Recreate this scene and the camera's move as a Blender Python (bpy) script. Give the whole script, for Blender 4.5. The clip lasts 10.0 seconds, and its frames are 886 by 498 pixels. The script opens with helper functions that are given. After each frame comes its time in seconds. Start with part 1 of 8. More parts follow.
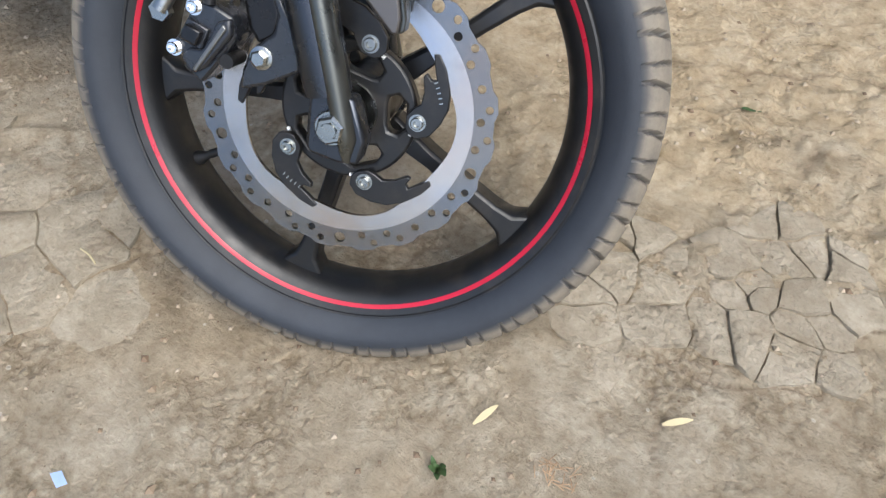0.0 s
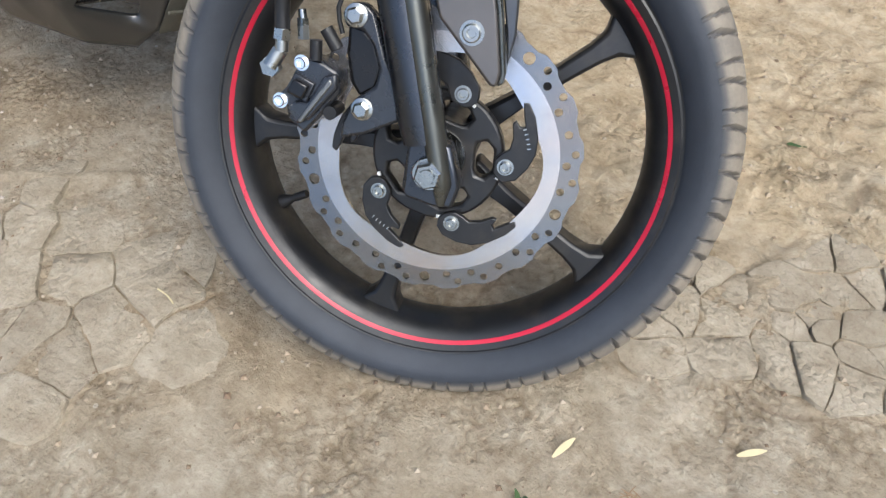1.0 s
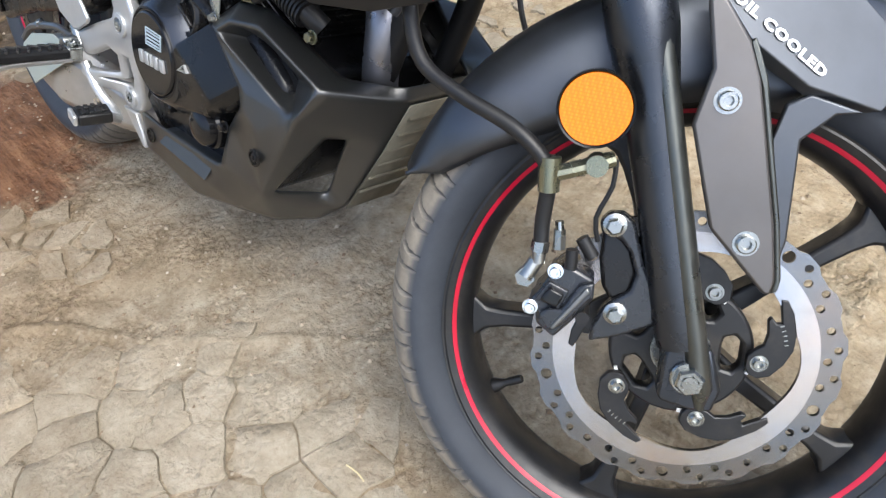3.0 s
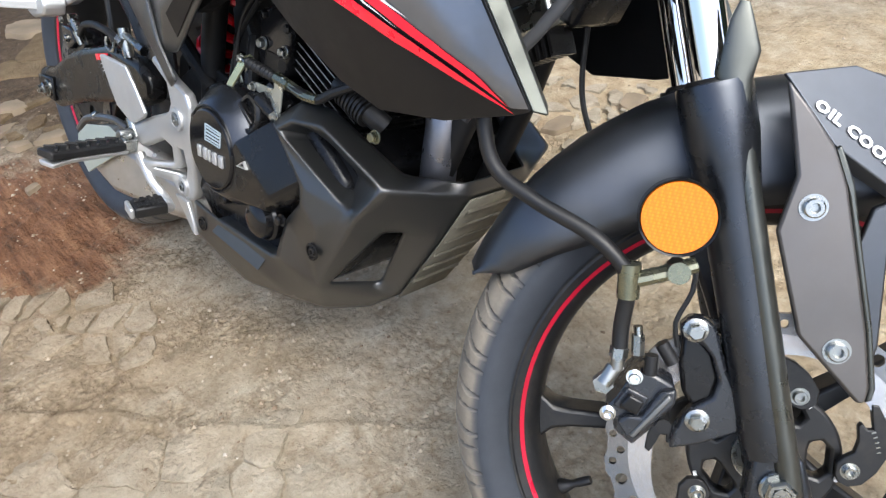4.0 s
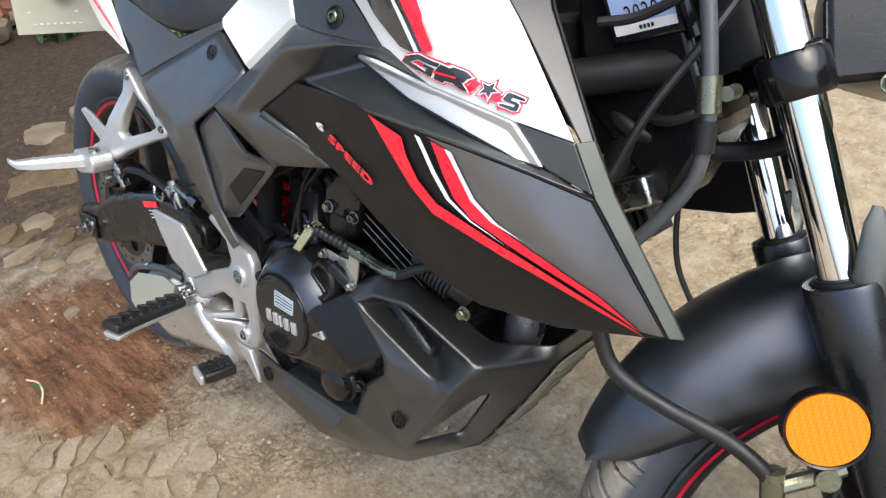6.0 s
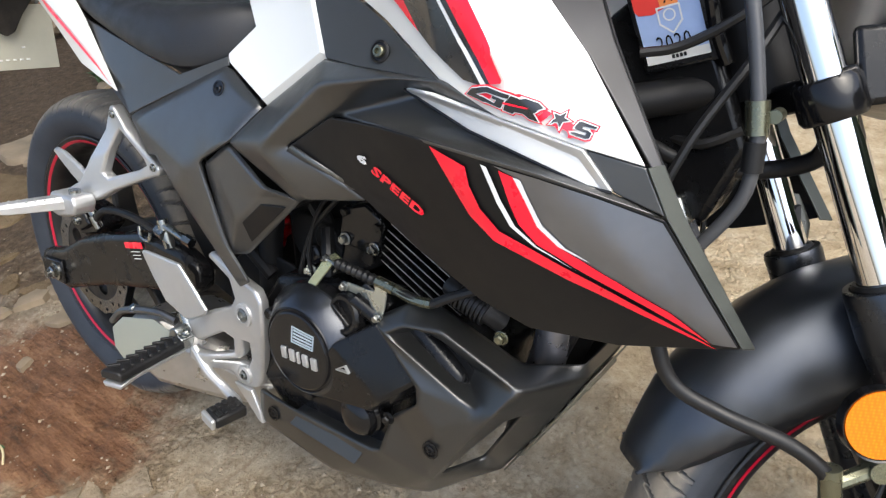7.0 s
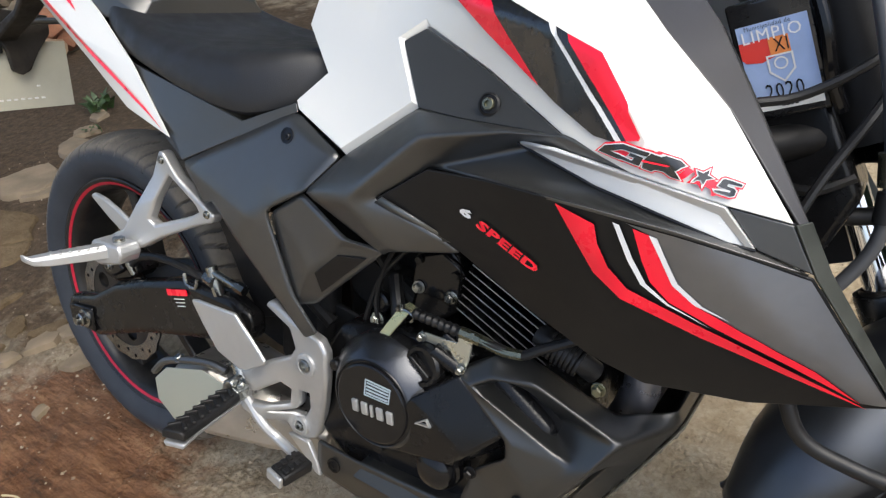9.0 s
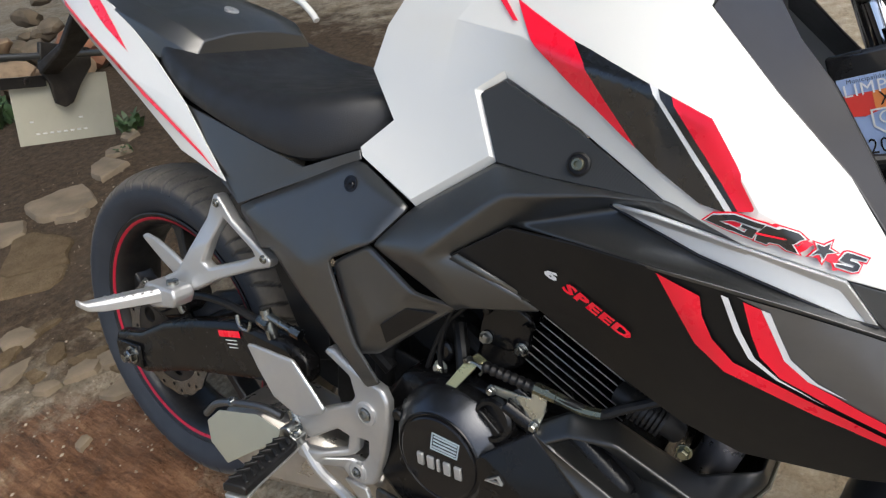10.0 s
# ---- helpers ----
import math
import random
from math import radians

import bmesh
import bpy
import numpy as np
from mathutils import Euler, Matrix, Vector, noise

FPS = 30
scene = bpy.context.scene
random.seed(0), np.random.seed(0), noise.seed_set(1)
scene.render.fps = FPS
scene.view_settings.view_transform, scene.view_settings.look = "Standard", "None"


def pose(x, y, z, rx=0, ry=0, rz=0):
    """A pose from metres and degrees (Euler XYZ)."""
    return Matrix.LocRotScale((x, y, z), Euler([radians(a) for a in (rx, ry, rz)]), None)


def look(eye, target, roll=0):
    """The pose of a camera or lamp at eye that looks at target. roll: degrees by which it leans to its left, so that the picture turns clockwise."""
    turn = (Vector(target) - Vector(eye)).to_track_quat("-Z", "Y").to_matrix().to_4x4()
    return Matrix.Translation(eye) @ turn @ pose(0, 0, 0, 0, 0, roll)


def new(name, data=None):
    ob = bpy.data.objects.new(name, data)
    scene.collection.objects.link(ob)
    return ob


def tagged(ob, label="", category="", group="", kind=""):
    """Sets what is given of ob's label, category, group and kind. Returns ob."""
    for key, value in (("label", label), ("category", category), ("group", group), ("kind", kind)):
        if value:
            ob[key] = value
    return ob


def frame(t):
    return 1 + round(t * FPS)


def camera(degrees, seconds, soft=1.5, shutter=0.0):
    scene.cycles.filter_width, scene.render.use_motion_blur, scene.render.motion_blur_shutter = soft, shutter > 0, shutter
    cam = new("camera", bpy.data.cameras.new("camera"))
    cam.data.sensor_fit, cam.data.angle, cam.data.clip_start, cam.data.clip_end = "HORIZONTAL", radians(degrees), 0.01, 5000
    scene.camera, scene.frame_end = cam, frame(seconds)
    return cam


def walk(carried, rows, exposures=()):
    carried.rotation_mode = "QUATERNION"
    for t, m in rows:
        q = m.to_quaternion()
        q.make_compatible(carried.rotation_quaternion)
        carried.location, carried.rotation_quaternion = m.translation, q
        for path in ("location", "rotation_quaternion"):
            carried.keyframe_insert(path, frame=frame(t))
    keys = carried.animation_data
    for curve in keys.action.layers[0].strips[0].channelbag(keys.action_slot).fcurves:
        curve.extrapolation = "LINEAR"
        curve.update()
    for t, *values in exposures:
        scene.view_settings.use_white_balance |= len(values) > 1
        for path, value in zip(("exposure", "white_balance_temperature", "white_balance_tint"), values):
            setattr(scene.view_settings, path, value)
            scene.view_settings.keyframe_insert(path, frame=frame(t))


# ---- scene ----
from mathutils.bvhtree import BVHTree

# camera and walk: seconds, place, turn
cam = camera(66.2, 10.0, soft=1.3)
PATH = [
    (0, 1.7731, -0.2512, 0.7112, 37.05, -0.64, 42.30),
    (0.5, 1.7531, -0.2823, 0.7228, 38.55, -0.42, 43.90),
    (1, 1.7220, -0.3116, 0.7372, 39.64, 0.21, 42.09),
    (1.5, 1.6814, -0.3378, 0.7597, 41.58, 1.46, 43.46),
    (2, 1.6260, -0.3512, 0.7729, 41.75, 2.15, 44.28),
    (2.5, 1.5667, -0.3629, 0.7865, 44.06, 2.57, 43.44),
    (3, 1.5275, -0.3673, 0.8091, 46.68, 4.43, 43.54),
    (4.5, 1.4447, -0.3771, 0.8592, 53.14, 6.19, 44.14),
    (5, 1.4160, -0.3691, 0.8909, 53.98, 7.34, 43.66),
    (5.5, 1.3774, -0.3564, 0.9309, 54.01, 9.24, 42.21),
    (6, 1.3435, -0.3471, 0.9570, 53.84, 9.91, 41.69),
    (7.5, 1.2320, -0.4560, 0.9852, 56.02, 7.94, 32.83),
    (8, 1.2149, -0.4633, 0.9903, 56.79, 8.13, 33.02),
    (8.5, 1.1881, -0.4598, 1.0006, 56.13, 8.50, 32.92),
    (9, 1.1490, -0.4519, 1.0135, 56.22, 8.65, 32.71),
    (9.5, 1.1128, -0.4445, 1.0263, 56.01, 9.07, 32.82),
    (10, 1.0796, -0.4401, 1.0514, 56.79, 9.87, 33.69),
]
walk(cam, [(t, pose(*row)) for t, *row in PATH], exposures=[(0, 1.09, 5750, 6), (3, 1.4, 5750, 6), (4.5, 1.45, 5800, 6), (6, 1.38, 5900, 6), (7.5, 1.2, 6050, 6), (9, 0.95, 6050, 6), (10, 0.68, 6050, 6)])

# daylight: a bright, soft sky and a weak wide sun
SUN_ELEVATION, SUN_AZIMUTH = 57.0, 104.0
world = bpy.data.worlds.new("world")
scene.world = world
world.use_nodes = True
wn = world.node_tree
sky = wn.nodes.new("ShaderNodeTexSky")
sky.sky_type, sky.sun_disc = "NISHITA", False
sky.sun_elevation, sky.sun_rotation = radians(SUN_ELEVATION), radians(SUN_AZIMUTH)
sky.air_density, sky.dust_density, sky.ozone_density = 0.8, 5.0, 0.3
wn.links.new(sky.outputs[0], wn.nodes["Background"].inputs[0])
wn.nodes["Background"].inputs[1].default_value = 0.15
sun = new("sun", bpy.data.lights.new("sun", "SUN"))
sun.data.energy, sun.data.angle, sun.data.color = 1.0, radians(60), (1.0, 0.93, 0.80)
# the sky's sun_rotation runs clockwise from +y
_a, _e = radians(SUN_AZIMUTH), radians(SUN_ELEVATION)
sun.matrix_world = look((0, 0, 5), Vector((0, 0, 5)) - Vector((math.sin(_a) * math.cos(_e), math.cos(_a) * math.cos(_e), math.sin(_e))))

# ---- materials ----


def nodes_of(name):
    m = bpy.data.materials.new(name)
    m.use_nodes = True
    return m, m.node_tree, m.node_tree.nodes["Principled BSDF"]


def noise_node(nt, scale, detail=4.0, rough=0.55, coords=None):
    n = nt.nodes.new("ShaderNodeTexNoise")
    n.inputs["Scale"].default_value, n.inputs["Detail"].default_value, n.inputs["Roughness"].default_value = scale, detail, rough
    if coords is not None:
        nt.links.new(coords, n.inputs["Vector"])
    return n


def ramp_node(nt, source, stops):
    r = nt.nodes.new("ShaderNodeValToRGB")
    while len(r.color_ramp.elements) < len(stops):
        r.color_ramp.elements.new(0.5)
    for e, (p, c) in zip(r.color_ramp.elements, stops):
        e.position, e.color = p, (*c, 1) if len(c) == 3 else c
    nt.links.new(source, r.inputs[0])
    return r


def math_node(nt, op, a, b=None, c=None):
    n = nt.nodes.new("ShaderNodeMath")
    n.operation = op
    for i, v in enumerate((a, b, c)):
        if v is None:
            continue
        if isinstance(v, (int, float)):
            n.inputs[i].default_value = v
        else:
            nt.links.new(v, n.inputs[i])
    return n.outputs[0]


def mix_node(nt, fac, a, b, blend="MIX"):
    n = nt.nodes.new("ShaderNodeMix")
    n.data_type, n.blend_type = "RGBA", blend
    for s, v in ((0, fac), (6, a), (7, b)):
        if isinstance(v, (int, float)):
            n.inputs[s].default_value = v
        elif isinstance(v, tuple):
            n.inputs[s].default_value = (*v, 1)
        else:
            nt.links.new(v, n.inputs[s])
    return n.outputs[2]


def bump_node(nt, bsdf, height, strength, distance):
    b = nt.nodes.new("ShaderNodeBump")
    b.inputs["Strength"].default_value, b.inputs["Distance"].default_value = strength, distance
    nt.links.new(height, b.inputs["Height"])
    nt.links.new(b.outputs[0], bsdf.inputs["Normal"])
    return b


def surface(name, colour, rough, metal=0.0, grain=300.0, vary=0.12, bump=0.15, coat=0.0, dust=0.0, ior=1.5, spread=0.12, coat_rough=0.05):
    """A painted, moulded or metal surface: base colour, fine grain, broad wear and a little dust."""
    m, nt, b = nodes_of(name)
    co = nt.nodes.new("ShaderNodeTexCoord").outputs["Object"]
    broad = noise_node(nt, 9.0, 5.0, 0.6, co)
    fine = noise_node(nt, grain, 3.0, 0.6, co)
    dark = tuple(c * (1 - vary) for c in colour)
    light = tuple(min(1.0, c * (1 + vary)) for c in colour)
    col = ramp_node(nt, broad.outputs[0], [(0.3, dark), (0.7, light)]).outputs[0]
    if dust > 0:
        mask = ramp_node(nt, noise_node(nt, 26.0, 6.0, 0.7, co).outputs[0], [(0.48, (0, 0, 0)), (0.8, (dust, dust, dust))]).outputs[0]
        col = mix_node(nt, mask, col, (0.33, 0.26, 0.18))
    nt.links.new(col, b.inputs["Base Color"])
    r = nt.nodes.new("ShaderNodeMapRange")
    r.inputs["To Min"].default_value, r.inputs["To Max"].default_value = max(0.02, rough - spread), min(1.0, rough + spread)
    r.inputs["From Min"].default_value, r.inputs["From Max"].default_value = 0.3, 0.7
    nt.links.new(noise_node(nt, 38.0, 4.0, 0.6, co).outputs[0], r.inputs["Value"])
    nt.links.new(r.outputs[0], b.inputs["Roughness"])
    b.inputs["Metallic"].default_value, b.inputs["IOR"].default_value = metal, ior
    b.inputs["Coat Weight"].default_value, b.inputs["Coat Roughness"].default_value = coat, coat_rough
    if bump > 0:
        bump_node(nt, b, fine.outputs[0], bump, 0.0006)
    return m


MATTE = surface("matte_black_plastic", (0.021, 0.022, 0.022), 0.35, metal=0.0, grain=900, bump=0.15, dust=0.02, spread=0.06, ior=1.95)
SHROUD = surface("satin_black_panel", (0.007, 0.007, 0.0075), 0.42, grain=1200, bump=0.06, dust=0.015, spread=0.05, ior=1.36)
FENDER = surface("satin_graphite_plastic", (0.088, 0.094, 0.105), 0.40, metal=0.9, grain=1400, bump=0.06, dust=0.02, spread=0.05)
SLIDER = surface("satin_black_fork_paint", (0.058, 0.063, 0.073), 0.28, metal=0.9, grain=1400, bump=0.05, dust=0.02, spread=0.05)
FIELD = surface("satin_graphite_paint", (0.23, 0.238, 0.262), 0.34, metal=0.9, grain=1400, bump=0.05, spread=0.05)
GREY = surface("grey_metallic_paint", (0.130, 0.122, 0.117), 0.42, metal=0.8, grain=900, bump=0.06, spread=0.06)
GRAPHITE = surface("graphite_paint", (0.17, 0.172, 0.165), 0.36, metal=0.8, grain=900, bump=0.06, spread=0.06)
BAY = surface("dusty_black_frame_paint", (0.006, 0.006, 0.0065), 0.55, grain=500, bump=0.15, dust=0.01, ior=1.35)
ENGINE = surface("black_engine_paint", (0.006, 0.006, 0.0065), 0.22, grain=500, bump=0.2, dust=0.01, ior=1.38)
GLOSS = surface("gloss_black_paint", (0.006, 0.006, 0.0068), 0.14, grain=200, bump=0.05, dust=0.005, ior=1.42)
WHITE = surface("white_gloss_paint", (0.70, 0.70, 0.665), 0.3, grain=200, vary=0.008, bump=0.0, coat=0.8, spread=0.02)
PAN = surface("satin_black_cowl", (0.012, 0.0125, 0.0125), 0.35, metal=0.0, grain=1200, bump=0.04, dust=0.004, spread=0.02, ior=1.8)
CALIPER = surface("satin_black_casting", (0.012, 0.0135, 0.017), 0.27, grain=700, bump=0.1, ior=1.6)
SCOOP = surface("satin_brown_black_panel", (0.030, 0.027, 0.026), 0.33, grain=1200, bump=0.06, spread=0.05, ior=1.6)
CASTBLACK = surface("polished_dark_casting", (0.075, 0.078, 0.085), 0.25, metal=0.9, grain=900, vary=0.03, bump=0.05, spread=0.03)
EMBLEM = surface("pale_blue_print", (0.35, 0.42, 0.48), 0.4, grain=300, bump=0.02)
YELLOWZINC = surface("yellow_zinc", (0.62, 0.62, 0.38), 0.32, metal=0.85, grain=300, bump=0.15)
OLIVE = surface("olive_zinc", (0.20, 0.20, 0.14), 0.3, metal=0.9, grain=300, bump=0.2)
EDGE = surface("grey_green_paint", (0.085, 0.09, 0.080), 0.42, metal=0.85, grain=900, bump=0.05)
# lighter than the fork paint: the slider's sheen is put into this colour
RIDGE = surface("lightened_grey_green_paint", (0.105, 0.109, 0.10), 0.34, metal=0.9, grain=900, bump=0.05)
RED = surface("red_vinyl", (0.90, 0.003, 0.030), 0.32, grain=300, vary=0.05, bump=0.02, coat=0.5, coat_rough=0.08)
SPRINGRED = surface("red_enamel", (0.55, 0.004, 0.012), 0.25, grain=300, vary=0.1, bump=0.05)
RIMRED = surface("red_rim_tape", (0.36, 0.003, 0.024), 0.35, grain=300, vary=0.08, bump=0.03)
BLACKVINYL = surface("black_vinyl", (0.010, 0.010, 0.011), 0.28, grain=300, bump=0.02, coat=0.9, coat_rough=0.08)
WHITEVINYL = surface("white_vinyl", (0.75, 0.75, 0.75), 0.35, grain=300, vary=0.03, bump=0.03)
SILVER = surface("cast_aluminium_paint", (0.50, 0.505, 0.505), 0.40, metal=0.7, grain=700, vary=0.05, bump=0.12, dust=0.05)
CHROME = surface("chrome", (0.82, 0.82, 0.83), 0.05, metal=1.0, grain=60, vary=0.02, bump=0.0, spread=0.03)
STEEL = surface("plated_steel", (0.33, 0.338, 0.325), 0.26, metal=1.0, grain=400, bump=0.2, dust=0.04)
ZINC = surface("zinc_plated_steel", (0.60, 0.62, 0.56), 0.3, metal=0.9, grain=300, bump=0.2)
RUBBER = surface("black_rubber", (0.010, 0.010, 0.0105), 0.42, grain=600, bump=0.3, dust=0.03, ior=1.4)
HOSE = surface("grey_rubber_hose", (0.055, 0.057, 0.062), 0.38, grain=600, bump=0.1, dust=0.02)
HUGGER = surface("dusty_black_plastic", (0.016, 0.014, 0.012), 0.6, grain=300, vary=0.4, bump=0.5, dust=0.08, ior=1.4)
DUSTY = surface("dusty_olive_plastic", (0.115, 0.108, 0.082), 0.7, grain=300, vary=0.25, bump=0.3, dust=0.3)
RIM = surface("black_rim_paint", (0.0065, 0.007, 0.008), 0.40, grain=500, bump=0.12, dust=0.07)
VINYL = surface("seat_vinyl", (0.014, 0.014, 0.015), 0.45, grain=700, bump=0.5)
TAN = surface("beige_plate_paint", (0.44, 0.43, 0.345), 0.45, grain=200, vary=0.06, bump=0.1, dust=0.15)
PIPE = surface("heat_stained_pipe", (0.2, 0.2, 0.22), 0.33, metal=0.8, grain=200, vary=0.3, bump=0.2)
STONE = surface("dry_stone", (0.20, 0.155, 0.102), 0.9, grain=120, vary=0.3, bump=1.0, dust=0.2)
BARK = surface("split_wood", (0.36, 0.25, 0.15), 0.85, grain=60, vary=0.35, bump=1.0)
LEAF = surface("green_leaf", (0.045, 0.082, 0.025), 0.5, grain=200, vary=0.3, bump=0.3)
STRAW = surface("dry_straw", (0.55, 0.47, 0.28), 0.7, grain=200, vary=0.2, bump=0.3)
SHARP = surface("white_paint_marks", (0.7, 0.7, 0.68), 0.5, grain=200, vary=0.05, bump=0.1)


def tyre_material():
    """Rubber: a clean dark sidewall and a tread that is dusted with dry earth."""
    m, nt, b = nodes_of("tyre_rubber")
    co = nt.nodes.new("ShaderNodeTexCoord").outputs["Object"]
    att = nt.nodes.new("ShaderNodeAttribute")
    att.attribute_name = "tread"
    n = noise_node(nt, 30.0, 7.0, 0.7, co)
    dust = math_node(nt, "MULTIPLY", att.outputs["Fac"], ramp_node(nt, n.outputs[0], [(0.25, (0.35, 0.35, 0.35)), (0.65, (0.95, 0.95, 0.95))]).outputs[0])
    fine = ramp_node(nt, noise_node(nt, 14.0, 6.0, 0.65, co).outputs[0], [(0.35, (0.018, 0.0222, 0.030)), (0.7, (0.028, 0.0332, 0.043))]).outputs[0]
    nt.links.new(mix_node(nt, dust, fine, (0.23, 0.198, 0.15)), b.inputs["Base Color"])
    b.inputs["Roughness"].default_value = 0.66
    bump_node(nt, b, noise_node(nt, 420.0, 4.0, 0.6, co).outputs[0], 0.35, 0.0006)
    return m


def brushed(name, colour, rough):
    """Steel turned on a lathe: fine rings round the wheel's axle."""
    m, nt, b = nodes_of(name)
    att = nt.nodes.new("ShaderNodeAttribute")
    att.attribute_name = "radius"
    w = noise_node(nt, 1.0, 3.0, 0.7)
    w.noise_dimensions = "1D"
    nt.links.new(math_node(nt, "MULTIPLY", att.outputs["Fac"], 3200.0), w.inputs["W"])
    co = nt.nodes.new("ShaderNodeTexCoord").outputs["Object"]
    stain = noise_node(nt, 30.0, 5.0, 0.6, co)
    col = ramp_node(nt, w.outputs[0], [(0.3, tuple(c * 0.8 for c in colour)), (0.7, colour)]).outputs[0]
    col = mix_node(nt, ramp_node(nt, stain.outputs[0], [(0.5, (0, 0, 0)), (0.75, (0.35, 0.35, 0.35))]).outputs[0], col, (0.34, 0.3, 0.26))
    tint = ramp_node(nt, noise_node(nt, 11.0, 2.0, 0.5, co).outputs[0], [(0.35, (0.86, 0.94, 1.08)), (0.5, (1, 1, 1)), (0.66, (1.08, 0.96, 0.88))]).outputs[0]
    col = mix_node(nt, 0.8, col, tint, "MULTIPLY")
    nt.links.new(col, b.inputs["Base Color"])
    b.inputs["Metallic"].default_value, b.inputs["Roughness"].default_value = 1.0, rough
    # the turning marks run round the axle
    b.inputs["Anisotropic"].default_value = 0.8
    run = nt.nodes.new("ShaderNodeAttribute")
    run.attribute_name = "turning"
    vt = nt.nodes.new("ShaderNodeVectorTransform")
    vt.vector_type, vt.convert_from, vt.convert_to = "VECTOR", "OBJECT", "WORLD"
    nt.links.new(run.outputs["Vector"], vt.inputs[0])
    nt.links.new(vt.outputs[0], b.inputs["Tangent"])
    bump_node(nt, b, w.outputs[0], 0.25, 0.0004)
    return m


def amber_material():
    """Moulded amber reflector with a fine prism grid."""
    m, nt, b = nodes_of("amber_plastic")
    co = nt.nodes.new("ShaderNodeTexCoord").outputs["Object"]
    v = nt.nodes.new("ShaderNodeTexVoronoi")
    v.inputs["Scale"].default_value, v.inputs["Randomness"].default_value = 380.0, 0.1
    nt.links.new(co, v.inputs["Vector"])
    col = ramp_node(nt, v.outputs["Distance"], [(0.1, (0.76, 0.21, 0.0)), (0.6, (0.62, 0.145, 0.0))]).outputs[0]
    nt.links.new(col, b.inputs["Base Color"])
    b.inputs["Roughness"].default_value, b.inputs["Specular IOR Level"].default_value = 0.22, 0.35
    bump_node(nt, b, v.outputs["Distance"], 0.2, 0.0008)
    return m


def lens_material():
    m, nt, b = nodes_of("clear_lens")
    b.inputs["Base Color"].default_value = (0.93, 0.95, 0.96, 1)
    b.inputs["Transmission Weight"].default_value, b.inputs["Roughness"].default_value, b.inputs["IOR"].default_value = 0.30, 0.12, 1.45
    co = nt.nodes.new("ShaderNodeTexCoord").outputs["Object"]
    w = nt.nodes.new("ShaderNodeTexWave")
    w.inputs["Scale"].default_value = 90.0
    nt.links.new(co, w.inputs["Vector"])
    bump_node(nt, b, w.outputs[0], 0.02, 0.001)
    return m


def weave_material():
    """Moulded black plastic with a pressed carbon-like weave."""
    m, nt, b = nodes_of("woven_black_plastic")
    co = nt.nodes.new("ShaderNodeTexCoord").outputs["Object"]
    ck = nt.nodes.new("ShaderNodeTexChecker")
    ck.inputs["Scale"].default_value = 800.0
    nt.links.new(co, ck.inputs["Vector"])
    b.inputs["Roughness"].default_value = 0.42
    bump_node(nt, b, ck.outputs["Fac"], 0.3, 0.0004)
    nt.links.new(mix_node(nt, ck.outputs["Fac"], (0.022, 0.023, 0.023), (0.036, 0.037, 0.037)), b.inputs["Base Color"])
    return m


TYRE, AMBER, LENS, WEAVE = tyre_material(), amber_material(), lens_material(), weave_material()
BOWL = surface("bright_lamp_bowl", (0.84, 0.85, 0.86), 0.35, metal=0.0, grain=100, vary=0.02, bump=0.0)
DISC, DISC_INNER = brushed("drilled_disc_steel", (0.27, 0.272, 0.275), 0.24), brushed("turned_ring_steel", (0.60, 0.585, 0.575), 0.25)

# ---- mesh helpers ----
RAKE = radians(25.5)
UP = Vector((-math.sin(RAKE), 0, math.cos(RAKE)))
FRONT_AXLE, REAR_AXLE = Vector((1.3586, 0, 0.290)), Vector((0, 0, 0.308))
HEAD = FRONT_AXLE - 0.034 * Vector((math.cos(RAKE), 0, math.sin(RAKE)))
STEER = Matrix.Translation(HEAD) @ Matrix.Rotation(radians(31.2), 4, UP) @ Matrix.Translation(-HEAD)
BIKE = pose(0, 0, 0, -16.557, 0, 0) @ pose(0, 0, 0, 0, 0.667, 0)


def part(name, bm, material, parent, label="", fork=False, bevel=0.0, solid=0.0, angle=35.0, segments=2, soft=0.0):
    """Links a bmesh as one mesh object under a thing or a part, in the machine's own coordinates."""
    if fork:
        bm.transform(STEER)
    bmesh.ops.recalc_face_normals(bm, faces=bm.faces) if solid == 0 else None
    me = bpy.data.meshes.new(name)
    bm.to_mesh(me)
    bm.free()
    me.materials.append(material)
    me.polygons.foreach_set("use_smooth", [True] * len(me.polygons))
    me.set_sharp_from_angle(angle=radians(angle))
    ob = new(name, me)
    ob.parent = parent
    if label:
        tagged(ob, label)
    if solid:
        s = ob.modifiers.new("solidify", "SOLIDIFY")
        s.thickness, s.offset, s.use_even_offset = abs(solid), (-1 if solid > 0 else 1), False
    if soft:
        # rounded moulding: a subdivided skin whose folds stay as tight as the crease
        me.attributes.new("crease_edge", "FLOAT", "EDGE").data.foreach_set("value", [soft] * len(me.edges))
        if solid:
            s.edge_crease_rim = 0.6
            s.edge_crease_inner = s.edge_crease_outer = soft
        s = ob.modifiers.new("round", "SUBSURF")
        s.levels = s.render_levels = 3
        me.set_sharp_from_angle(angle=math.pi)
    if bevel:
        b = ob.modifiers.new("bevel", "BEVEL")
        b.width, b.segments, b.limit_method, b.angle_limit, b.use_clamp_overlap = bevel, segments, "ANGLE", radians(25), True
        b.harden_normals = solid > 0
    return ob


def join(*bms):
    out = bmesh.new()
    for b in bms:
        me = bpy.data.meshes.new("join")
        b.to_mesh(me)
        b.free()
        out.from_mesh(me)
        bpy.data.meshes.remove(me)
    return out


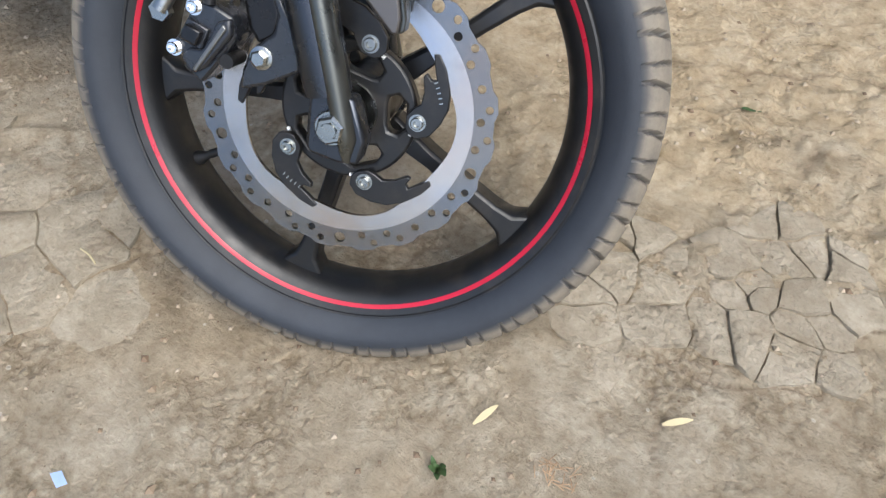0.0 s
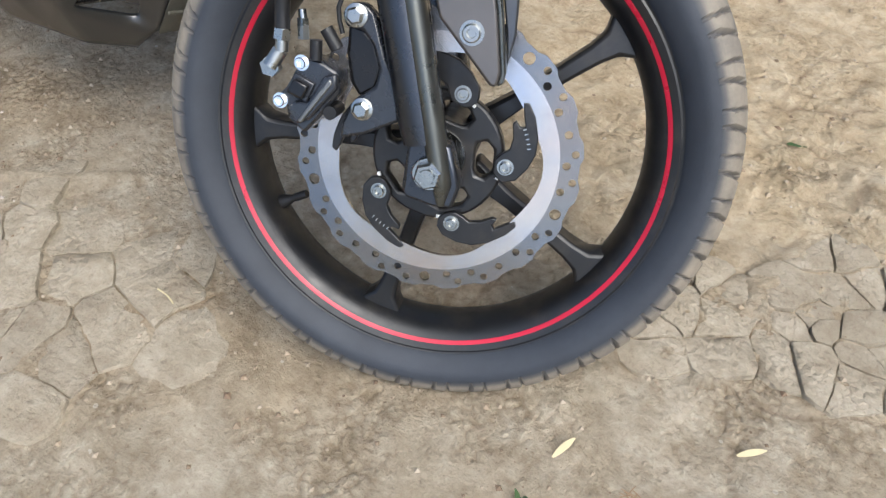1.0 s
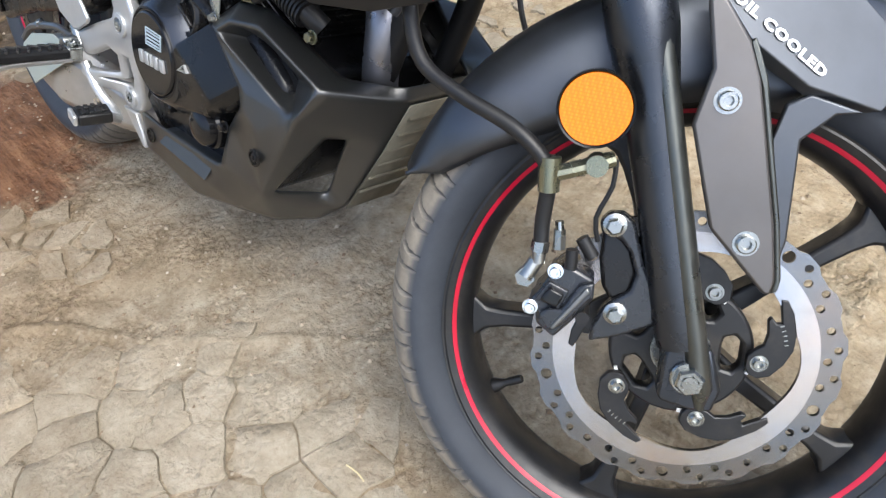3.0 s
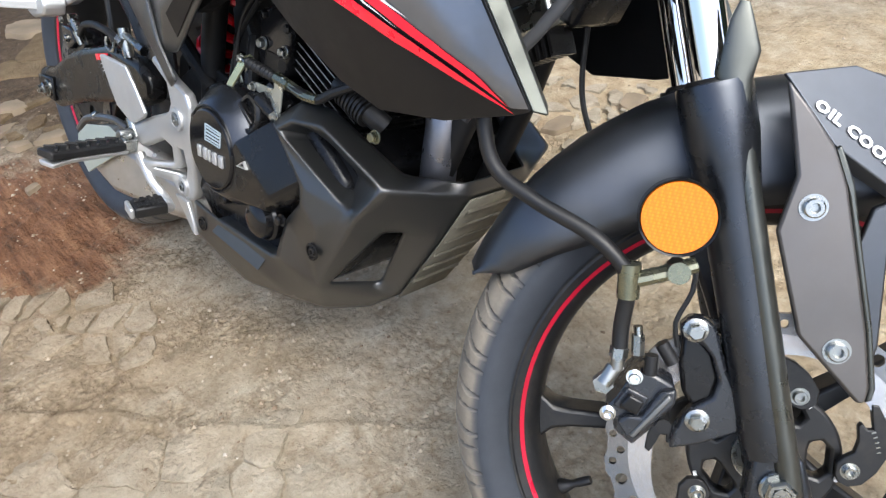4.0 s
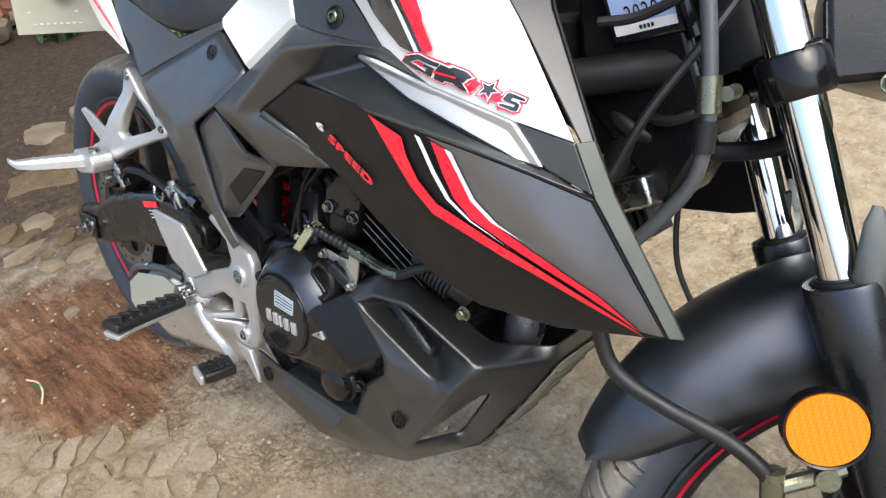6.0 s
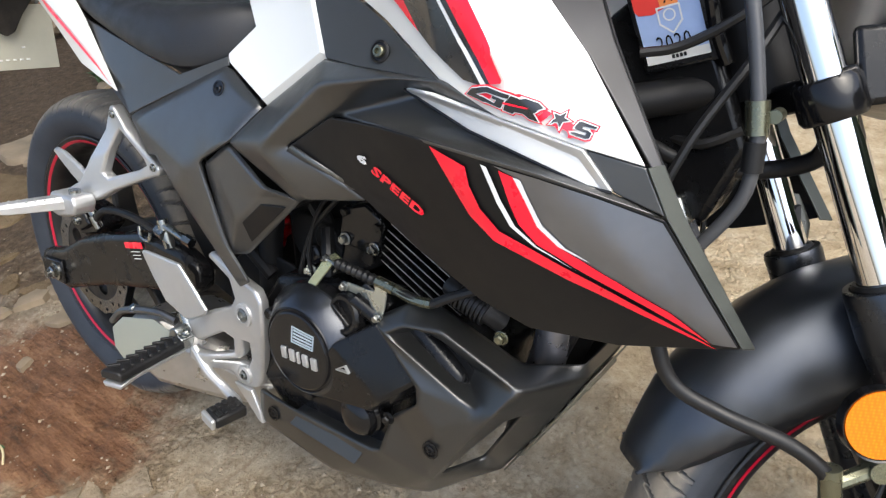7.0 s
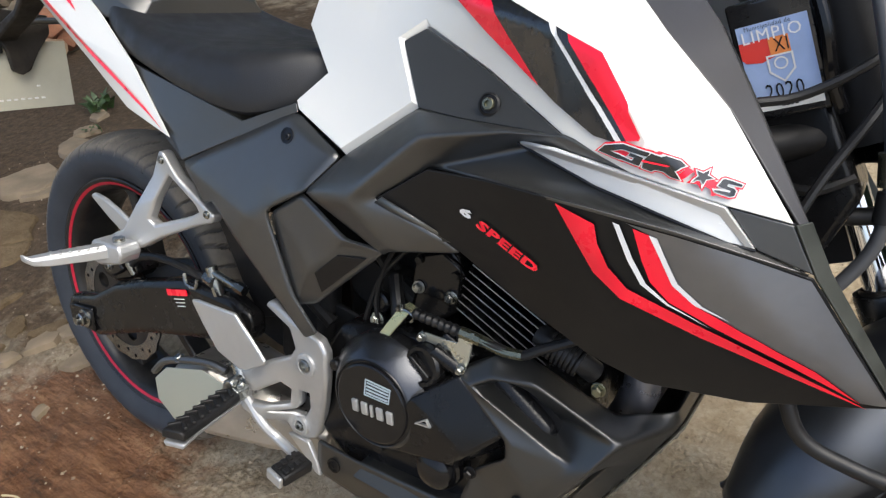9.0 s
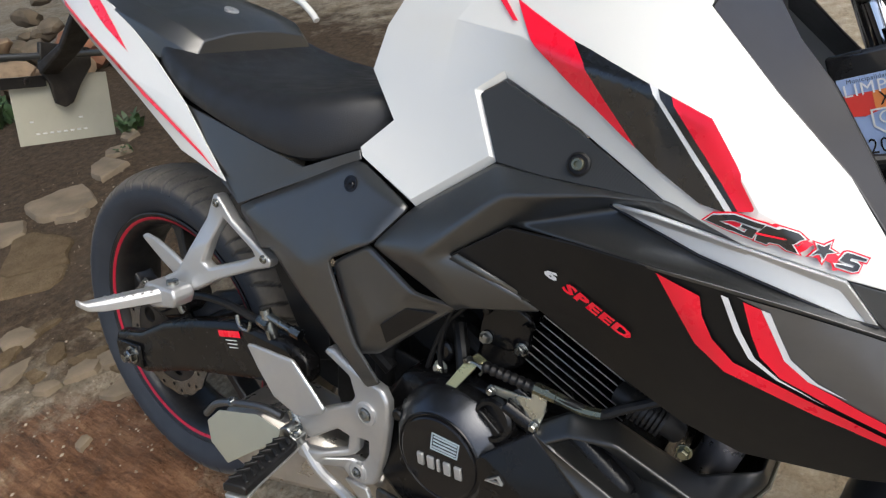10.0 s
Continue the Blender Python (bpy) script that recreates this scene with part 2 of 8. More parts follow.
def mirrored(bm):
    out = bm.copy()
    bmesh.ops.scale(out, vec=(1, -1, 1), verts=out.verts)
    bmesh.ops.reverse_faces(out, faces=out.faces)
    return out


def turned(bm, m):
    bm.transform(m)
    return bm


def lathe(profile, centre, segs=96, closed=False, axis=(0, 1, 0)):
    """A body of revolution: (along the axis, radius) pairs round an axis through centre."""
    bm = bmesh.new()
    q = Vector((0, 1, 0)).rotation_difference(Vector(axis)).to_matrix().to_4x4()
    m = Matrix.Translation(centre) @ q
    rings = []
    for k in range(segs):
        a = 2 * math.pi * k / segs
        rings.append([bm.verts.new(m @ Vector((r * math.cos(a), y, r * math.sin(a)))) for y, r in profile])
    n = len(profile)
    for k in range(segs):
        A, B = rings[k], rings[(k + 1) % segs]
        for i in range(n if closed else n - 1):
            j = (i + 1) % n
            bm.faces.new((A[i], A[j], B[j], B[i]))
    bmesh.ops.remove_doubles(bm, verts=bm.verts, dist=1e-6)
    return bm


def rod(p0, p1, r0, r1=None, segs=20):
    p0, p1 = Vector(p0), Vector(p1)
    d = p1 - p0
    return lathe([(0, 0), (0, r0), (d.length, r0 if r1 is None else r1), (d.length, 0)], p0, segs, axis=d)


def plate(outline, y0, y1, holes=(), m=None):
    """A flat plate cut from (x, z) outlines, with real holes, between y0 and y1."""
    bm = bmesh.new()
    for loop in (outline, *holes):
        vs = [bm.verts.new((x, y0, z)) for x, z in loop]
        for a, b in zip(vs, vs[1:] + vs[:1]):
            bm.edges.new((a, b))
    bmesh.ops.triangle_fill(bm, use_beauty=True, use_dissolve=False, edges=bm.edges[:], normal=(0, 1, 0))
    if abs(y1 - y0) > 1e-9:
        r = bmesh.ops.extrude_face_region(bm, geom=bm.faces[:])
        bmesh.ops.translate(bm, verts=[v for v in r["geom"] if isinstance(v, bmesh.types.BMVert)], vec=(0, y1 - y0, 0))
    bmesh.ops.recalc_face_normals(bm, faces=bm.faces)
    if m is not None:
        bm.transform(m)
    return bm


def ring(cx, cz, r, n=12, a0=0.0):
    return [(cx + r * math.cos(a0 + 2 * math.pi * k / n), cz + r * math.sin(a0 + 2 * math.pi * k / n)) for k in range(n)]


def smooth_line(points, step=0.008):
    """Catmull-Rom through the points."""
    ps = [Vector(p) for p in points]
    ps = [2 * ps[0] - ps[1], *ps, 2 * ps[-1] - ps[-2]]
    out = []
    for a, b, c, d in zip(ps, ps[1:], ps[2:], ps[3:]):
        n = max(2, int((c - b).length / step))
        for k in range(n):
            t = k / n
            out.append(0.5 * (2 * b + (c - a) * t + (2 * a - 5 * b + 4 * c - d) * t * t + (3 * b - a - 3 * c + d) * t ** 3))
    return [*out, ps[-2]]


def tube(points, r, segs=10, step=0.008, straight=False, r_end=None):
    ps = [Vector(p) for p in points] if straight else smooth_line(points, step)
    bm = bmesh.new()
    rings, side = [], None
    for i, p in enumerate(ps):
        d = (ps[min(i + 1, len(ps) - 1)] - ps[max(i - 1, 0)]).normalized()
        side = d.orthogonal().normalized() if side is None else (side - d * side.dot(d)).normalized()
        up = d.cross(side)
        rr = r if r_end is None else r + (r_end - r) * i / (len(ps) - 1)
        rings.append([bm.verts.new(p + rr * (math.cos(a) * side + math.sin(a) * up)) for a in [2 * math.pi * k / segs for k in range(segs)]])
    for A, B in zip(rings, rings[1:]):
        for k in range(segs):
            bm.faces.new((A[k], A[(k + 1) % segs], B[(k + 1) % segs], B[k]))
    bm.faces.new(rings[0][::-1])
    bm.faces.new(rings[-1])
    return bm


def block(centre, size, turn=(0, 0, 0)):
    bm = bmesh.new()
    bmesh.ops.create_cube(bm, size=1.0)
    bmesh.ops.scale(bm, vec=size, verts=bm.verts)
    bm.transform(pose(*centre, *turn))
    return bm


def sheet(points, faces):
    """A folded panel: named corners and faces that name them."""
    bm = bmesh.new()
    vs = {k: bm.verts.new(p) for k, p in points.items()}
    for f in faces:
        bm.faces.new([vs[k] for k in f.split()])
    bmesh.ops.recalc_face_normals(bm, faces=bm.faces)
    # the outer side faces the machine's right
    if sum(f.normal.y * f.calc_area() for f in bm.faces) > 0:
        bmesh.ops.reverse_faces(bm, faces=bm.faces)
    return bm


def loft(sections):
    """Skin over equal-length cross sections, closed at both ends."""
    bm = bmesh.new()
    rows = [[bm.verts.new(p) for p in s] for s in sections]
    for A, B in zip(rows, rows[1:]):
        for k in range(len(A)):
            j = (k + 1) % len(A)
            bm.faces.new((A[k], A[j], B[j], B[k]))
    bm.faces.new(rows[0][::-1])
    bm.faces.new(rows[-1])
    bmesh.ops.recalc_face_normals(bm, faces=bm.faces)
    return bm


def screw(head, axis, r=0.007, h=0.005, hexagon=False):
    """A bolt head: a washer, a hexagon or round head, and its socket."""
    n = 6 if hexagon else 20
    if hexagon:
        return join(lathe([(0, 0), (0, r * 1.32), (h * 0.25, r * 1.32), (h * 0.3, r * 1.25), (h * 0.3, 0)], head, 20, axis=axis),
                    lathe([(h * 0.3, 0), (h * 0.3, r), (h * 1.2, r), (h * 1.45, r * 0.75), (h * 1.45, 0)], head, 6, axis=axis))
    return join(lathe([(0, 0), (0, r * 1.35), (h * 0.2, r * 1.35), (h * 0.2, 0)], head, 20, axis=axis),
                lathe([(h * 0.2, r), (h * 0.9, r), (h * 1.1, r * 0.85), (h * 1.1, r * 0.52), (h * 0.3, r * 0.45), (h * 0.3, 0)], head, n, axis=axis))


def cling(bm, skin, lift=0.0008, step=0.015):
    """Lays a flat (x, z) shape onto the right side of a skin."""
    for _ in range(5):
        long = [e for e in bm.edges if e.calc_length() > step]
        if not long:
            break
        bmesh.ops.subdivide_edges(bm, edges=long, cuts=1)
        bmesh.ops.triangulate(bm, faces=bm.faces)
    last = -0.2
    for v in bm.verts:
        hit = skin.ray_cast(Vector((v.co.x, -0.6, v.co.z)), Vector((0, 1, 0)), 0.6)
        if hit[0] is not None:
            last = hit[0].y
            v.co = hit[0] + (hit[1] if hit[1].y < 0 else -hit[1]) * lift
        else:
            v.co.y = last - lift
    return bm


def grown(outline, d):
    """An outline pushed outwards by d."""
    n = len(outline)
    area = sum(a[0] * b[1] - b[0] * a[1] for a, b in zip(outline, outline[1:] + outline[:1]))
    k = 1 if area > 0 else -1
    out = []
    for i, p in enumerate(outline):
        a, b = Vector(outline[i - 1]), Vector(outline[(i + 1) % n])
        e0, e1 = (Vector(p) - a).normalized(), (b - Vector(p)).normalized()
        nrm = Vector((e0.y + e1.y, -e0.x - e1.x)) * k
        nrm = nrm.normalized() if nrm.length > 1e-6 else Vector((0, 0))
        c = max(0.5, nrm.dot(Vector((e0.y, -e0.x)) * k))
        out.append((p[0] + nrm.x * d / c, p[1] + nrm.y * d / c))
    return out


def skin_of(*bms):
    j = join(*[b.copy() for b in bms])
    t = BVHTree.FromBMesh(j)
    j.free()
    return t


def decal(outline, skin, lift=0.0008, step=0.015):
    return cling(plate(outline, 0, 0), skin, lift, step)


def lettering(text, size, bold=0.0):
    """The flat mesh of a word in the built-in font, in the plane of x and z, from the origin."""
    cu = bpy.data.curves.new("word", "FONT")
    cu.body, cu.size, cu.resolution_u, cu.space_character, cu.offset = text, size, 2, 1.12, bold
    ob = new("word", cu)
    me = bpy.data.meshes.new_from_object(ob.evaluated_get(bpy.context.evaluated_depsgraph_get()))
    bm = bmesh.new()
    bm.from_mesh(me)
    bpy.data.objects.remove(ob)
    bpy.data.curves.remove(cu)
    bpy.data.meshes.remove(me)
    bm.transform(Matrix(((1, 0, 0, 0), (0, 0, 1, 0), (0, 1, 0, 0), (0, 0, 0, 1))))
    return bm


def into_field(bm, field):
    """Stretches a flat word over a field of four (x, z) corners: bottom left, bottom right, top right, top left."""
    x0, x1 = min(v.co.x for v in bm.verts), max(v.co.x for v in bm.verts)
    z0, z1 = min(v.co.z for v in bm.verts), max(v.co.z for v in bm.verts)
    a, b, c, d = (Vector(p) for p in field)
    for v in bm.verts:
        f, g = (v.co.x - x0) / (x1 - x0), (v.co.z - z0) / (z1 - z0)
        p = a.lerp(b, f).lerp(d.lerp(c, f), g)
        v.co = (p.x, 0, p.y)
    return bm


# ---- ground ----


def value_noise(x, y, seed):
    """Smooth value noise on numpy arrays, about -1 to 1."""
    xi, yi = np.floor(x).astype(np.int64), np.floor(y).astype(np.int64)
    fx, fy = x - xi, y - yi
    fx, fy = fx * fx * (3 - 2 * fx), fy * fy * (3 - 2 * fy)

    def h(a, b):
        n = (a * 374761393 + b * 668265263 + seed * 1442695041) & 0x7FFFFFFF
        n = ((n ^ (n >> 13)) * 1274126177) & 0x7FFFFFFF
        return ((n ^ (n >> 16)) & 0xFFFF) / 32767.5 - 1

    return (h(xi, yi) * (1 - fx) + h(xi + 1, yi) * fx) * (1 - fy) + (h(xi, yi + 1) * (1 - fx) + h(xi + 1, yi + 1) * fx) * fy


def fractal(x, y, seed, octaves=4):
    return sum(value_noise(x * 2 ** k + 17 * k, y * 2 ** k - 9 * k, seed + k) * 0.5 ** k for k in range(octaves))


def cells(x, y, seed):
    """Distance to the border of irregular cells, and each cell's own number from 0 to 1."""
    xi, yi = np.floor(x).astype(np.int64), np.floor(y).astype(np.int64)
    best, second, own = np.full(x.shape, 9.0), np.full(x.shape, 9.0), np.zeros(x.shape)
    for dx in (-1, 0, 1):
        for dy in (-1, 0, 1):
            a, b = xi + dx, yi + dy
            n = (a * 374761393 + b * 668265263 + seed * 974711) & 0x7FFFFFFF
            n = ((n ^ (n >> 13)) * 1274126177) & 0x7FFFFFFF
            n = n ^ (n >> 16)
            px, py = a + (n & 1023) / 1023.0, b + ((n >> 10) & 1023) / 1023.0
            d = np.hypot(px - x, py - y)
            nearer = d < best
            second = np.where(nearer, best, np.minimum(second, d))
            own = np.where(nearer, ((n >> 20) & 1023) / 1023.0, own)
            best = np.where(nearer, d, best)
    return second - best, own


def blotch(x, y, cx, cy, r):
    return np.clip(1.35 - np.hypot((x - cx), (y - cy)) / r, 0, 1)


ZONES = [  # middle, radii, turn, cell, gap, how proud, share left out
    (1.73, 0.34, 0.28, 0.14, 0.78, 0.056, 0.0009, 0.0011, 0.0),
    (0.87, -0.35, 0.38, 0.23, 0.6, 0.080, 0.0009, 0.0010, 0.0),
    (0.23, -0.31, 0.29, 0.11, 0.55, 0.060, 0.008, 0.005, 0.12),
    (-0.72, 0.03, 0.34, 0.12, 0.3, 0.085, 0.016, 0.007, 0.5),
    (-1.24, 0.26, 0.30, 0.22, 0.3, 0.22, 0.010, 0.012, 0.08),
    (0.55, 0.93, 0.34, 0.22, 0.2, 0.075, 0.018, 0.006, 0.3),
]


def zone_distance(x, y, z):
    cx, cy, rx, ry, turn = z[:5]
    c, s = math.cos(turn), math.sin(turn)
    u, v = (x - cx) * c + (y - cy) * s, -(x - cx) * s + (y - cy) * c
    return np.hypot(u / rx, v / ry)


def ground_height(x, y):
    near = np.clip(1.4 - np.hypot(x - 0.6, y - 0.2) / 4.0, 0, 1)
    z = 0.006 * fractal(x * 2.2, y * 2.2, 1, 3) + 0.0045 * fractal(x * 11, y * 11, 2, 4) * near
    rough = np.clip(0.35 + 1.0 * fractal(x * 1.3 + 4, y * 1.3, 3, 3) + 0.9 * blotch(x, y, 1.55, 0.9, 0.7) + 0.6 * blotch(x, y, 0.6, 0.15, 0.35) + 0.5 * blotch(x, y, -0.4, 0.0, 0.6), 0, 1.4)
    z += 0.0125 * np.abs(fractal(x * 19, y * 19, 8, 4)) * rough * near
    z += 0.006 * np.clip(fractal(x * 60, y * 60, 9, 3), 0, 1) * rough * near
    # a long shallow ridge where an old slab's edge runs across
    e = y - (0.0 + 0.785 * (x - 0.953)) + 0.02 * fractal(x * 6, y * 6, 31, 3)
    ridge = np.exp(-(e / 0.012) ** 2) * np.clip((1.05 - x) * 5, 0, 1) * np.clip((x - 0.1) * 3, 0, 1)
    z += 0.009 * ridge * near
    z -= 0.004 * np.exp(-((x - 1.54 + 0.01 * fractal(x * 5, y * 5, 61, 3)) / 0.012) ** 2) * np.clip((0.02 - y) * 6, 0, 1) * near
    # ruts drawn into the red soil
    red = np.clip(1.3 - np.hypot((x + 0.18) / 0.42, (y + 0.15) / 0.22), 0, 1)
    t = -x * math.sin(RUT) + y * math.cos(RUT)
    z += 0.009 * red * fractal(x * 30, y * 30, 55, 3) * 0.6 + 0.012 * red * (1 - 2 * np.abs(value_noise(t * 17, (x * math.cos(RUT) + y * math.sin(RUT)) * 3.5, 77))) * 0.7
    # hairline cracks in the trodden crust
    wx, wy = x + 0.02 * fractal(x * 9, y * 9, 21, 4), y + 0.02 * fractal(x * 9, y * 9, 22, 4)
    d, own = cells(wx * 4.2, wy * 4.2, 11)
    mask = np.clip(fractal(x * 2.1 + 3, y * 2.1, 41, 3) * 1.6, 0, 1) * near
    line = np.clip(1 - d / 0.03, 0, 1) * mask
    z -= 0.003 * line
    inside = np.zeros_like(x)
    for zn in ZONES:
        inside = np.maximum(inside, np.clip((1.0 - zone_distance(x, y, zn)) * 4, 0, 1))
    return z - 0.0008 * inside, np.maximum(line * 0.8, inside * 0.12)


RUT = radians(126)


def build_ground():
    def line(lo, hi, step, far):
        core = np.arange(lo, hi + step / 2, step)
        out, g = [], step
        while sum(out) < far:
            g *= 1.22
            out.append(g)
        o = np.cumsum(out)
        return np.concatenate([(lo - o)[::-1], core, hi + o])

    xs, ys = line(-1.3, 2.25, 0.006, 400), line(-0.6, 1.9, 0.006, 400)
    X, Y = np.meshgrid(xs, ys, indexing="ij")
    Z, crack = ground_height(X, Y)
    co = np.stack([X, Y, Z], -1).reshape(-1, 3)
    nx, ny = len(xs), len(ys)
    i = np.arange(nx * ny).reshape(nx, ny)
    quads = np.stack([i[:-1, :-1], i[1:, :-1], i[1:, 1:], i[:-1, 1:]], -1).reshape(-1, 4)
    me = bpy.data.meshes.new("ground")
    me.vertices.add(len(co))
    me.vertices.foreach_set("co", co.ravel())
    me.loops.add(quads.size)
    me.loops.foreach_set("vertex_index", quads.ravel())
    me.polygons.add(len(quads))
    me.polygons.foreach_set("loop_start", np.arange(0, quads.size, 4))
    me.polygons.foreach_set("use_smooth", np.ones(len(quads), bool))
    me.update()
    at = me.attributes.new("crack", "FLOAT", "POINT")
    at.data.foreach_set("value", crack.ravel().astype(np.float32))
    ob = new("ground", me)
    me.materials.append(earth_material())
    return tagged(ob, "dry tan earth, cracked into slabs, with pebbles and reddish raked soil", "ground", kind="structure")


def earth_material(slab=False, shaded=False):
    m, nt, b = nodes_of("shaded_crust" if shaded else "pale_crust" if slab else "dry_earth")
    co = nt.nodes.new("ShaderNodeTexCoord").outputs["Object"]
    big = noise_node(nt, 2.6, 6.0, 0.62, co)
    mid = noise_node(nt, 17.0, 8.0, 0.7, co)
    fine = noise_node(nt, 115.0, 7.0, 0.78, co)
    col = ramp_node(nt, mid.outputs[0], [(0.26, (0.225, 0.178, 0.115)), (0.40, (0.322, 0.272, 0.198)), (0.53, (0.400, 0.348, 0.265)), (0.72, (0.50, 0.448, 0.356))]).outputs[0]
    # smooth trodden crust against loose brown crumbs
    col = mix_node(nt, ramp_node(nt, big.outputs[0], [(0.45, (0, 0, 0)), (0.64, (0.6, 0.6, 0.6))]).outputs[0], col, mix_node(nt, 0.6, (0.32, 0.245, 0.152), ramp_node(nt, mid.outputs[0], [(0.35, (0.5, 0.5, 0.5)), (0.65, (1.2, 1.2, 1.2))]).outputs[0], "MULTIPLY"))
    grit = ramp_node(nt, fine.outputs[0], [(0.30, (0.52, 0.49, 0.45)), (0.44, (0.92, 0.91, 0.89)), (0.6, (1.04, 1.04, 1.03)), (0.74, (1.22, 1.22, 1.2))]).outputs[0]
    col = mix_node(nt, 0.7, col, grit, "MULTIPLY")
    # crumbs: small rounded lumps, paler on top and darker between them
    crumb = nt.nodes.new("ShaderNodeTexVoronoi")
    crumb.inputs["Scale"].default_value = 85.0
    wv = nt.nodes.new("ShaderNodeVectorMath")
    wv.operation = "MULTIPLY_ADD"
    wv.inputs[1].default_value = (0.02, 0.02, 0.02)
    nt.links.new(noise_node(nt, 40.0, 4.0, 0.7, co).outputs["Color"], wv.inputs[0])
    nt.links.new(co, wv.inputs[2])
    nt.links.new(wv.outputs[0], crumb.inputs["Vector"])
    where = ramp_node(nt, noise_node(nt, 6.0, 6.0, 0.7, co).outputs[0], [(0.42, (0, 0, 0)), (0.62, (1, 1, 1))]).outputs[0]
    lump = math_node(nt, "MULTIPLY", crumb.outputs["Distance"], where)
    col = mix_node(nt, math_node(nt, "MULTIPLY", where, 0.85), col, mix_node(nt, 1.0, col, ramp_node(nt, crumb.outputs["Distance"], [(0.15, (1.16, 1.14, 1.10)), (0.45, (0.92, 0.90, 0.87)), (0.75, (0.62, 0.57, 0.50))]).outputs[0], "MULTIPLY"))
    # pale specks of lime and quartz
    v = nt.nodes.new("ShaderNodeTexVoronoi")
    v.inputs["Scale"].default_value = 42.0
    nt.links.new(co, v.inputs["Vector"])
    pick = math_node(nt, "GREATER_THAN", nt.nodes.new("ShaderNodeSeparateColor").outputs[0], 0.9)
    sep = pick.node.inputs[0].links[0].from_node
    nt.links.new(v.outputs["Color"], sep.inputs[0])
    speck = math_node(nt, "MULTIPLY", math_node(nt, "LESS_THAN", v.outputs["Distance"], 0.13), pick)
    col = mix_node(nt, math_node(nt, "MULTIPLY", speck, 0.4), col, (0.62, 0.58, 0.5))
    # iron-red soil behind the machine, drawn into streaks
    pos = nt.nodes.new("ShaderNodeSeparateXYZ")
    nt.links.new(co, pos.inputs[0])
    wob = noise_node(nt, 5.0, 5.0, 0.65, co)

    def dist(cx, cy, sx, sy):
        dx = math_node(nt, "MULTIPLY", math_node(nt, "SUBTRACT", pos.outputs[0], cx), 1 / sx)
        dy = math_node(nt, "MULTIPLY", math_node(nt, "SUBTRACT", pos.outputs[1], cy), 1 / sy)
        return math_node(nt, "SQRT", math_node(nt, "ADD", math_node(nt, "MULTIPLY", dx, dx), math_node(nt, "MULTIPLY", dy, dy)))

    d = math_node(nt, "ADD", dist(-0.18, -0.15, 0.46, 0.26), math_node(nt, "MULTIPLY", math_node(nt, "SUBTRACT", wob.outputs[0], 0.5), 1.5))
    red = ramp_node(nt, d, [(0.62, (1, 1, 1)), (1.0, (0, 0, 0))])
    red.color_ramp.interpolation = "EASE"
    mp = nt.nodes.new("ShaderNodeMapping")
    mp.inputs["Rotation"].default_value = (0, 0, -RUT)
    mp.inputs["Scale"].default_value = (5, 34, 1)
    nt.links.new(co, mp.inputs[0])
    streak = noise_node(nt, 1.0, 5.0, 0.7, mp.outputs[0])
    redcol = ramp_node(nt, streak.outputs[0], [(0.34, (0.045, 0.018, 0.009)), (0.48, (0.155, 0.066, 0.031)), (0.66, (0.29, 0.16, 0.086))]).outputs[0]
    col = mix_node(nt, math_node(nt, "MULTIPLY", red.outputs[0], 0.88), col, mix_node(nt, 0.7, redcol, grit, "MULTIPLY"))
    # loose yellow sand ahead of the machine and beyond it
    d3 = math_node(nt, "ADD", dist(1.15, 1.05, 1.35, 0.95), math_node(nt, "MULTIPLY", math_node(nt, "SUBTRACT", wob.outputs[0], 0.5), 1.3))
    sand = ramp_node(nt, d3, [(0.55, (0.7, 0.7, 0.7)), (1.05, (0, 0, 0))]).outputs[0]
    col = mix_node(nt, sand, col, mix_node(nt, 0.7, ramp_node(nt, mid.outputs[0], [(0.3, (0.30, 0.225, 0.13)), (0.5, (0.46, 0.365, 0.235)), (0.7, (0.56, 0.47, 0.33))]).outputs[0], grit, "MULTIPLY"))
    # brown earth further back, darkened in its colour for the shade there
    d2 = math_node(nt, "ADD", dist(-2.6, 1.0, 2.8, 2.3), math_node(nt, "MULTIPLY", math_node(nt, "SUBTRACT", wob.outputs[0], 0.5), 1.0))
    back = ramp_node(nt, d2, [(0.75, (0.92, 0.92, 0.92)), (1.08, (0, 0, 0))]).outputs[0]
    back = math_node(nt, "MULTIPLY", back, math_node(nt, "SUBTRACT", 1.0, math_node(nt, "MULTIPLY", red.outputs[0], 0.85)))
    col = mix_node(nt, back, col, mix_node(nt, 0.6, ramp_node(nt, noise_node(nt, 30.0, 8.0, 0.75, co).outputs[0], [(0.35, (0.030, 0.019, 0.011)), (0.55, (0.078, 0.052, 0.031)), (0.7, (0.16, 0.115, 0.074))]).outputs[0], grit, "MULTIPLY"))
    if slab:
        tint = nt.nodes.new("ShaderNodeObjectInfo").outputs["Random"]
        pale = ramp_node(nt, mid.outputs[0], [(0.3, (0.27, 0.225, 0.164)), (0.48, (0.345, 0.30, 0.228)), (0.72, (0.45, 0.40, 0.318))]).outputs[0]
        pale = mix_node(nt, 0.75, pale, ramp_node(nt, tint, [(0.0, (0.84, 0.82, 0.79)), (1.0, (1.05, 1.04, 1.02))]).outputs[0], "MULTIPLY")
        col = mix_node(nt, 0.6, pale, grit, "MULTIPLY")
        if shaded:
            # shade over the rear slabs, multiplied into their colour
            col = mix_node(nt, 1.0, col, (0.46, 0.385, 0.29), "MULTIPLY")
    else:
        att = nt.nodes.new("ShaderNodeAttribute")
        att.attribute_name = "crack"
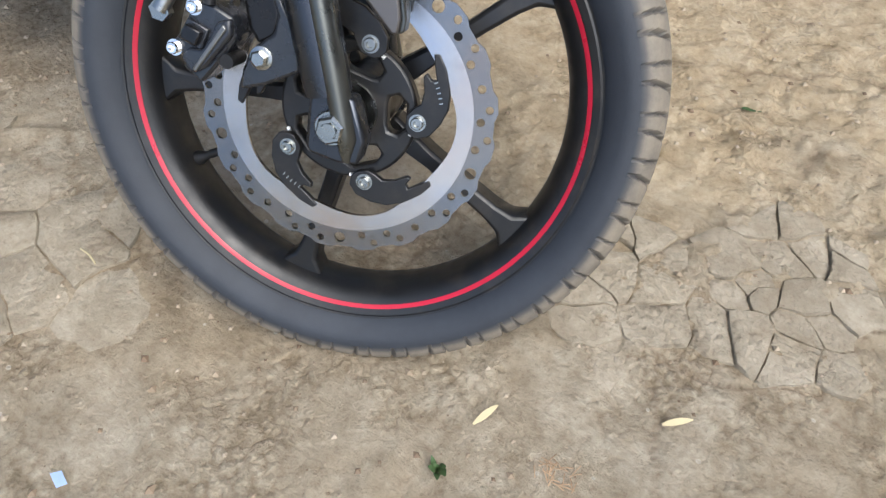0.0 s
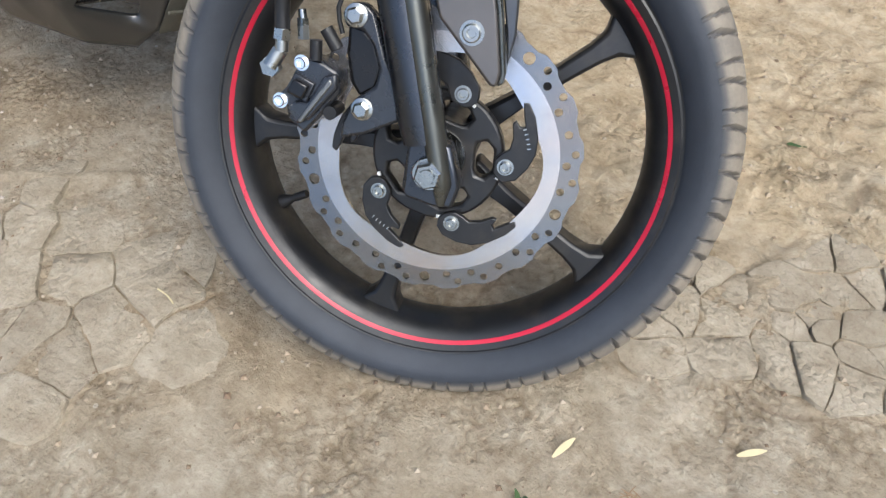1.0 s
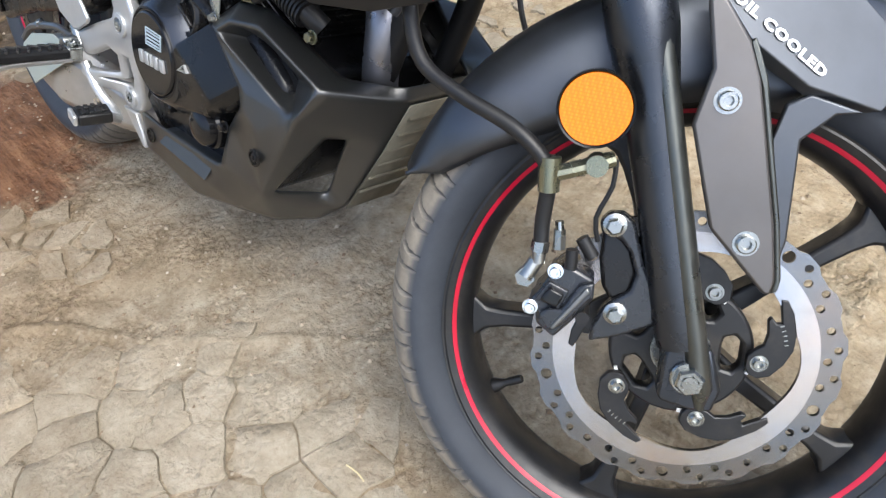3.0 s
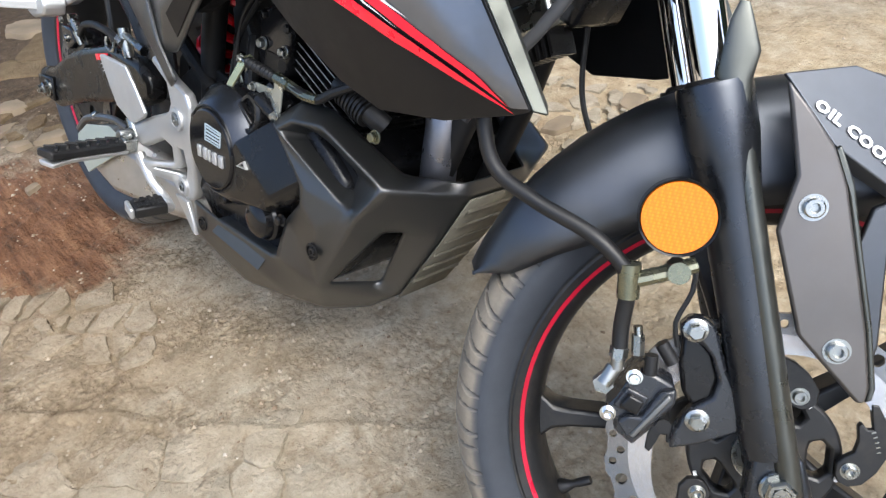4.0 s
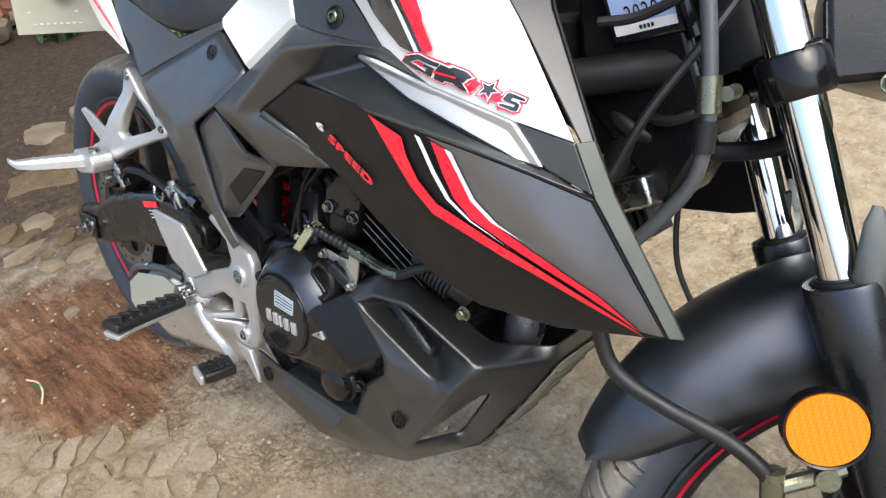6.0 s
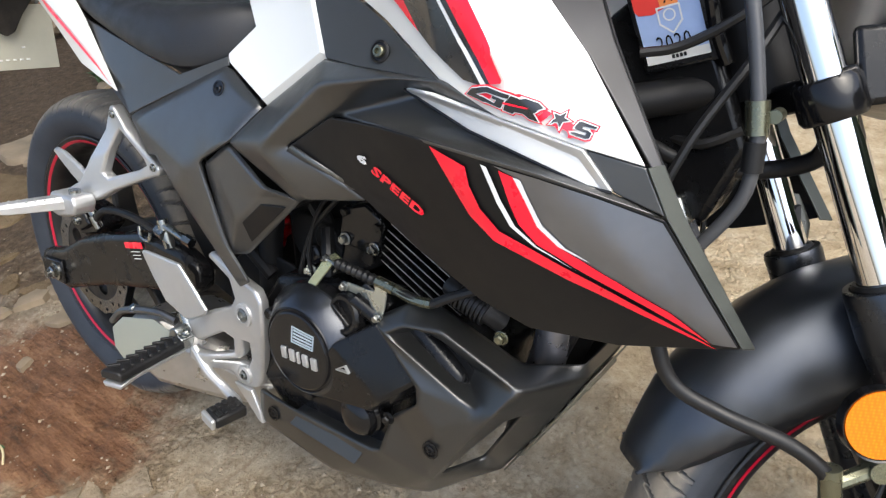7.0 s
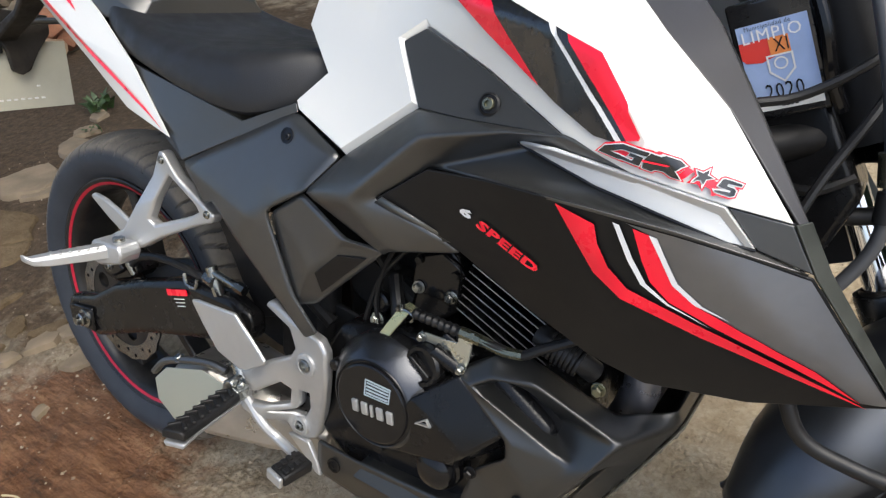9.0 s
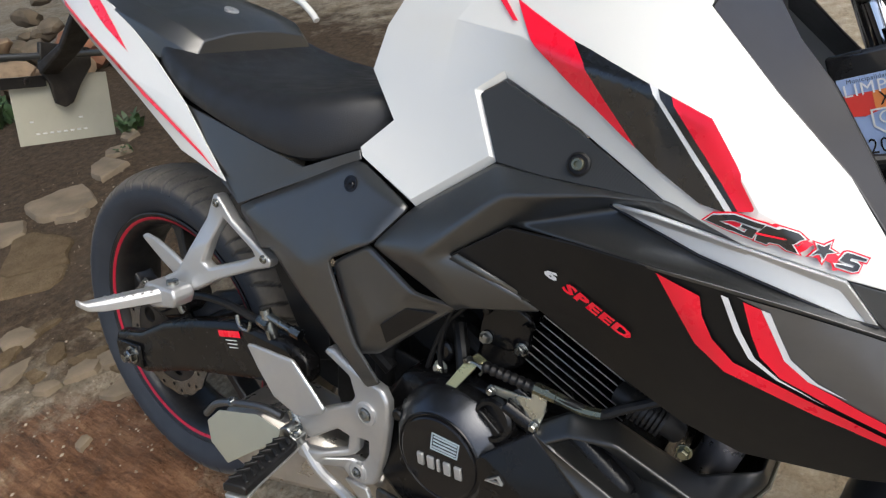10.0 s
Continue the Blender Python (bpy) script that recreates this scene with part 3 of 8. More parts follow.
        col = mix_node(nt, math_node(nt, "MULTIPLY", att.outputs["Fac"], 0.8), col, (0.17, 0.122, 0.078))
    # loose browner soil beside the machine
    d4 = math_node(nt, "ADD", dist(0.10, -0.40, 0.75, 0.42), math_node(nt, "MULTIPLY", math_node(nt, "SUBTRACT", wob.outputs[0], 0.5), 1.4))
    loose_soil = ramp_node(nt, d4, [(0.5, (0.8, 0.8, 0.8)), (1.1, (0, 0, 0))]).outputs[0]
    col = mix_node(nt, loose_soil, col, mix_node(nt, 1.0, col, (0.80, 0.735, 0.66), "MULTIPLY"))
    nt.links.new(col, b.inputs["Base Color"])
    b.inputs["Roughness"].default_value, b.inputs["Specular IOR Level"].default_value = 0.95, 0.2
    h = math_node(nt, "ADD", math_node(nt, "MULTIPLY", noise_node(nt, 45.0, 8.0, 0.75, co).outputs[0], 0.5), math_node(nt, "MULTIPLY", fine.outputs[0], 0.5))
    h = math_node(nt, "ADD", h, math_node(nt, "MULTIPLY", math_node(nt, "MULTIPLY", streak.outputs[0], red.outputs[0]), 0.9))
    h = math_node(nt, "SUBTRACT", h, math_node(nt, "MULTIPLY", lump, 0.7))
    bump_node(nt, b, h, 1.0, 0.009 if slab else 0.013)
    return m


GROUND = build_ground()


def slab_polygon(seed, others, reach):
    """The cell round a seed: a square cut by the lines half-way to its neighbours."""
    poly = [(seed[0] + reach * a, seed[1] + reach * b) for a, b in ((-1, -1), (1, -1), (1, 1), (-1, 1))]
    for o in others:
        mx, my, nx, ny = (seed[0] + o[0]) / 2, (seed[1] + o[1]) / 2, o[0] - seed[0], o[1] - seed[1]
        out = []
        for p, q in zip(poly, poly[1:] + poly[:1]):
            a, b = (p[0] - mx) * nx + (p[1] - my) * ny, (q[0] - mx) * nx + (q[1] - my) * ny
            if a <= 0:
                out.append(p)
            if a * b < 0:
                t = a / (a - b)
                out.append((p[0] + t * (q[0] - p[0]), p[1] + t * (q[1] - p[1])))
        poly = out
        if len(poly) < 3:
            return []
    return poly


def build_slabs():
    """Flat plates of dried crust, each cracked loose from its neighbours."""
    rnd = random.Random(5)
    crust, shaded_slab = earth_material(slab=True), earth_material(slab=True, shaded=True)
    for zn in ZONES:
        cx, cy, rx, ry, turn, cell, gap, proud, spare = zn
        seeds = []
        n = int(max(rx, ry) / cell) + 3
        for i in range(-n, n + 1):
            for j in range(-n, n + 1):
                seeds.append((cx + (i + rnd.uniform(-0.62, 0.62)) * cell, cy + (j + rnd.uniform(-0.62, 0.62)) * cell))
        for s in seeds:
            if zone_distance(np.array(s[0]), np.array(s[1]), zn) > (rnd.uniform(0.72, 1.1) if spare == 0 else rnd.uniform(0.75, 1.08)) or rnd.random() < spare:
                continue
            near = [o for o in seeds if o is not s and abs(o[0] - s[0]) < 3 * cell and abs(o[1] - s[1]) < 3 * cell]
            poly = slab_polygon(s, near, cell * 1.4)
            if len(poly) < 3:
                continue
            mx, my = sum(p[0] for p in poly) / len(poly), sum(p[1] for p in poly) / len(poly)
            # uneven edges, drawn in from the crack
            line = []
            g = gap * rnd.uniform(0.6, 1.8)
            for p, q in zip(poly, poly[1:] + poly[:1]):
                L = math.hypot(q[0] - p[0], q[1] - p[1])
                k = max(2, int(L / 0.018))
                for i in range(k):
                    x, y = p[0] + (q[0] - p[0]) * i / k, p[1] + (q[1] - p[1]) * i / k
                    d = math.hypot(mx - x, my - y) + 1e-6
                    w = g * 0.5 + rnd.uniform(0, min(0.0035, 0.0012 + gap * 0.4)) + (gap * 0.5 if i == 0 else 0)
                    px, py = x + (mx - x) / d * w, y + (my - y) / d * w
                    q0, q1 = np.array([x / cell * 1.1]), np.array([y / cell * 1.1])
                    line.append((px + cell * 0.15 * float(fractal(q0, q1, 71, 3)[0]), py + cell * 0.15 * float(fractal(q0 + 9, q1, 72, 3)[0])))
            tilt = (rnd.uniform(-0.03, 0.03), rnd.uniform(-0.03, 0.03))
            far = float(zone_distance(np.array(mx), np.array(my), zn))
            lift = proud * rnd.uniform(0.5, 1.15) - (0.009 * max(0.0, far - 0.55) ** 1.5 if spare == 0 else 0.0)
            if spare == 0:
                tilt = (tilt[0] * 0.4, tilt[1] * 0.4)
            base = float(ground_height(np.array([mx]), np.array([my]))[0][0]) + 0.003

            def put(x, y, f, dz):
                u, v = mx + (x - mx) * f, my + (y - my) * f
                return bm.verts.new((u, v, base + lift + dz + tilt[0] * (u - mx) + tilt[1] * (v - my) + 0.0006 * rnd.uniform(-1, 1)))
            bm = bmesh.new()
            low = [put(x, y, 1.03, -0.022) for x, y in line]
            mid = [put(x, y, 1.0, -0.0014) for x, y in line]
            top = [put(x, y, 0.982, 0.0) for x, y in line]
            inn = [put(x, y, 0.55, 0.0012) for x, y in line]
            for A, B in ((low, mid), (mid, top), (top, inn)):
                for i in range(len(A)):
                    j = (i + 1) % len(A)
                    bm.faces.new((A[i], A[j], B[j], B[i]))
            bm.faces.new(inn)
            # rear slabs take the crust whose colour is darkened for shade
            part("slab", bm, shaded_slab if cx < -0.3 else crust, GROUND, angle=50)


build_slabs()


def build_unseen_hedge():
    """Unseen ring of dense trees far behind, added to close the yard and darken reflections."""
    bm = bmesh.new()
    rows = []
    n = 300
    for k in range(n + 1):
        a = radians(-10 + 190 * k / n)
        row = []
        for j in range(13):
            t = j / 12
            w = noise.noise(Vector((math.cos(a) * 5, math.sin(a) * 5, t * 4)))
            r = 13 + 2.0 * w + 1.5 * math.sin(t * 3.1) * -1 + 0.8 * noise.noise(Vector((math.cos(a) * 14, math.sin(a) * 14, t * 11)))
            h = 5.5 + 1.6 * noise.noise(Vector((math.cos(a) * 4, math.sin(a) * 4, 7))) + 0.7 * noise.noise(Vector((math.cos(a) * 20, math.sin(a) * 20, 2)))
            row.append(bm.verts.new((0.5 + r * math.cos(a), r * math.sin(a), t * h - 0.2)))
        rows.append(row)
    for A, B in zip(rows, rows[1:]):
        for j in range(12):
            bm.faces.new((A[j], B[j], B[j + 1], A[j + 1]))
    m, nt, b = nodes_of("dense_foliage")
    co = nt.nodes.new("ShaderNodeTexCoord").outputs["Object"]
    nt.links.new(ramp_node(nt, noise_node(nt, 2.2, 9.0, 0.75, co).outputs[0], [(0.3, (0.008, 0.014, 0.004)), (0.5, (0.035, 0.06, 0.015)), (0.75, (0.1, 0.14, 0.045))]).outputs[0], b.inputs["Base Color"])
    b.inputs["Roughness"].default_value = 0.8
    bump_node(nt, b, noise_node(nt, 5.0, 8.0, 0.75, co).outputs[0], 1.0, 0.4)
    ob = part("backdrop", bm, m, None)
    tagged(ob, "unseen green tree line added to close the yard and darken reflections", "trees", kind="structure")


build_unseen_hedge()


def build_shade_canopy():
    """An unseen tree crown added to shade the yard: leaf sprays with gaps, thinning out towards the front."""
    rnd = random.Random(31)
    bm = bmesh.new()
    for k in range(6500):
        a, q = rnd.uniform(0, 2 * math.pi), math.sqrt(rnd.random())
        x, y = -2.6 + 5.0 * q * math.cos(a), 2.3 + 4.8 * q * math.sin(a)
        if noise.noise(Vector((x * 0.8, y * 0.8, 3.0))) < -0.22:
            continue
        z = 4.3 + 1.1 * (1 - q * q) + rnd.uniform(-0.5, 0.5)
        m = pose(x, y, z, rnd.uniform(-50, 50), rnd.uniform(-50, 50), rnd.uniform(0, 360))
        L, w = rnd.uniform(0.16, 0.34), rnd.uniform(0.07, 0.13)
        bm.faces.new([bm.verts.new(m @ Vector(p)) for p in ((0, 0, 0), (L * 0.35, -w, 0.01), (L * 0.75, -w * 0.7, 0), (L, 0, -0.03), (L * 0.7, w * 0.8, 0), (L * 0.3, w, 0.01))])
    m, nt, b = nodes_of("tree_leaves")
    isl = nt.nodes.new("ShaderNodeNewGeometry").outputs["Random Per Island"]
    nt.links.new(ramp_node(nt, isl, [(0.0, (0.04, 0.075, 0.02)), (0.6, (0.075, 0.12, 0.035)), (1.0, (0.11, 0.15, 0.05))]).outputs[0], b.inputs["Base Color"])
    b.inputs["Roughness"].default_value, b.inputs["Transmission Weight"].default_value = 0.55, 0.0
    tagged(part("backdrop", bm, m, None), "unseen leafy crown added above to shade the yard and shape reflections", "trees", kind="structure")


build_shade_canopy()

# ---- motorcycle ----
bike = new("motorcycle")
bike.empty_display_size = 0.1
bike.matrix_world = BIKE
tagged(bike, "black and white motorcycle with red stripes leaning on its stand", "motorcycle")


def tyre(centre, r_bead, r_out, half, half_bead, grooves, kind):
    """A tyre with a rounded carcass and real tread grooves."""
    prof = []
    n = 44
    for k in range(n + 1):
        s = k / n * 2 - 1
        a = abs(s)
        if a < 0.62:
            y, r = half * 0.93 * math.sin(a / 0.62 * math.pi / 2 * 0.93), 0.0
            r = r_out - 0.026 * (1 - math.cos(a / 0.62 * math.pi / 2 * 0.98))
        else:
            t = (a - 0.62) / 0.38
            y = half * (0.925 + 0.10 * math.sin(t * math.pi * 0.75)) * (1 - t) + half_bead * t + 0.006 * math.sin(t * math.pi)
            r = (r_out - 0.0255) * (1 - t) + r_bead * t
        prof.append((math.copysign(y, s), r, a))
    segs = 1020
    bm = bmesh.new()
    dust = []
    rings = []
    for k in range(segs):
        th = 2 * math.pi * k / segs
        row = []
        for y, r, a in prof:
            g = 0.0
            if a < 0.64:
                s = y / half
                ph = (th * grooves / (2 * math.pi) + (0.5 if s > 0 else 0.0)) % 1.0
                c = (0.30 + 0.55 * abs(s) ** 1.3) % 1.0
                c2 = (0.86 + 0.32 * abs(s)) % 1.0
                if 0.10 < abs(s) < 0.97 and abs(ph - c) < 0.034 + 0.02 * abs(s):
                    g = 0.0055
                elif 0.35 < abs(s) < 0.97 and abs(ph - c2) < 0.04:
                    g = 0.0045
            elif 0.9 < a < 0.93:
                g = 0.0012
            rr = r - g
            row.append(bm.verts.new((centre[0] + rr * math.cos(th), centre[1] + y, centre[2] + rr * math.sin(th))))
            dust.append((min(1.0, max(0.0, (0.66 - a) / 0.08)) * (0.95 if g == 0 else 0.3)))
        rings.append(row)
    for k in range(segs):
        A, B = rings[k], rings[(k + 1) % segs]
        for i in range(len(prof) - 1):
            bm.faces.new((A[i], A[i + 1], B[i + 1], B[i]))
    return bm, dust


def add_attribute(ob, name, values):
    at = ob.data.attributes.new(name, "FLOAT", "POINT")
    at.data.foreach_set("value", np.asarray(values, dtype=np.float32))


def radius_attribute(ob, centre, fork):
    m = STEER.inverted() if fork else Matrix.Identity(4)
    flat = [(m @ v.co) - Vector(centre) for v in ob.data.vertices]
    add_attribute(ob, "radius", [math.hypot(p.x, p.z) for p in flat])
    back = m.inverted().to_3x3()
    run = [(back @ Vector((-p.z, 0, p.x))).normalized() for p in flat]
    ob.data.attributes.new("turning", "FLOAT_VECTOR", "POINT").data.foreach_set("vector", [c for r in run for c in r])


def spoke(centre, angle, r0, r1, w0, w1, w2, y0, y1):
    """A cast spoke that tapers to its middle and flares into the rim."""
    outline = []
    for s in (1, -1):
        side = [(r0, w0), (r0 + 0.3 * (r1 - r0), w1 * 1.05), (r0 + 0.62 * (r1 - r0), w1), (r0 + 0.82 * (r1 - r0), w1 * 1.15), (r0 + 0.93 * (r1 - r0), w1 * 1.5), (r1 + 0.006, w2)]
        side = [(r, s * w) for r, w in side]
        outline += side if s == 1 else side[::-1]
    c, sn = math.cos(angle), math.sin(angle)
    pts = [(centre[0] + r * c - w * sn, centre[2] + r * sn + w * c) for r, w in outline]
    return plate(pts, y0, y1)


def build_front_wheel():
    c = FRONT_AXLE
    prof = [(-0.040, 0.2335), (-0.041, 0.231), (-0.0385, 0.2255), (-0.0355, 0.2195), (-0.034, 0.2175), (-0.030, 0.212), (-0.020, 0.2065), (-0.008, 0.2045), (0.0, 0.204)]
    prof = prof + [(-y, r) for y, r in prof[-2::-1]]
    inner = [(y, r + 0.004) for y, r in prof[::-1]]
    wheel = part("front_wheel", lathe(prof + inner[1:-1], c, 160, closed=True), RIM, bike, "black cast front wheel turned to the left, dusty tread", fork=True, angle=40)
    bm, dust = tyre(c, 0.2325, 0.2965, 0.056, 0.036, 40, "front")
    ob = part("tyre", bm, TYRE, wheel, "road tyre with diagonal grooves dusted with earth", fork=True, angle=30)
    add_attribute(ob, "tread", dust)
    for s in (-1, 1):
        part("rim_stripe", lathe([(s * 0.0388, 0.2242), (s * 0.0383, 0.2232), (s * 0.0368, 0.2206), (s * 0.0363, 0.2200)], c, 160), RIMRED, wheel, "thin red rim tape", fork=True)
    for k in range(5):
        a = radians(-22 + 72 * k)
        part("spoke", spoke(c, a, 0.035, 0.204, 0.013, 0.0085, 0.028, -0.017, 0.017), RIM, wheel, fork=True, bevel=0.004)
    holes = []
    for k in range(5):
        a = radians(-22 + 36 + 72 * k)
        holes.append([(c.x + r * math.cos(a + d), c.z + r * math.sin(a + d)) for r, d in ((0.038, -0.24), (0.042, -0.40), (0.051, -0.38), (0.056, -0.2), (0.056, 0.2), (0.051, 0.38), (0.042, 0.40), (0.038, 0.24))])
    part("hub", join(lathe([(-0.040, 0), (-0.040, 0.034), (0.045, 0.034), (0.045, 0)], c, 48), plate(ring(c.x, c.z, 0.066, 60), -0.055, -0.038, holes)), RIM, wheel, fork=True, bevel=0.003)
    part("bearing_seal", lathe([(-0.0575, 0.019), (-0.0575, 0.0275), (-0.054, 0.0285)], c, 40), STEEL, wheel, "bright bearing ring", fork=True)
    # brake disc: a wavy drilled band, a bright turned band and black arms
    outer = [(c.x + r * math.cos(a), c.z + r * math.sin(a)) for a, r in [(2 * math.pi * k / 240, 0.1395 + 0.0022 * max(-0.75, min(0.75, 1.5 * math.sin(20 * 2 * math.pi * k / 240)))) for k in range(240)]]
    holes = []
    for k in range(10):
        for dr, da, r in ((0.1245, 4, 0.0040), (0.1335, 9, 0.0038), (0.1255, 16, 0.0040), (0.1335, 21, 0.0038), (0.1285, 29.5, 0.0058 if k % 2 else 0.0040)):
            a = radians(36 * k + da)
            holes.append(ring(c.x + dr * math.cos(a), c.z + dr * math.sin(a), r, 12))
    ob = part("brake_disc", plate(outer, -0.0635, -0.0595, [ring(c.x, c.z, 0.119, 120)] + holes), DISC, wheel, "wavy drilled steel brake disc", fork=True, angle=30)
    radius_attribute(ob, c, True)
    lobes = [(c.x + r * math.cos(a), c.z + r * math.sin(a)) for a, r in [(2 * math.pi * k / 200, 0.1005 + 0.0035 * math.sin(5 * 2 * math.pi * k / 200 + 0.6)) for k in range(200)]]
    ob = part("disc_ring", plate(ring(c.x, c.z, 0.1192, 160), -0.0638, -0.0592, [lobes]), DISC_INNER, wheel, "bright turned braking band", fork=True, angle=30)
    radius_attribute(ob, c, True)
    for k in range(5):
        a = 12.6 + 72 * k
        pts = []
        for r, d in ((0.057, -6), (0.061, -11), (0.070, -13), (0.080, -9), (0.089, 0), (0.0965, 9), (0.1005, 18), (0.1035, 29), (0.1045, 37), (0.1, 39), (0.0955, 34), (0.0915, 26), (0.087, 27), (0.086, 32), (0.0815, 31), (0.0775, 22), (0.072, 14), (0.064, 11), (0.0575, 6)):
            t = radians(a + d)
            pts.append((c.x + r * math.cos(t), c.z + r * math.sin(t)))
        part("disc_arm", plate(pts, -0.0655, -0.0585), RIM, wheel, "black curved disc carrier arm", fork=True, bevel=0.0012)
        t = radians(a)
        p = Vector((c.x + 0.068 * math.cos(t), -0.0655, c.z + 0.068 * math.sin(t)))
        part("disc_bolt", screw(p, (0, -1, 0), 0.0060, 0.0045), STEEL, wheel, fork=True, angle=30)
        tt = radians(a - 11)
        q = Vector((c.x + 0.0625 * math.cos(tt), -0.058, c.z + 0.0625 * math.sin(tt)))
        part("bolt_tab", block(q, (0.007, 0.003, 0.003), (0, -(a + 70), 0)), SHARP, wheel, "small white paint mark", fork=True)
        if k in (0, 3):
            for i in range(5):
                w = radians(a + 13 + 3.0 * i)
                part("marking", block((c.x + 0.0905 * math.cos(w), -0.0657, c.z + 0.0905 * math.sin(w)), (0.0035, 0.0006, 0.0012), (0, -(a + 13 + 3 * i), 0)), STEEL, wheel, "small pale stamped mark", fork=True)
    t = radians(-140.6)
    base = c + Vector((0.2045 * math.cos(t), 0, 0.2045 * math.sin(t)))
    tipv = c + Vector((0.168 * math.cos(t), -0.006, 0.168 * math.sin(t)))
    part("valve", join(lathe([(0, 0.0085), (0.004, 0.0085), (0.010, 0.006), (0.016, 0.0042), (0.024, 0.0042)], base, 16, axis=tipv - base), lathe([(0.020, 0.0048), (0.034, 0.0048), (0.036, 0.004), (0.036, 0)], base, 12, axis=tipv - base)), RUBBER, wheel, "black valve with cap", fork=True)
    return wheel


def build_fork():
    foot = Vector((1.349, 0, 0.307))

    def along(z, y):
        return Vector((foot.x - (z - foot.z) * math.tan(RAKE), y, z))

    for s in (-1, 1):
        y = s * 0.094
        low, top = along(0.312, y), along(0.594, y)
        L = (top - low).length
        leg = part("fork_leg", lathe([(0, 0), (0, 0.0205), (0.02, 0.0215), (L * 0.35, 0.0222), (L * 0.70, 0.0232), (L * 0.80, 0.0265), (L * 0.86, 0.0285), (L * 0.985, 0.0292), (L, 0.0282), (L, 0.0235), (L - 0.006, 0.0225), (L - 0.006, 0.017)], low, 40, axis=top - low), SLIDER, bike, "satin black fork slider", fork=True, angle=50)
        z1 = along(0.96, y)
        part("stanchion", rod(along(0.585, y), z1, 0.0168, segs=48), CHROME, leg, "polished chrome fork tube", fork=True)
        part("dust_seal", lathe([(-0.005, 0.0225), (0.001, 0.0222), (0.003, 0.0205), (0.004, 0.0195), (0.004, 0.0172)], top, 40, axis=top - low), RUBBER, leg, "rubber dust seal", fork=True)
        outline = [(1.334, 0.318), (1.336, 0.292), (1.340, 0.265), (1.346, 0.2585), (1.372, 0.258), (1.390, 0.2625), (1.391, 0.285), (1.372, 0.318)]
        part("axle_lug", plate(outline, y - 0.014 if s < 0 else y - 0.012, y + 0.012 if s < 0 else y + 0.014), SLIDER, leg, fork=True, bevel=0.003)
        # the long guard rib on the front of the slider, coloured paler for its sheen
        spine = [(z, along(z, 0).x) for z in (0.285, 0.30, 0.36, 0.43, 0.50, 0.57, 0.60)]
        rows = []
        for z, x in [(0.262, 1.366), *spine, (0.622, 1.2085), (0.640, 1.2030), (0.653, 1.2005)]:
            u, v, out = (0.0045, 0.007, 0.010) if z < 0.27 else (0.0115, 0.0135, 0.010) if z < 0.59 else (0.0135, 0.0028, 0.0215) if z < 0.63 else (0.0090, 0.0020, 0.0215) if z < 0.65 else (0.0035, 0.0016, 0.0210)
            rows.append([(x + 0.0130 + u * math.cos(t), y + s * (out + v * math.sin(t)), z) for t in [2 * math.pi * k / 20 for k in range(20)]])
        part("guard_rib", loft(rows), RIDGE, leg, "rounded ridge of the slider, its grey-green sheen put into the colour", fork=True, angle=60)
        part("slider_fin", plate([(1.196, 0.605), (1.203, 0.642), (1.208, 0.644), (1.214, 0.606)], y - s * 0.006, y - s * 0.014), RUBBER, leg, fork=True, bevel=0.002)
        clamp = along(0.735, y)
        part("clamp_ring", lathe([(-0.017, 0.017), (-0.017, 0.0235), (-0.013, 0.026), (0.013, 0.026), (0.017, 0.0235), (0.017, 0.017)], clamp, 40, axis=top - low), GLOSS, leg, "gloss black clamp", fork=True)
    # axle ends
    part("axle_nut", join(lathe([(0, 0), (0, 0.0160), (0.0025, 0.0160), (0.004, 0.0148), (0.004, 0.0)], (1.3605, -0.1085, 0.2885), 36, axis=(0, -1, 0)), lathe([(0.004, 0.0132), (0.010, 0.0132), (0.0125, 0.0112), (0.0125, 0.0080), (0.0095, 0.0076), (0.0095, 0.0)], (1.3605, -0.1085, 0.2885), 6, axis=(0, -1, 0)), rod((1.3605, -0.117, 0.2885), (1.3605, -0.1225, 0.2885), 0.0068)), STEEL, bike, "plated axle nut with washer", fork=True, angle=30)
    part("axle", rod((1.3605, -0.106, 0.2885), (1.3605, 0.112, 0.2885), 0.0075), STEEL, bike, fork=True)
    # yokes
    for z, h, n in ((0.742, 0.026, "lower_yoke"), (0.93, 0.022, "upper_yoke")):
        m = along(z, 0)
        part(n, turned(plate([(-0.05, -0.024), (0.05, -0.024), (0.108, -0.012), (0.112, 0.02), (0.06, 0.022), (0, 0.05), (-0.06, 0.022), (-0.112, 0.02), (-0.108, -0.012)], -h / 2, h / 2),
                          Matrix.Translation(m) @ Matrix.Rotation(-RAKE, 4, "Y") @ pose(0, 0, 0, 90, 0, 90)), ENGINE, bike, "black steering yoke", fork=True, bevel=0.004)
    return along


along = build_fork()
build_front_wheel()


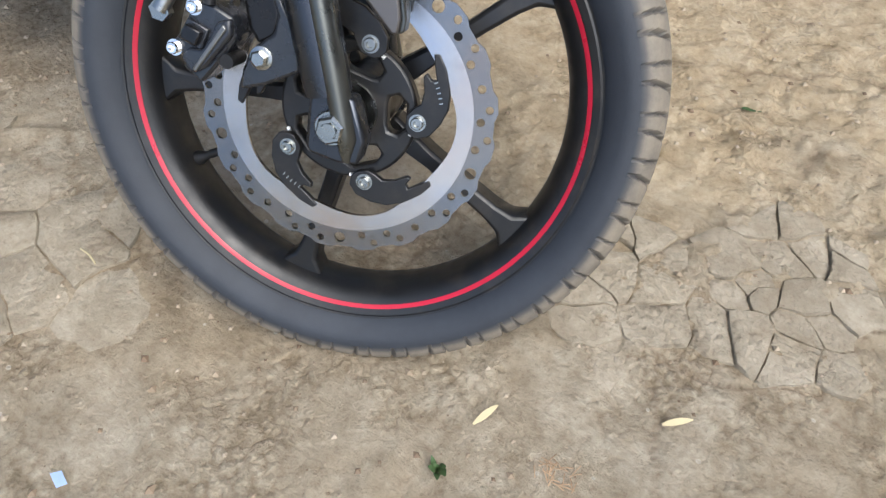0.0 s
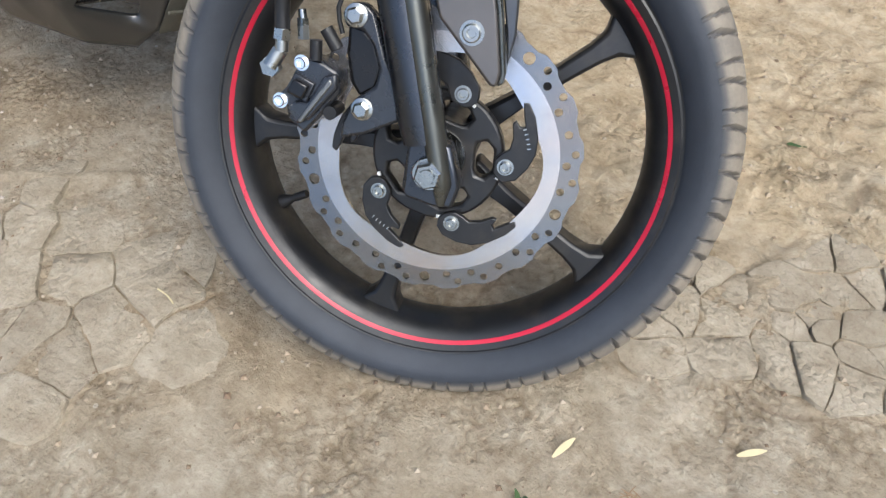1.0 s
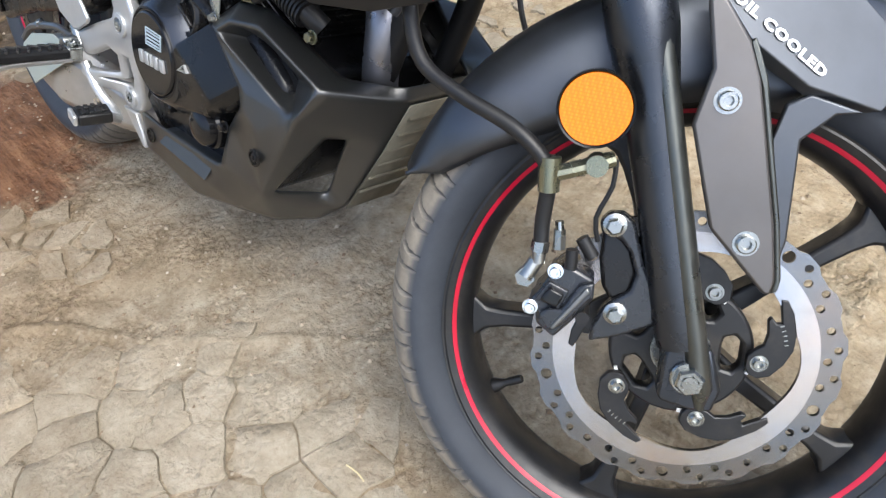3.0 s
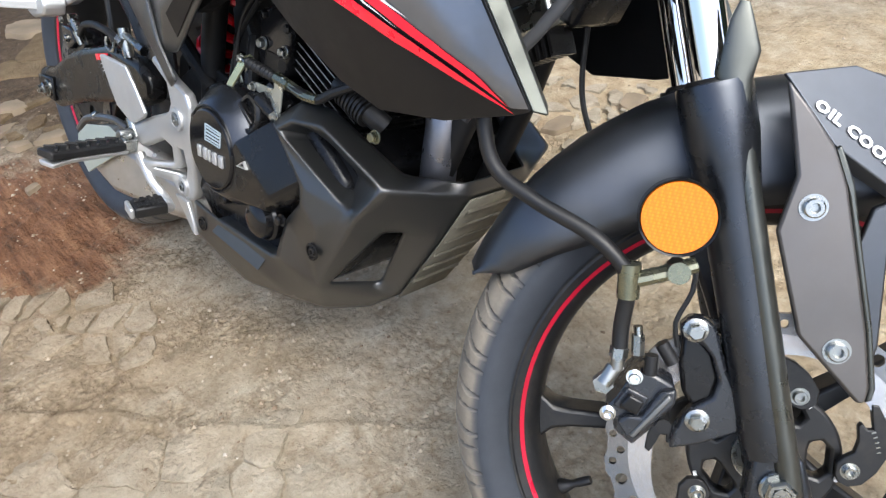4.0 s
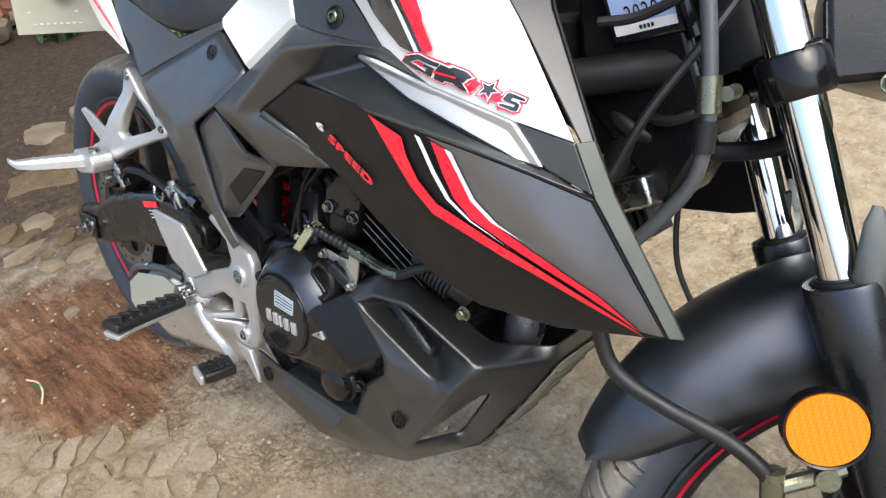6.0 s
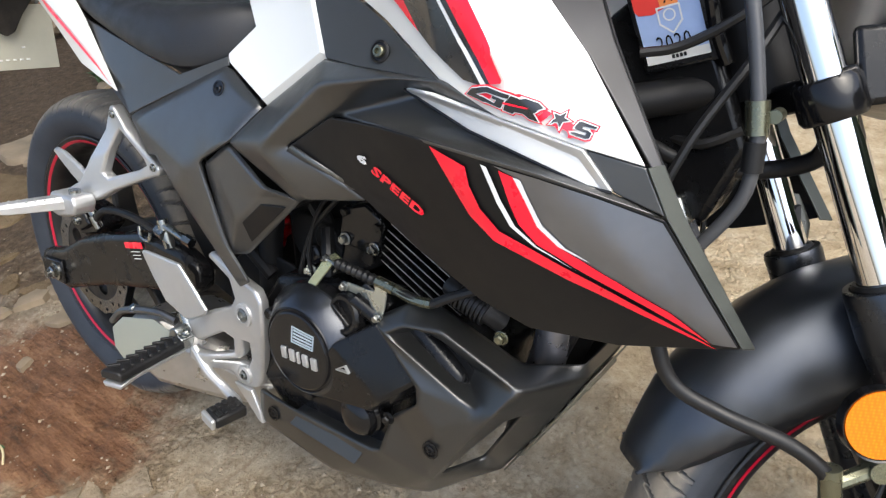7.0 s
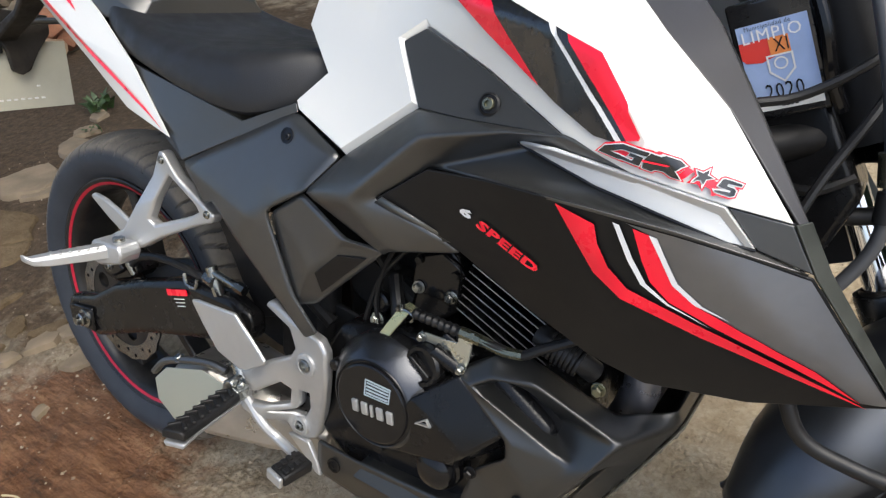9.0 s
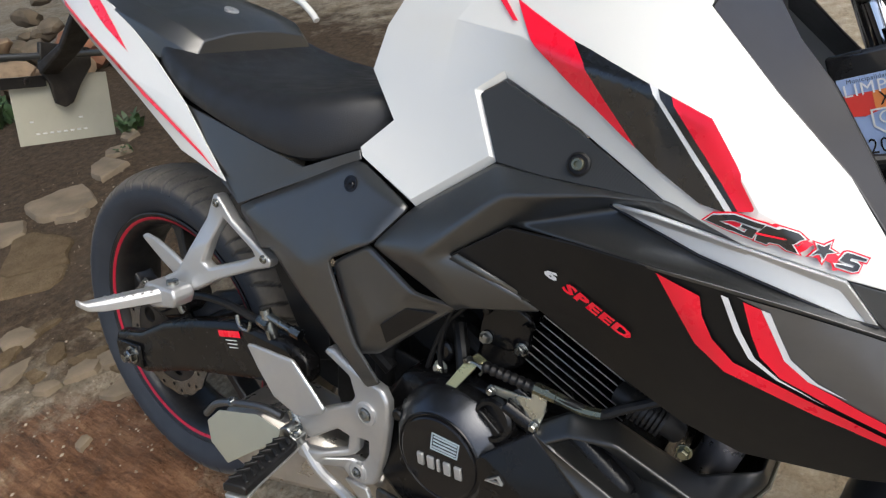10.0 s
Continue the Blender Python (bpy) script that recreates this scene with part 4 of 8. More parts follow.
def build_front_details():
    # mudguard
    edge = [(164, 0.312), (159.5, 0.281), (150, 0.262), (140, 0.245), (130, 0.236), (118, 0.233), (105, 0.232), (96, 0.230), (88, 0.231), (80, 0.25), (73, 0.266), (66, 0.275), (58, 0.296)]
    bm = bmesh.new()
    rows = []
    for a, r in edge:
        t = radians(a)
        crown = 0.322 + 0.016 * max(0.0, math.sin(radians((164 - a) / 119 * 180))) + (0.008 if 60 < a < 100 else 0)
        half = 0.066 - (0.022 * max(0.0, (a - 150) / 14)) - 0.018 * max(0.0, (70 - a) / 25)
        row = []
        for y, rr in ((-half, r), (-half - 0.003, r * 0.55 + crown * 0.45 - 0.006), (-half * 0.80, crown - 0.013), (-half * 0.45, crown - 0.004), (0, crown), (half * 0.45, crown - 0.004), (half * 0.80, crown - 0.013), (half + 0.003, r * 0.55 + crown * 0.45 - 0.006), (half, r)):
            rr = max(rr, r) if r < crown else rr
            row.append(bm.verts.new((FRONT_AXLE.x + rr * math.cos(t), y, FRONT_AXLE.z + rr * math.sin(t))))
        rows.append(row)
    for A, B in zip(rows, rows[1:]):
        for k in range(8):
            bm.faces.new((A[k], A[k + 1], B[k + 1], B[k]))
    bmesh.ops.recalc_face_normals(bm, faces=bm.faces)
    bmesh.ops.subdivide_edges(bm, edges=bm.edges, cuts=1, use_grid_fill=True, smooth=0.6)
    guard = part("front_mudguard", bm, FENDER, bike, "satin graphite front mudguard", fork=True, solid=0.003, angle=55)
    # the guard's front flank over the stay, with its white words
    fl = sheet(dict(a=(1.2585, -0.102, 0.612), b=(1.307, -0.108, 0.569), c=(1.362, -0.101, 0.546), d=(1.425, -0.082, 0.541), e=(1.445, -0.060, 0.585), f=(1.38, -0.066, 0.622), g=(1.31, -0.080, 0.630), h=(1.327, -0.098, 0.551), i=(1.362, -0.092, 0.538), j=(1.410, -0.074, 0.535)), ["a b c d e f g", "b h i c", "c i j d"])
    fsk = skin_of(fl)
    flank = part("guard_flank", fl, FENDER, guard, "graphite flank panel with white words", fork=True, solid=0.004, bevel=0.0025)
    w = lettering("OIL COOLED", 0.0105, 0.0005)
    p0, p1 = Vector((1.2845, 0, 0.5925)), Vector((1.370, 0, 0.5535))
    ux = (p1 - p0).normalized()
    uz = Vector((-ux.z, 0, ux.x))
    k = (p1 - p0).length / max(v.co.x for v in w.verts)
    w.transform(Matrix(((ux.x * k, 0, uz.x, p0.x), (0, 1, 0, 0), (ux.z * k, 0, uz.z, p0.z), (0, 0, 0, 1))))
    part("lettering", cling(w, fsk, 0.0012, 0.05), WHITEVINYL, flank, "white lettering", fork=True)
    # side stay
    stay = [(1.260, 0.607), (1.269, 0.587), (1.289, 0.541), (1.2885, 0.497), (1.330, 0.421), (1.388, 0.381), (1.394, 0.383), (1.393, 0.395), (1.375, 0.439), (1.344, 0.503), (1.325, 0.542), (1.308, 0.567), (1.285, 0.588)]
    side = part("guard_stay", plate(stay, -0.113, -0.105), GREY, bike, "grey painted mudguard stay with two bolts", fork=True, bevel=0.0025)
    lip = [(1.394, 0.383), (1.398, 0.386), (1.397, 0.397), (1.379, 0.441), (1.348, 0.505), (1.329, 0.545), (1.311, 0.570), (1.308, 0.567), (1.325, 0.542), (1.344, 0.503), (1.375, 0.439), (1.393, 0.395)]
    part("stay_lip", plate(lip, -0.112, -0.095), RIDGE, side, "thin bright folded lip", fork=True, bevel=0.0015)
    leg2 = [(1.368, 0.541), (1.354, 0.530), (1.353, 0.500), (1.384, 0.430), (1.396, 0.398), (1.395, 0.425), (1.374, 0.505), (1.392, 0.531), (1.410, 0.537)]
    part("inner_stay", plate(leg2, -0.094, -0.086), FENDER, side, "graphite inner stay", fork=True, bevel=0.002)
    for x, z in ((1.360, 0.418), (1.307, 0.521)):
        part("stay_bolt", screw(Vector((x, -0.113, z)), (0, -1, 0), 0.0078, 0.005), STEEL, side, "plated socket bolt", fork=True, angle=30)
    # amber reflector
    r = Vector((1.213, -0.133, 0.491))
    refl = part("reflector", lathe([(0, 0.0), (0.0005, 0.012), (0, 0.0275), (0.004, 0.0285), (0.008, 0.0285), (0.008, 0)], r + Vector((0, -0.006, 0)), 48, axis=(0, 1, 0)), AMBER, bike, "round amber side reflector", fork=True, angle=30)
    part("reflector_bezel", lathe([(0.0, 0.0285), (-0.001, 0.0300), (0.010, 0.0305), (0.011, 0.0)], r + Vector((0, -0.006, 0)), 48), ENGINE, refl, "thin black bezel", fork=True)
    part("reflector_stem", rod(r, (1.236, -0.100, 0.500), 0.008), MATTE, refl, fork=True)
    # brake hose, its clamp and the sensor wire
    hose = [(1.035, -0.090, 0.60), (1.036, -0.095, 0.56), (1.044, -0.1, 0.523), (1.063, -0.1, 0.488), (1.104, -0.11, 0.471), (1.155, -0.12, 0.458), (1.187, -0.122, 0.439), (1.195, -0.12, 0.421), (1.199, -0.115, 0.39), (1.203, -0.115, 0.371)]
    h = part("brake_hose", tube(hose, 0.0068, 12), RUBBER, bike, "black rubber brake hose", fork=True)
    part("hose_clamp", join(rod((1.190, -0.122, 0.444), (1.1965, -0.12, 0.416), 0.0092), tube([(1.195, -0.121, 0.430), (1.216, -0.118, 0.441), (1.240, -0.113, 0.455)], 0.0068, 10), rod((1.228, -0.126, 0.447), (1.228, -0.104, 0.447), 0.009)), OLIVE, h, "olive zinc hose clamp", fork=True, angle=30)
    part("hose_fitting", join(rod((1.2025, -0.115, 0.376), (1.206, -0.115, 0.352), 0.0058), rod((1.203, -0.115, 0.371), (1.204, -0.115, 0.362), 0.0078, segs=6), rod((1.204, -0.113, 0.352), (1.199, -0.116, 0.336), 0.0066), lathe([(-0.004, 0), (-0.004, 0.009), (0.005, 0.009), (0.005, 0)], (1.199, -0.114, 0.336), 6)), STEEL, h, "bright banjo fitting", fork=True, angle=30)
    part("sensor_wire", tube([(1.243, -0.098, 0.452), (1.247, -0.098, 0.43), (1.242, -0.098, 0.40), (1.25, -0.096, 0.38)], 0.0022, 8), RUBBER, h, fork=True)
    # caliper
    body = [(1.207, 0.310), (1.214, 0.322), (1.219, 0.340), (1.229, 0.353), (1.239, 0.353), (1.257, 0.348), (1.262, 0.331), (1.250, 0.304), (1.239, 0.284), (1.220, 0.293), (1.217, 0.303)]
    cal = part("brake_caliper", join(plate(body, -0.106, -0.075), plate([(x * 0.9 + 0.1235, z * 0.9 + 0.032) for x, z in body], -0.075, -0.045)), CALIPER, bike, "black two-piston brake caliper", fork=True, bevel=0.003)
    part("caliper_step", plate([(1.233, 0.292), (1.220, 0.304), (1.226, 0.313), (1.2375, 0.315), (1.2465, 0.3425), (1.2575, 0.348), (1.2605, 0.335), (1.243, 0.301)], -0.1135, -0.104), CALIPER, cal, fork=True, bevel=0.0025)
    part("caliper_ridge", plate([(1.2325, 0.2965), (1.2365, 0.2955), (1.2565, 0.3395), (1.2525, 0.3425)], -0.1155, -0.112), GRAPHITE, cal, fork=True, bevel=0.0012)
    part("pad_cover", plate([(1.217, 0.319), (1.222, 0.333), (1.236, 0.330), (1.2335, 0.3165)], -0.1165, -0.105), GLOSS, cal, fork=True, bevel=0.002)
    part("pad_frame", plate(grown([(1.217, 0.319), (1.222, 0.333), (1.236, 0.330), (1.2335, 0.3165)], 0.003), -0.110, -0.104), CALIPER, cal, fork=True, bevel=0.0015)
    for x, z in ((1.211, 0.307), (1.223, 0.346)):
        part("caliper_bolt", screw(Vector((x, -0.106, z)), (0, -1, 0), 0.0052, 0.006), CHROME, cal, "bright socket bolt", fork=True, angle=30)
    for a, b, r in (((1.258, -0.108, 0.311), (1.258, -0.08, 0.311), 0.0062), ((1.231, -0.105, 0.369), (1.2345, -0.105, 0.352), 0.0055), ((1.236, -0.100, 0.380), (1.250, -0.100, 0.366), 0.006)):
        part("slide_pin", rod(a, b, r), RUBBER, cal, fork=True)
    part("bleed_nipple", join(rod((1.2155, -0.105, 0.383), (1.22, -0.105, 0.366), 0.0055, segs=6), rod((1.213, -0.105, 0.390), (1.2155, -0.105, 0.383), 0.0038)), STEEL, cal, fork=True)
    carrier = [(1.246, 0.398), (1.252, 0.408), (1.264, 0.411), (1.275, 0.405), (1.293, 0.373), (1.309, 0.353), (1.320, 0.322), (1.292, 0.300), (1.270, 0.288), (1.269, 0.306), (1.272, 0.322), (1.277, 0.331), (1.290, 0.345), (1.290, 0.361), (1.279, 0.379), (1.268, 0.388), (1.252, 0.387)]
    br = part("caliper_bracket", plate(carrier, -0.099, -0.083), CALIPER, bike, "black caliper bracket", fork=True, bevel=0.003)
    part("bracket_web", plate([(1.252, 0.390), (1.268, 0.390), (1.281, 0.381), (1.292, 0.361), (1.292, 0.345), (1.277, 0.330), (1.266, 0.340), (1.256, 0.365)], -0.093, -0.083), ENGINE, br, fork=True, bevel=0.004, segments=3)
    for x, z in ((1.259, 0.399), (1.284, 0.322)):
        part("bracket_bolt", screw(Vector((x, -0.099, z)), (0, -1, 0), 0.0078, 0.006, True), STEEL, br, "plated flange bolt", fork=True, angle=30)


build_front_details()


def both(name, bm, material, parent, label="", **kw):
    """A part on the right and its mirror image on the left."""
    twin = mirrored(bm)
    a = part(name, bm, material, parent, label, **kw)
    return a, part(name, twin, material, parent, label, **kw)


def build_shroud():
    P = dict(a=(0.813, -0.193, 0.622), b=(0.785, -0.214, 0.706), c=(0.858, -0.236, 0.712), d=(0.933, -0.250, 0.711), e=(1.024, -0.236, 0.698), f=(1.114, -0.205, 0.674),
             t=(1.180, -0.196, 0.586), u=(1.160, -0.192, 0.577), v=(1.085, -0.186, 0.551), w=(1.000, -0.182, 0.537), x=(0.950, -0.188, 0.552), y=(0.885, -0.198, 0.588),
             g=(0.905, -0.226, 0.640), h=(0.985, -0.228, 0.635), i=(1.060, -0.216, 0.625), k=(1.128, -0.204, 0.608),
             tb=(0.721, -0.215, 0.666), tc=(0.793, -0.206, 0.639))
    F = ["b c g a tc", "c d h g", "d e i h", "e f k i", "f t k", "a g y", "y g x", "g h w x", "h i v w", "i k u v", "k t u", "tb b tc"]
    bm = sheet(P, F)
    sk = skin_of(bm)
    right, left = both("side_shroud", bm, SHROUD, bike, "satin black tank shroud with red and white stripes", solid=0.003, bevel=0.003, angle=60)
    # the folded leading edge
    lead = sheet(dict(a=(1.095, -0.207, 0.7105), b=(1.114, -0.2045, 0.674), c=(1.180, -0.1955, 0.586), d=(1.187, -0.187, 0.584), e=(1.122, -0.194, 0.676), f=(1.103, -0.197, 0.712), g=(1.098, -0.184, 0.706), h=(1.115, -0.181, 0.672), i=(1.176, -0.174, 0.586)),
                 ["a b e f", "b c d e", "f e h g", "e d i h"])
    both("leading_edge", lead, EDGE, right, "olive grey leading edge", solid=0.0025, bevel=0.003)
    for s in (1, -1):
        def lay(name, outline, mat, label, lift=0.0020):
            d = decal(outline, sk, lift)
            if s < 0:
                bmesh.ops.scale(d, vec=(1, -1, 1), verts=d.verts)
            part(name, d, mat, right if s > 0 else left, label)
        lay("graphite_field", [(0.987, 0.7005), (1.024, 0.6955), (1.070, 0.6845), (1.1125, 0.6725), (1.150, 0.623), (1.1775, 0.588), (1.160, 0.5845), (1.128, 0.604), (1.075, 0.625), (1.040, 0.641), (1.023, 0.655), (1.013, 0.676), (1.004, 0.694)], FIELD, "graphite fade on the shroud's front half", 0.0014)
        lay("red_stripe", [(0.932, 0.709), (0.946, 0.703), (0.963, 0.696), (0.9655, 0.680), (0.974, 0.661), (0.990, 0.644), (1.052, 0.6205), (1.110, 0.600), (1.165, 0.5805), (1.110, 0.594), (1.048, 0.611), (0.985, 0.634), (0.962, 0.652), (0.949, 0.676)], RED, "broad red stripe")
        lay("red_stripe", [(0.992, 0.6975), (1.004, 0.694), (1.013, 0.676), (1.023, 0.655), (1.040, 0.641), (1.075, 0.625), (1.128, 0.604), (1.160, 0.5845), (1.110, 0.6045), (1.064, 0.621), (1.022, 0.639), (1.007, 0.654), (1.000, 0.671)], RED, "thin red stripe", 0.0022)
        lay("white_stripe", [(0.977, 0.7005), (0.982, 0.699), (0.993, 0.672), (1.004, 0.652), (1.022, 0.6375), (1.055, 0.623), (1.020, 0.6365), (1.000, 0.6505), (0.989, 0.670)], WHITEVINYL, "thin white stripe", 0.0024)
        lay("white_stripe", [(1.004, 0.694), (1.010, 0.6925), (1.017, 0.677), (1.027, 0.657), (1.046, 0.641), (1.066, 0.632), (1.040, 0.641), (1.023, 0.655), (1.013, 0.676)], WHITEVINYL, "thin white stripe", 0.0024)
    # the words on the shroud, each drawn into a leaning four-cornered field
    for text, field, mat, label in (("6", ((0.8267, 0.6751), (0.8396, 0.6700), (0.8462, 0.6782), (0.8335, 0.6828)), WHITEVINYL, "white figure"),
                                    ("SPEED", ((0.8452, 0.6658), (0.9088, 0.6361), (0.9138, 0.6444), (0.8538, 0.6741)), RED, "red lettering")):
        w = lettering(text, 0.02, 0.0010)
        into_field(w, field)
        part("lettering", cling(w, sk, 0.0020, 0.05), mat, right, label)
    # recessed lighter triangle
    tri = sheet(dict(a=(0.724, -0.2175, 0.664), b=(0.734, -0.219, 0.671), c=(0.812, -0.204, 0.636), d=(0.795, -0.2035, 0.634)), ["a b c d"])
    both("vent_panel", tri, GRAPHITE, right, "grey vent panel", solid=0.002)


def build_trim():
    P = dict(a=(0.622, -0.212, 0.656), b=(0.655, -0.184, 0.695), c=(0.756, -0.188, 0.757), d=(0.731, -0.177, 0.817), e=(0.751, -0.167, 0.829), f=(0.837, -0.193, 0.796), g=(0.928, -0.233, 0.757),
             h=(0.880, -0.236, 0.755), i=(0.788, -0.231, 0.740), j=(0.696, -0.231, 0.664), k=(0.881, -0.202, 0.739), l=(0.955, -0.221, 0.719), m=(1.061, -0.219, 0.692), n=(1.074, -0.210, 0.688), o=(1.113, -0.206, 0.676),
             p=(1.024, -0.237, 0.699), q=(0.933, -0.251, 0.712), r=(0.858, -0.229, 0.711), s=(0.785, -0.206, 0.706), t=(0.721, -0.216, 0.667), u=(0.793, -0.207, 0.640), v=(0.813, -0.195, 0.623), w=(0.734, -0.205, 0.610), x=(0.722, -0.202, 0.603),
             y=(0.818, -0.213, 0.757), bb=(0.919, -0.2275, 0.7465), gg=(0.985, -0.2345, 0.7365))
    F = ["a b c i j", "c y h i", "y g h", "h g bb k", "g gg bb", "i h k s", "j i s t", "k l r s", "l m p q r", "m n o p", "a j w x", "j t u w", "u v w"]
    right, left = both("body_trim", sheet(P, F), MATTE, bike, "matte black side trim with a moulded shoulder", solid=0.003, soft=0.72)
    weave = sheet({k: P[k] for k in "cdefgy"}, ["c d e f y", "y f g"])
    both("weave_panel", weave, WEAVE, right, "black weave-textured inlay", solid=0.003, bevel=0.002)
    for s in (-1, 1):
        head = Vector((0.849, s * 0.2135, 0.772))
        part("bolt_recess", lathe([(0, 0), (0, 0.0102), (0.001, 0.0102), (0.002, 0.0082), (0.001, 0.0078), (0.001, 0)], head, 24, axis=(0.1, s, 0.25)), SHROUD, right if s < 0 else left)
        part("trim_bolt", screw(head, (0.1, s, 0.25), 0.0054, 0.0045), OLIVE, right if s < 0 else left, "zinc socket bolt in a recess", angle=30)
    # clear lamp strip
    L = dict(a=(0.880, -0.2165, 0.7435), b=(0.918, -0.2325, 0.7450), c=(0.985, -0.2375, 0.735), d=(1.050, -0.2195, 0.7185), e=(1.074, -0.2120, 0.689), f=(1.055, -0.2180, 0.692), g=(0.955, -0.2270, 0.720))
    lens = sheet(L,
                 ["a b g", "b c g", "c d f g", "d e f"])
    # the bowl leans back from the lower edge, under a narrow roof
    T = dict(a=(0.881, -0.2005, 0.7425), b=(0.918, -0.2205, 0.7445), c=(0.985, -0.2285, 0.735), d=(1.050, -0.2125, 0.7185), e=(1.073, -0.2065, 0.690), f=(1.055, -0.2125, 0.693), g=(0.955, -0.218, 0.721),
             B=(0.918, -0.2000, 0.7405), C=(0.985, -0.2045, 0.731), D=(1.046, -0.1905, 0.7145))
    back = sheet(T, ["a B g", "B C g", "C D f g", "D e f", "a b B", "b c C B", "c d D C", "d e D"])
    lamp, lamp2 = both("indicator_lamp", lens, LENS, bike, "clear front indicator strip set under the white panel", solid=0.004, bevel=0.0012)
    lamp.visible_shadow = lamp2.visible_shadow = False
    both("reflector_bowl", back, BOWL, lamp, "silver white bowl")
    out = {k: Vector(v) + Vector((0, -0.0012, 0)) for k, v in L.items()}
    both("lamp_seal", tube([out[k] for k in "agfe"], 0.0013, 8, straight=True), GLOSS, lamp, "thin black seal under the lamp strip")
    # the pale rim along the upper edge and the front end
    inner = dict(A=out["a"].lerp(out["g"], 0.10), B=out["b"].lerp(out["g"], 0.26), C=out["c"].lerp(out["g"], 0.22), D=out["d"].lerp(out["f"], 0.24) + Vector((-0.004, 0, 0)), E=out["e"].lerp(out["f"], 0.35))
    both("lamp_rim", sheet({**out, **inner}, ["a b B A", "b c C B", "c d D C", "d e E D"]), SILVER, lamp, "pale grey rim of the lamp strip", solid=0.0012, bevel=0.0005)
    fin = sheet(dict(a=(1.050, -0.2155, 0.7185), b=(1.095, -0.207, 0.7105), c=(1.114, -0.2055, 0.676), d=(1.075, -0.2105, 0.688)), ["a b c d"])
    both("trim_corner", fin, MATTE, right, solid=0.003, bevel=0.002)


def build_tank():
    P = dict(c0=(0.563, -0.155, 0.733), c1=(0.556, -0.150, 0.742), c2=(0.598, -0.141, 0.775), c3=(0.543, -0.108, 0.824), c4=(0.556, -0.095, 0.872), c5=(0.578, -0.080, 0.910), c6=(0.63, -0.062, 0.950),
             t1=(0.656, -0.179, 0.6955), t2=(0.756, -0.182, 0.7575), t3=(0.731, -0.171, 0.818), t4=(0.751, -0.161, 0.830), u1=(0.652, -0.184, 0.7035), u2=(0.7475, -0.1865, 0.7620), u3=(0.7235, -0.1755, 0.8195), u4=(0.7495, -0.1655, 0.8375), m0=(0.650, -0.166, 0.742), m1=(0.668, -0.155, 0.800), m2=(0.672, -0.128, 0.880), m3=(0.72, -0.110, 0.935),
             b1=(0.837, -0.191, 0.797), b2=(0.925, -0.2290, 0.757), b3=(0.985, -0.2375, 0.737), b4=(1.052, -0.2185, 0.7195), b5=(1.095, -0.208, 0.7115),
             k0=(0.765, -0.168, 0.868), k1=(0.840, -0.1980, 0.848), k2=(0.908, -0.2270, 0.836), k3=(0.954, -0.2370, 0.819), k4=(0.992, -0.2370, 0.762), cx=(0.945, -0.2340, 0.792),
             f1=(0.925, -0.163, 0.894), f2=(0.985, -0.1905, 0.836), f3=(1.040, -0.205, 0.786),
             n0=(0.80, -0.145, 0.915), n1=(0.87, -0.157, 0.915), z0=(0.64, 0, 0.968), z1=(0.74, 0, 0.992), z2=(0.85, 0, 0.992), z3=(0.935, 0, 0.955), n2=(0.73, -0.075, 0.968), n3=(0.84, -0.09, 0.968), n4=(0.925, -0.10, 0.935))
    F = ["c0 t1 u1", "c0 u1 m0 c1", "c1 m0 c2", "t1 t2 u2 u1", "t2 t3 u3 u2", "t3 t4 u4 u3", "m0 u1 u2", "m0 u2 m1", "m0 m1 c2", "c2 m1 m2 c4 c3", "u2 u3 m1", "u3 u4 m2 m1", "c4 m2 m3 c5", "c5 m3 c6", "t4 b1 k1 k0 u4", "u4 k0 m2", "k0 n0 m3 m2", "b1 b2 k2 k1", "b2 b3 cx", "b3 k4 cx", "k4 k3 cx", "k3 k2 cx", "k2 b2 cx", "b3 b4 k4", "b4 b5 f3 k4", "k4 f3 f2 k3", "k3 f2 f1", "k2 k3 f1 n1", "k0 k1 n0", "k1 k2 n1 n0",
         "c6 m3 n2 z0", "m3 n0 n3 n2", "n2 n3 z2 z1", "z0 n2 z1", "n0 n1 n3", "n1 f1 n4 n3", "n3 n4 z3 z2"]
    bm = sheet(P, F)
    sk = skin_of(bm)
    # both halves as one shell
    twin = mirrored(bm)
    whole = join(bm, twin)
    bmesh.ops.remove_doubles(whole, verts=whole.verts, dist=0.0005)
    bmesh.ops.recalc_face_normals(whole, faces=whole.faces)
    tank = part("fuel_tank", whole, WHITE, bike, "gloss white fuel tank with red and black stripes", solid=0.002, bevel=0.006, angle=60, segments=4)
    for s in (1, -1):
        def lay(name, outline, mat, label, lift=0.0024, step=0.008):
            d = decal(outline, sk, lift, step)
            if s < 0:
                bmesh.ops.scale(d, vec=(1, -1, 1), verts=d.verts)
            return part(name, d, mat, tank, label)
        lay("red_stripe", [(0.7505, 0.8980), (0.7840, 0.8831), (0.8257, 0.8653), (0.8630, 0.8265), (0.8983, 0.7925), (0.8861, 0.7986), (0.8330, 0.8300), (0.7802, 0.8648)], RED, "broad red stripe")
        lay("black_stripe", [(0.8257, 0.8653), (0.8650, 0.8520), (0.9054, 0.8388), (0.9390, 0.7990), (0.9714, 0.7586), (0.9528, 0.7612), (0.8983, 0.7925), (0.8630, 0.8265)], BLACKVINYL, "black stripe")
        lay("white_stripe", [(0.9054, 0.8388), (0.9113, 0.8362), (0.9440, 0.7985), (0.9756, 0.7596), (0.9714, 0.7586), (0.9390, 0.7990)], WHITEVINYL, "thin white stripe", 0.0028)
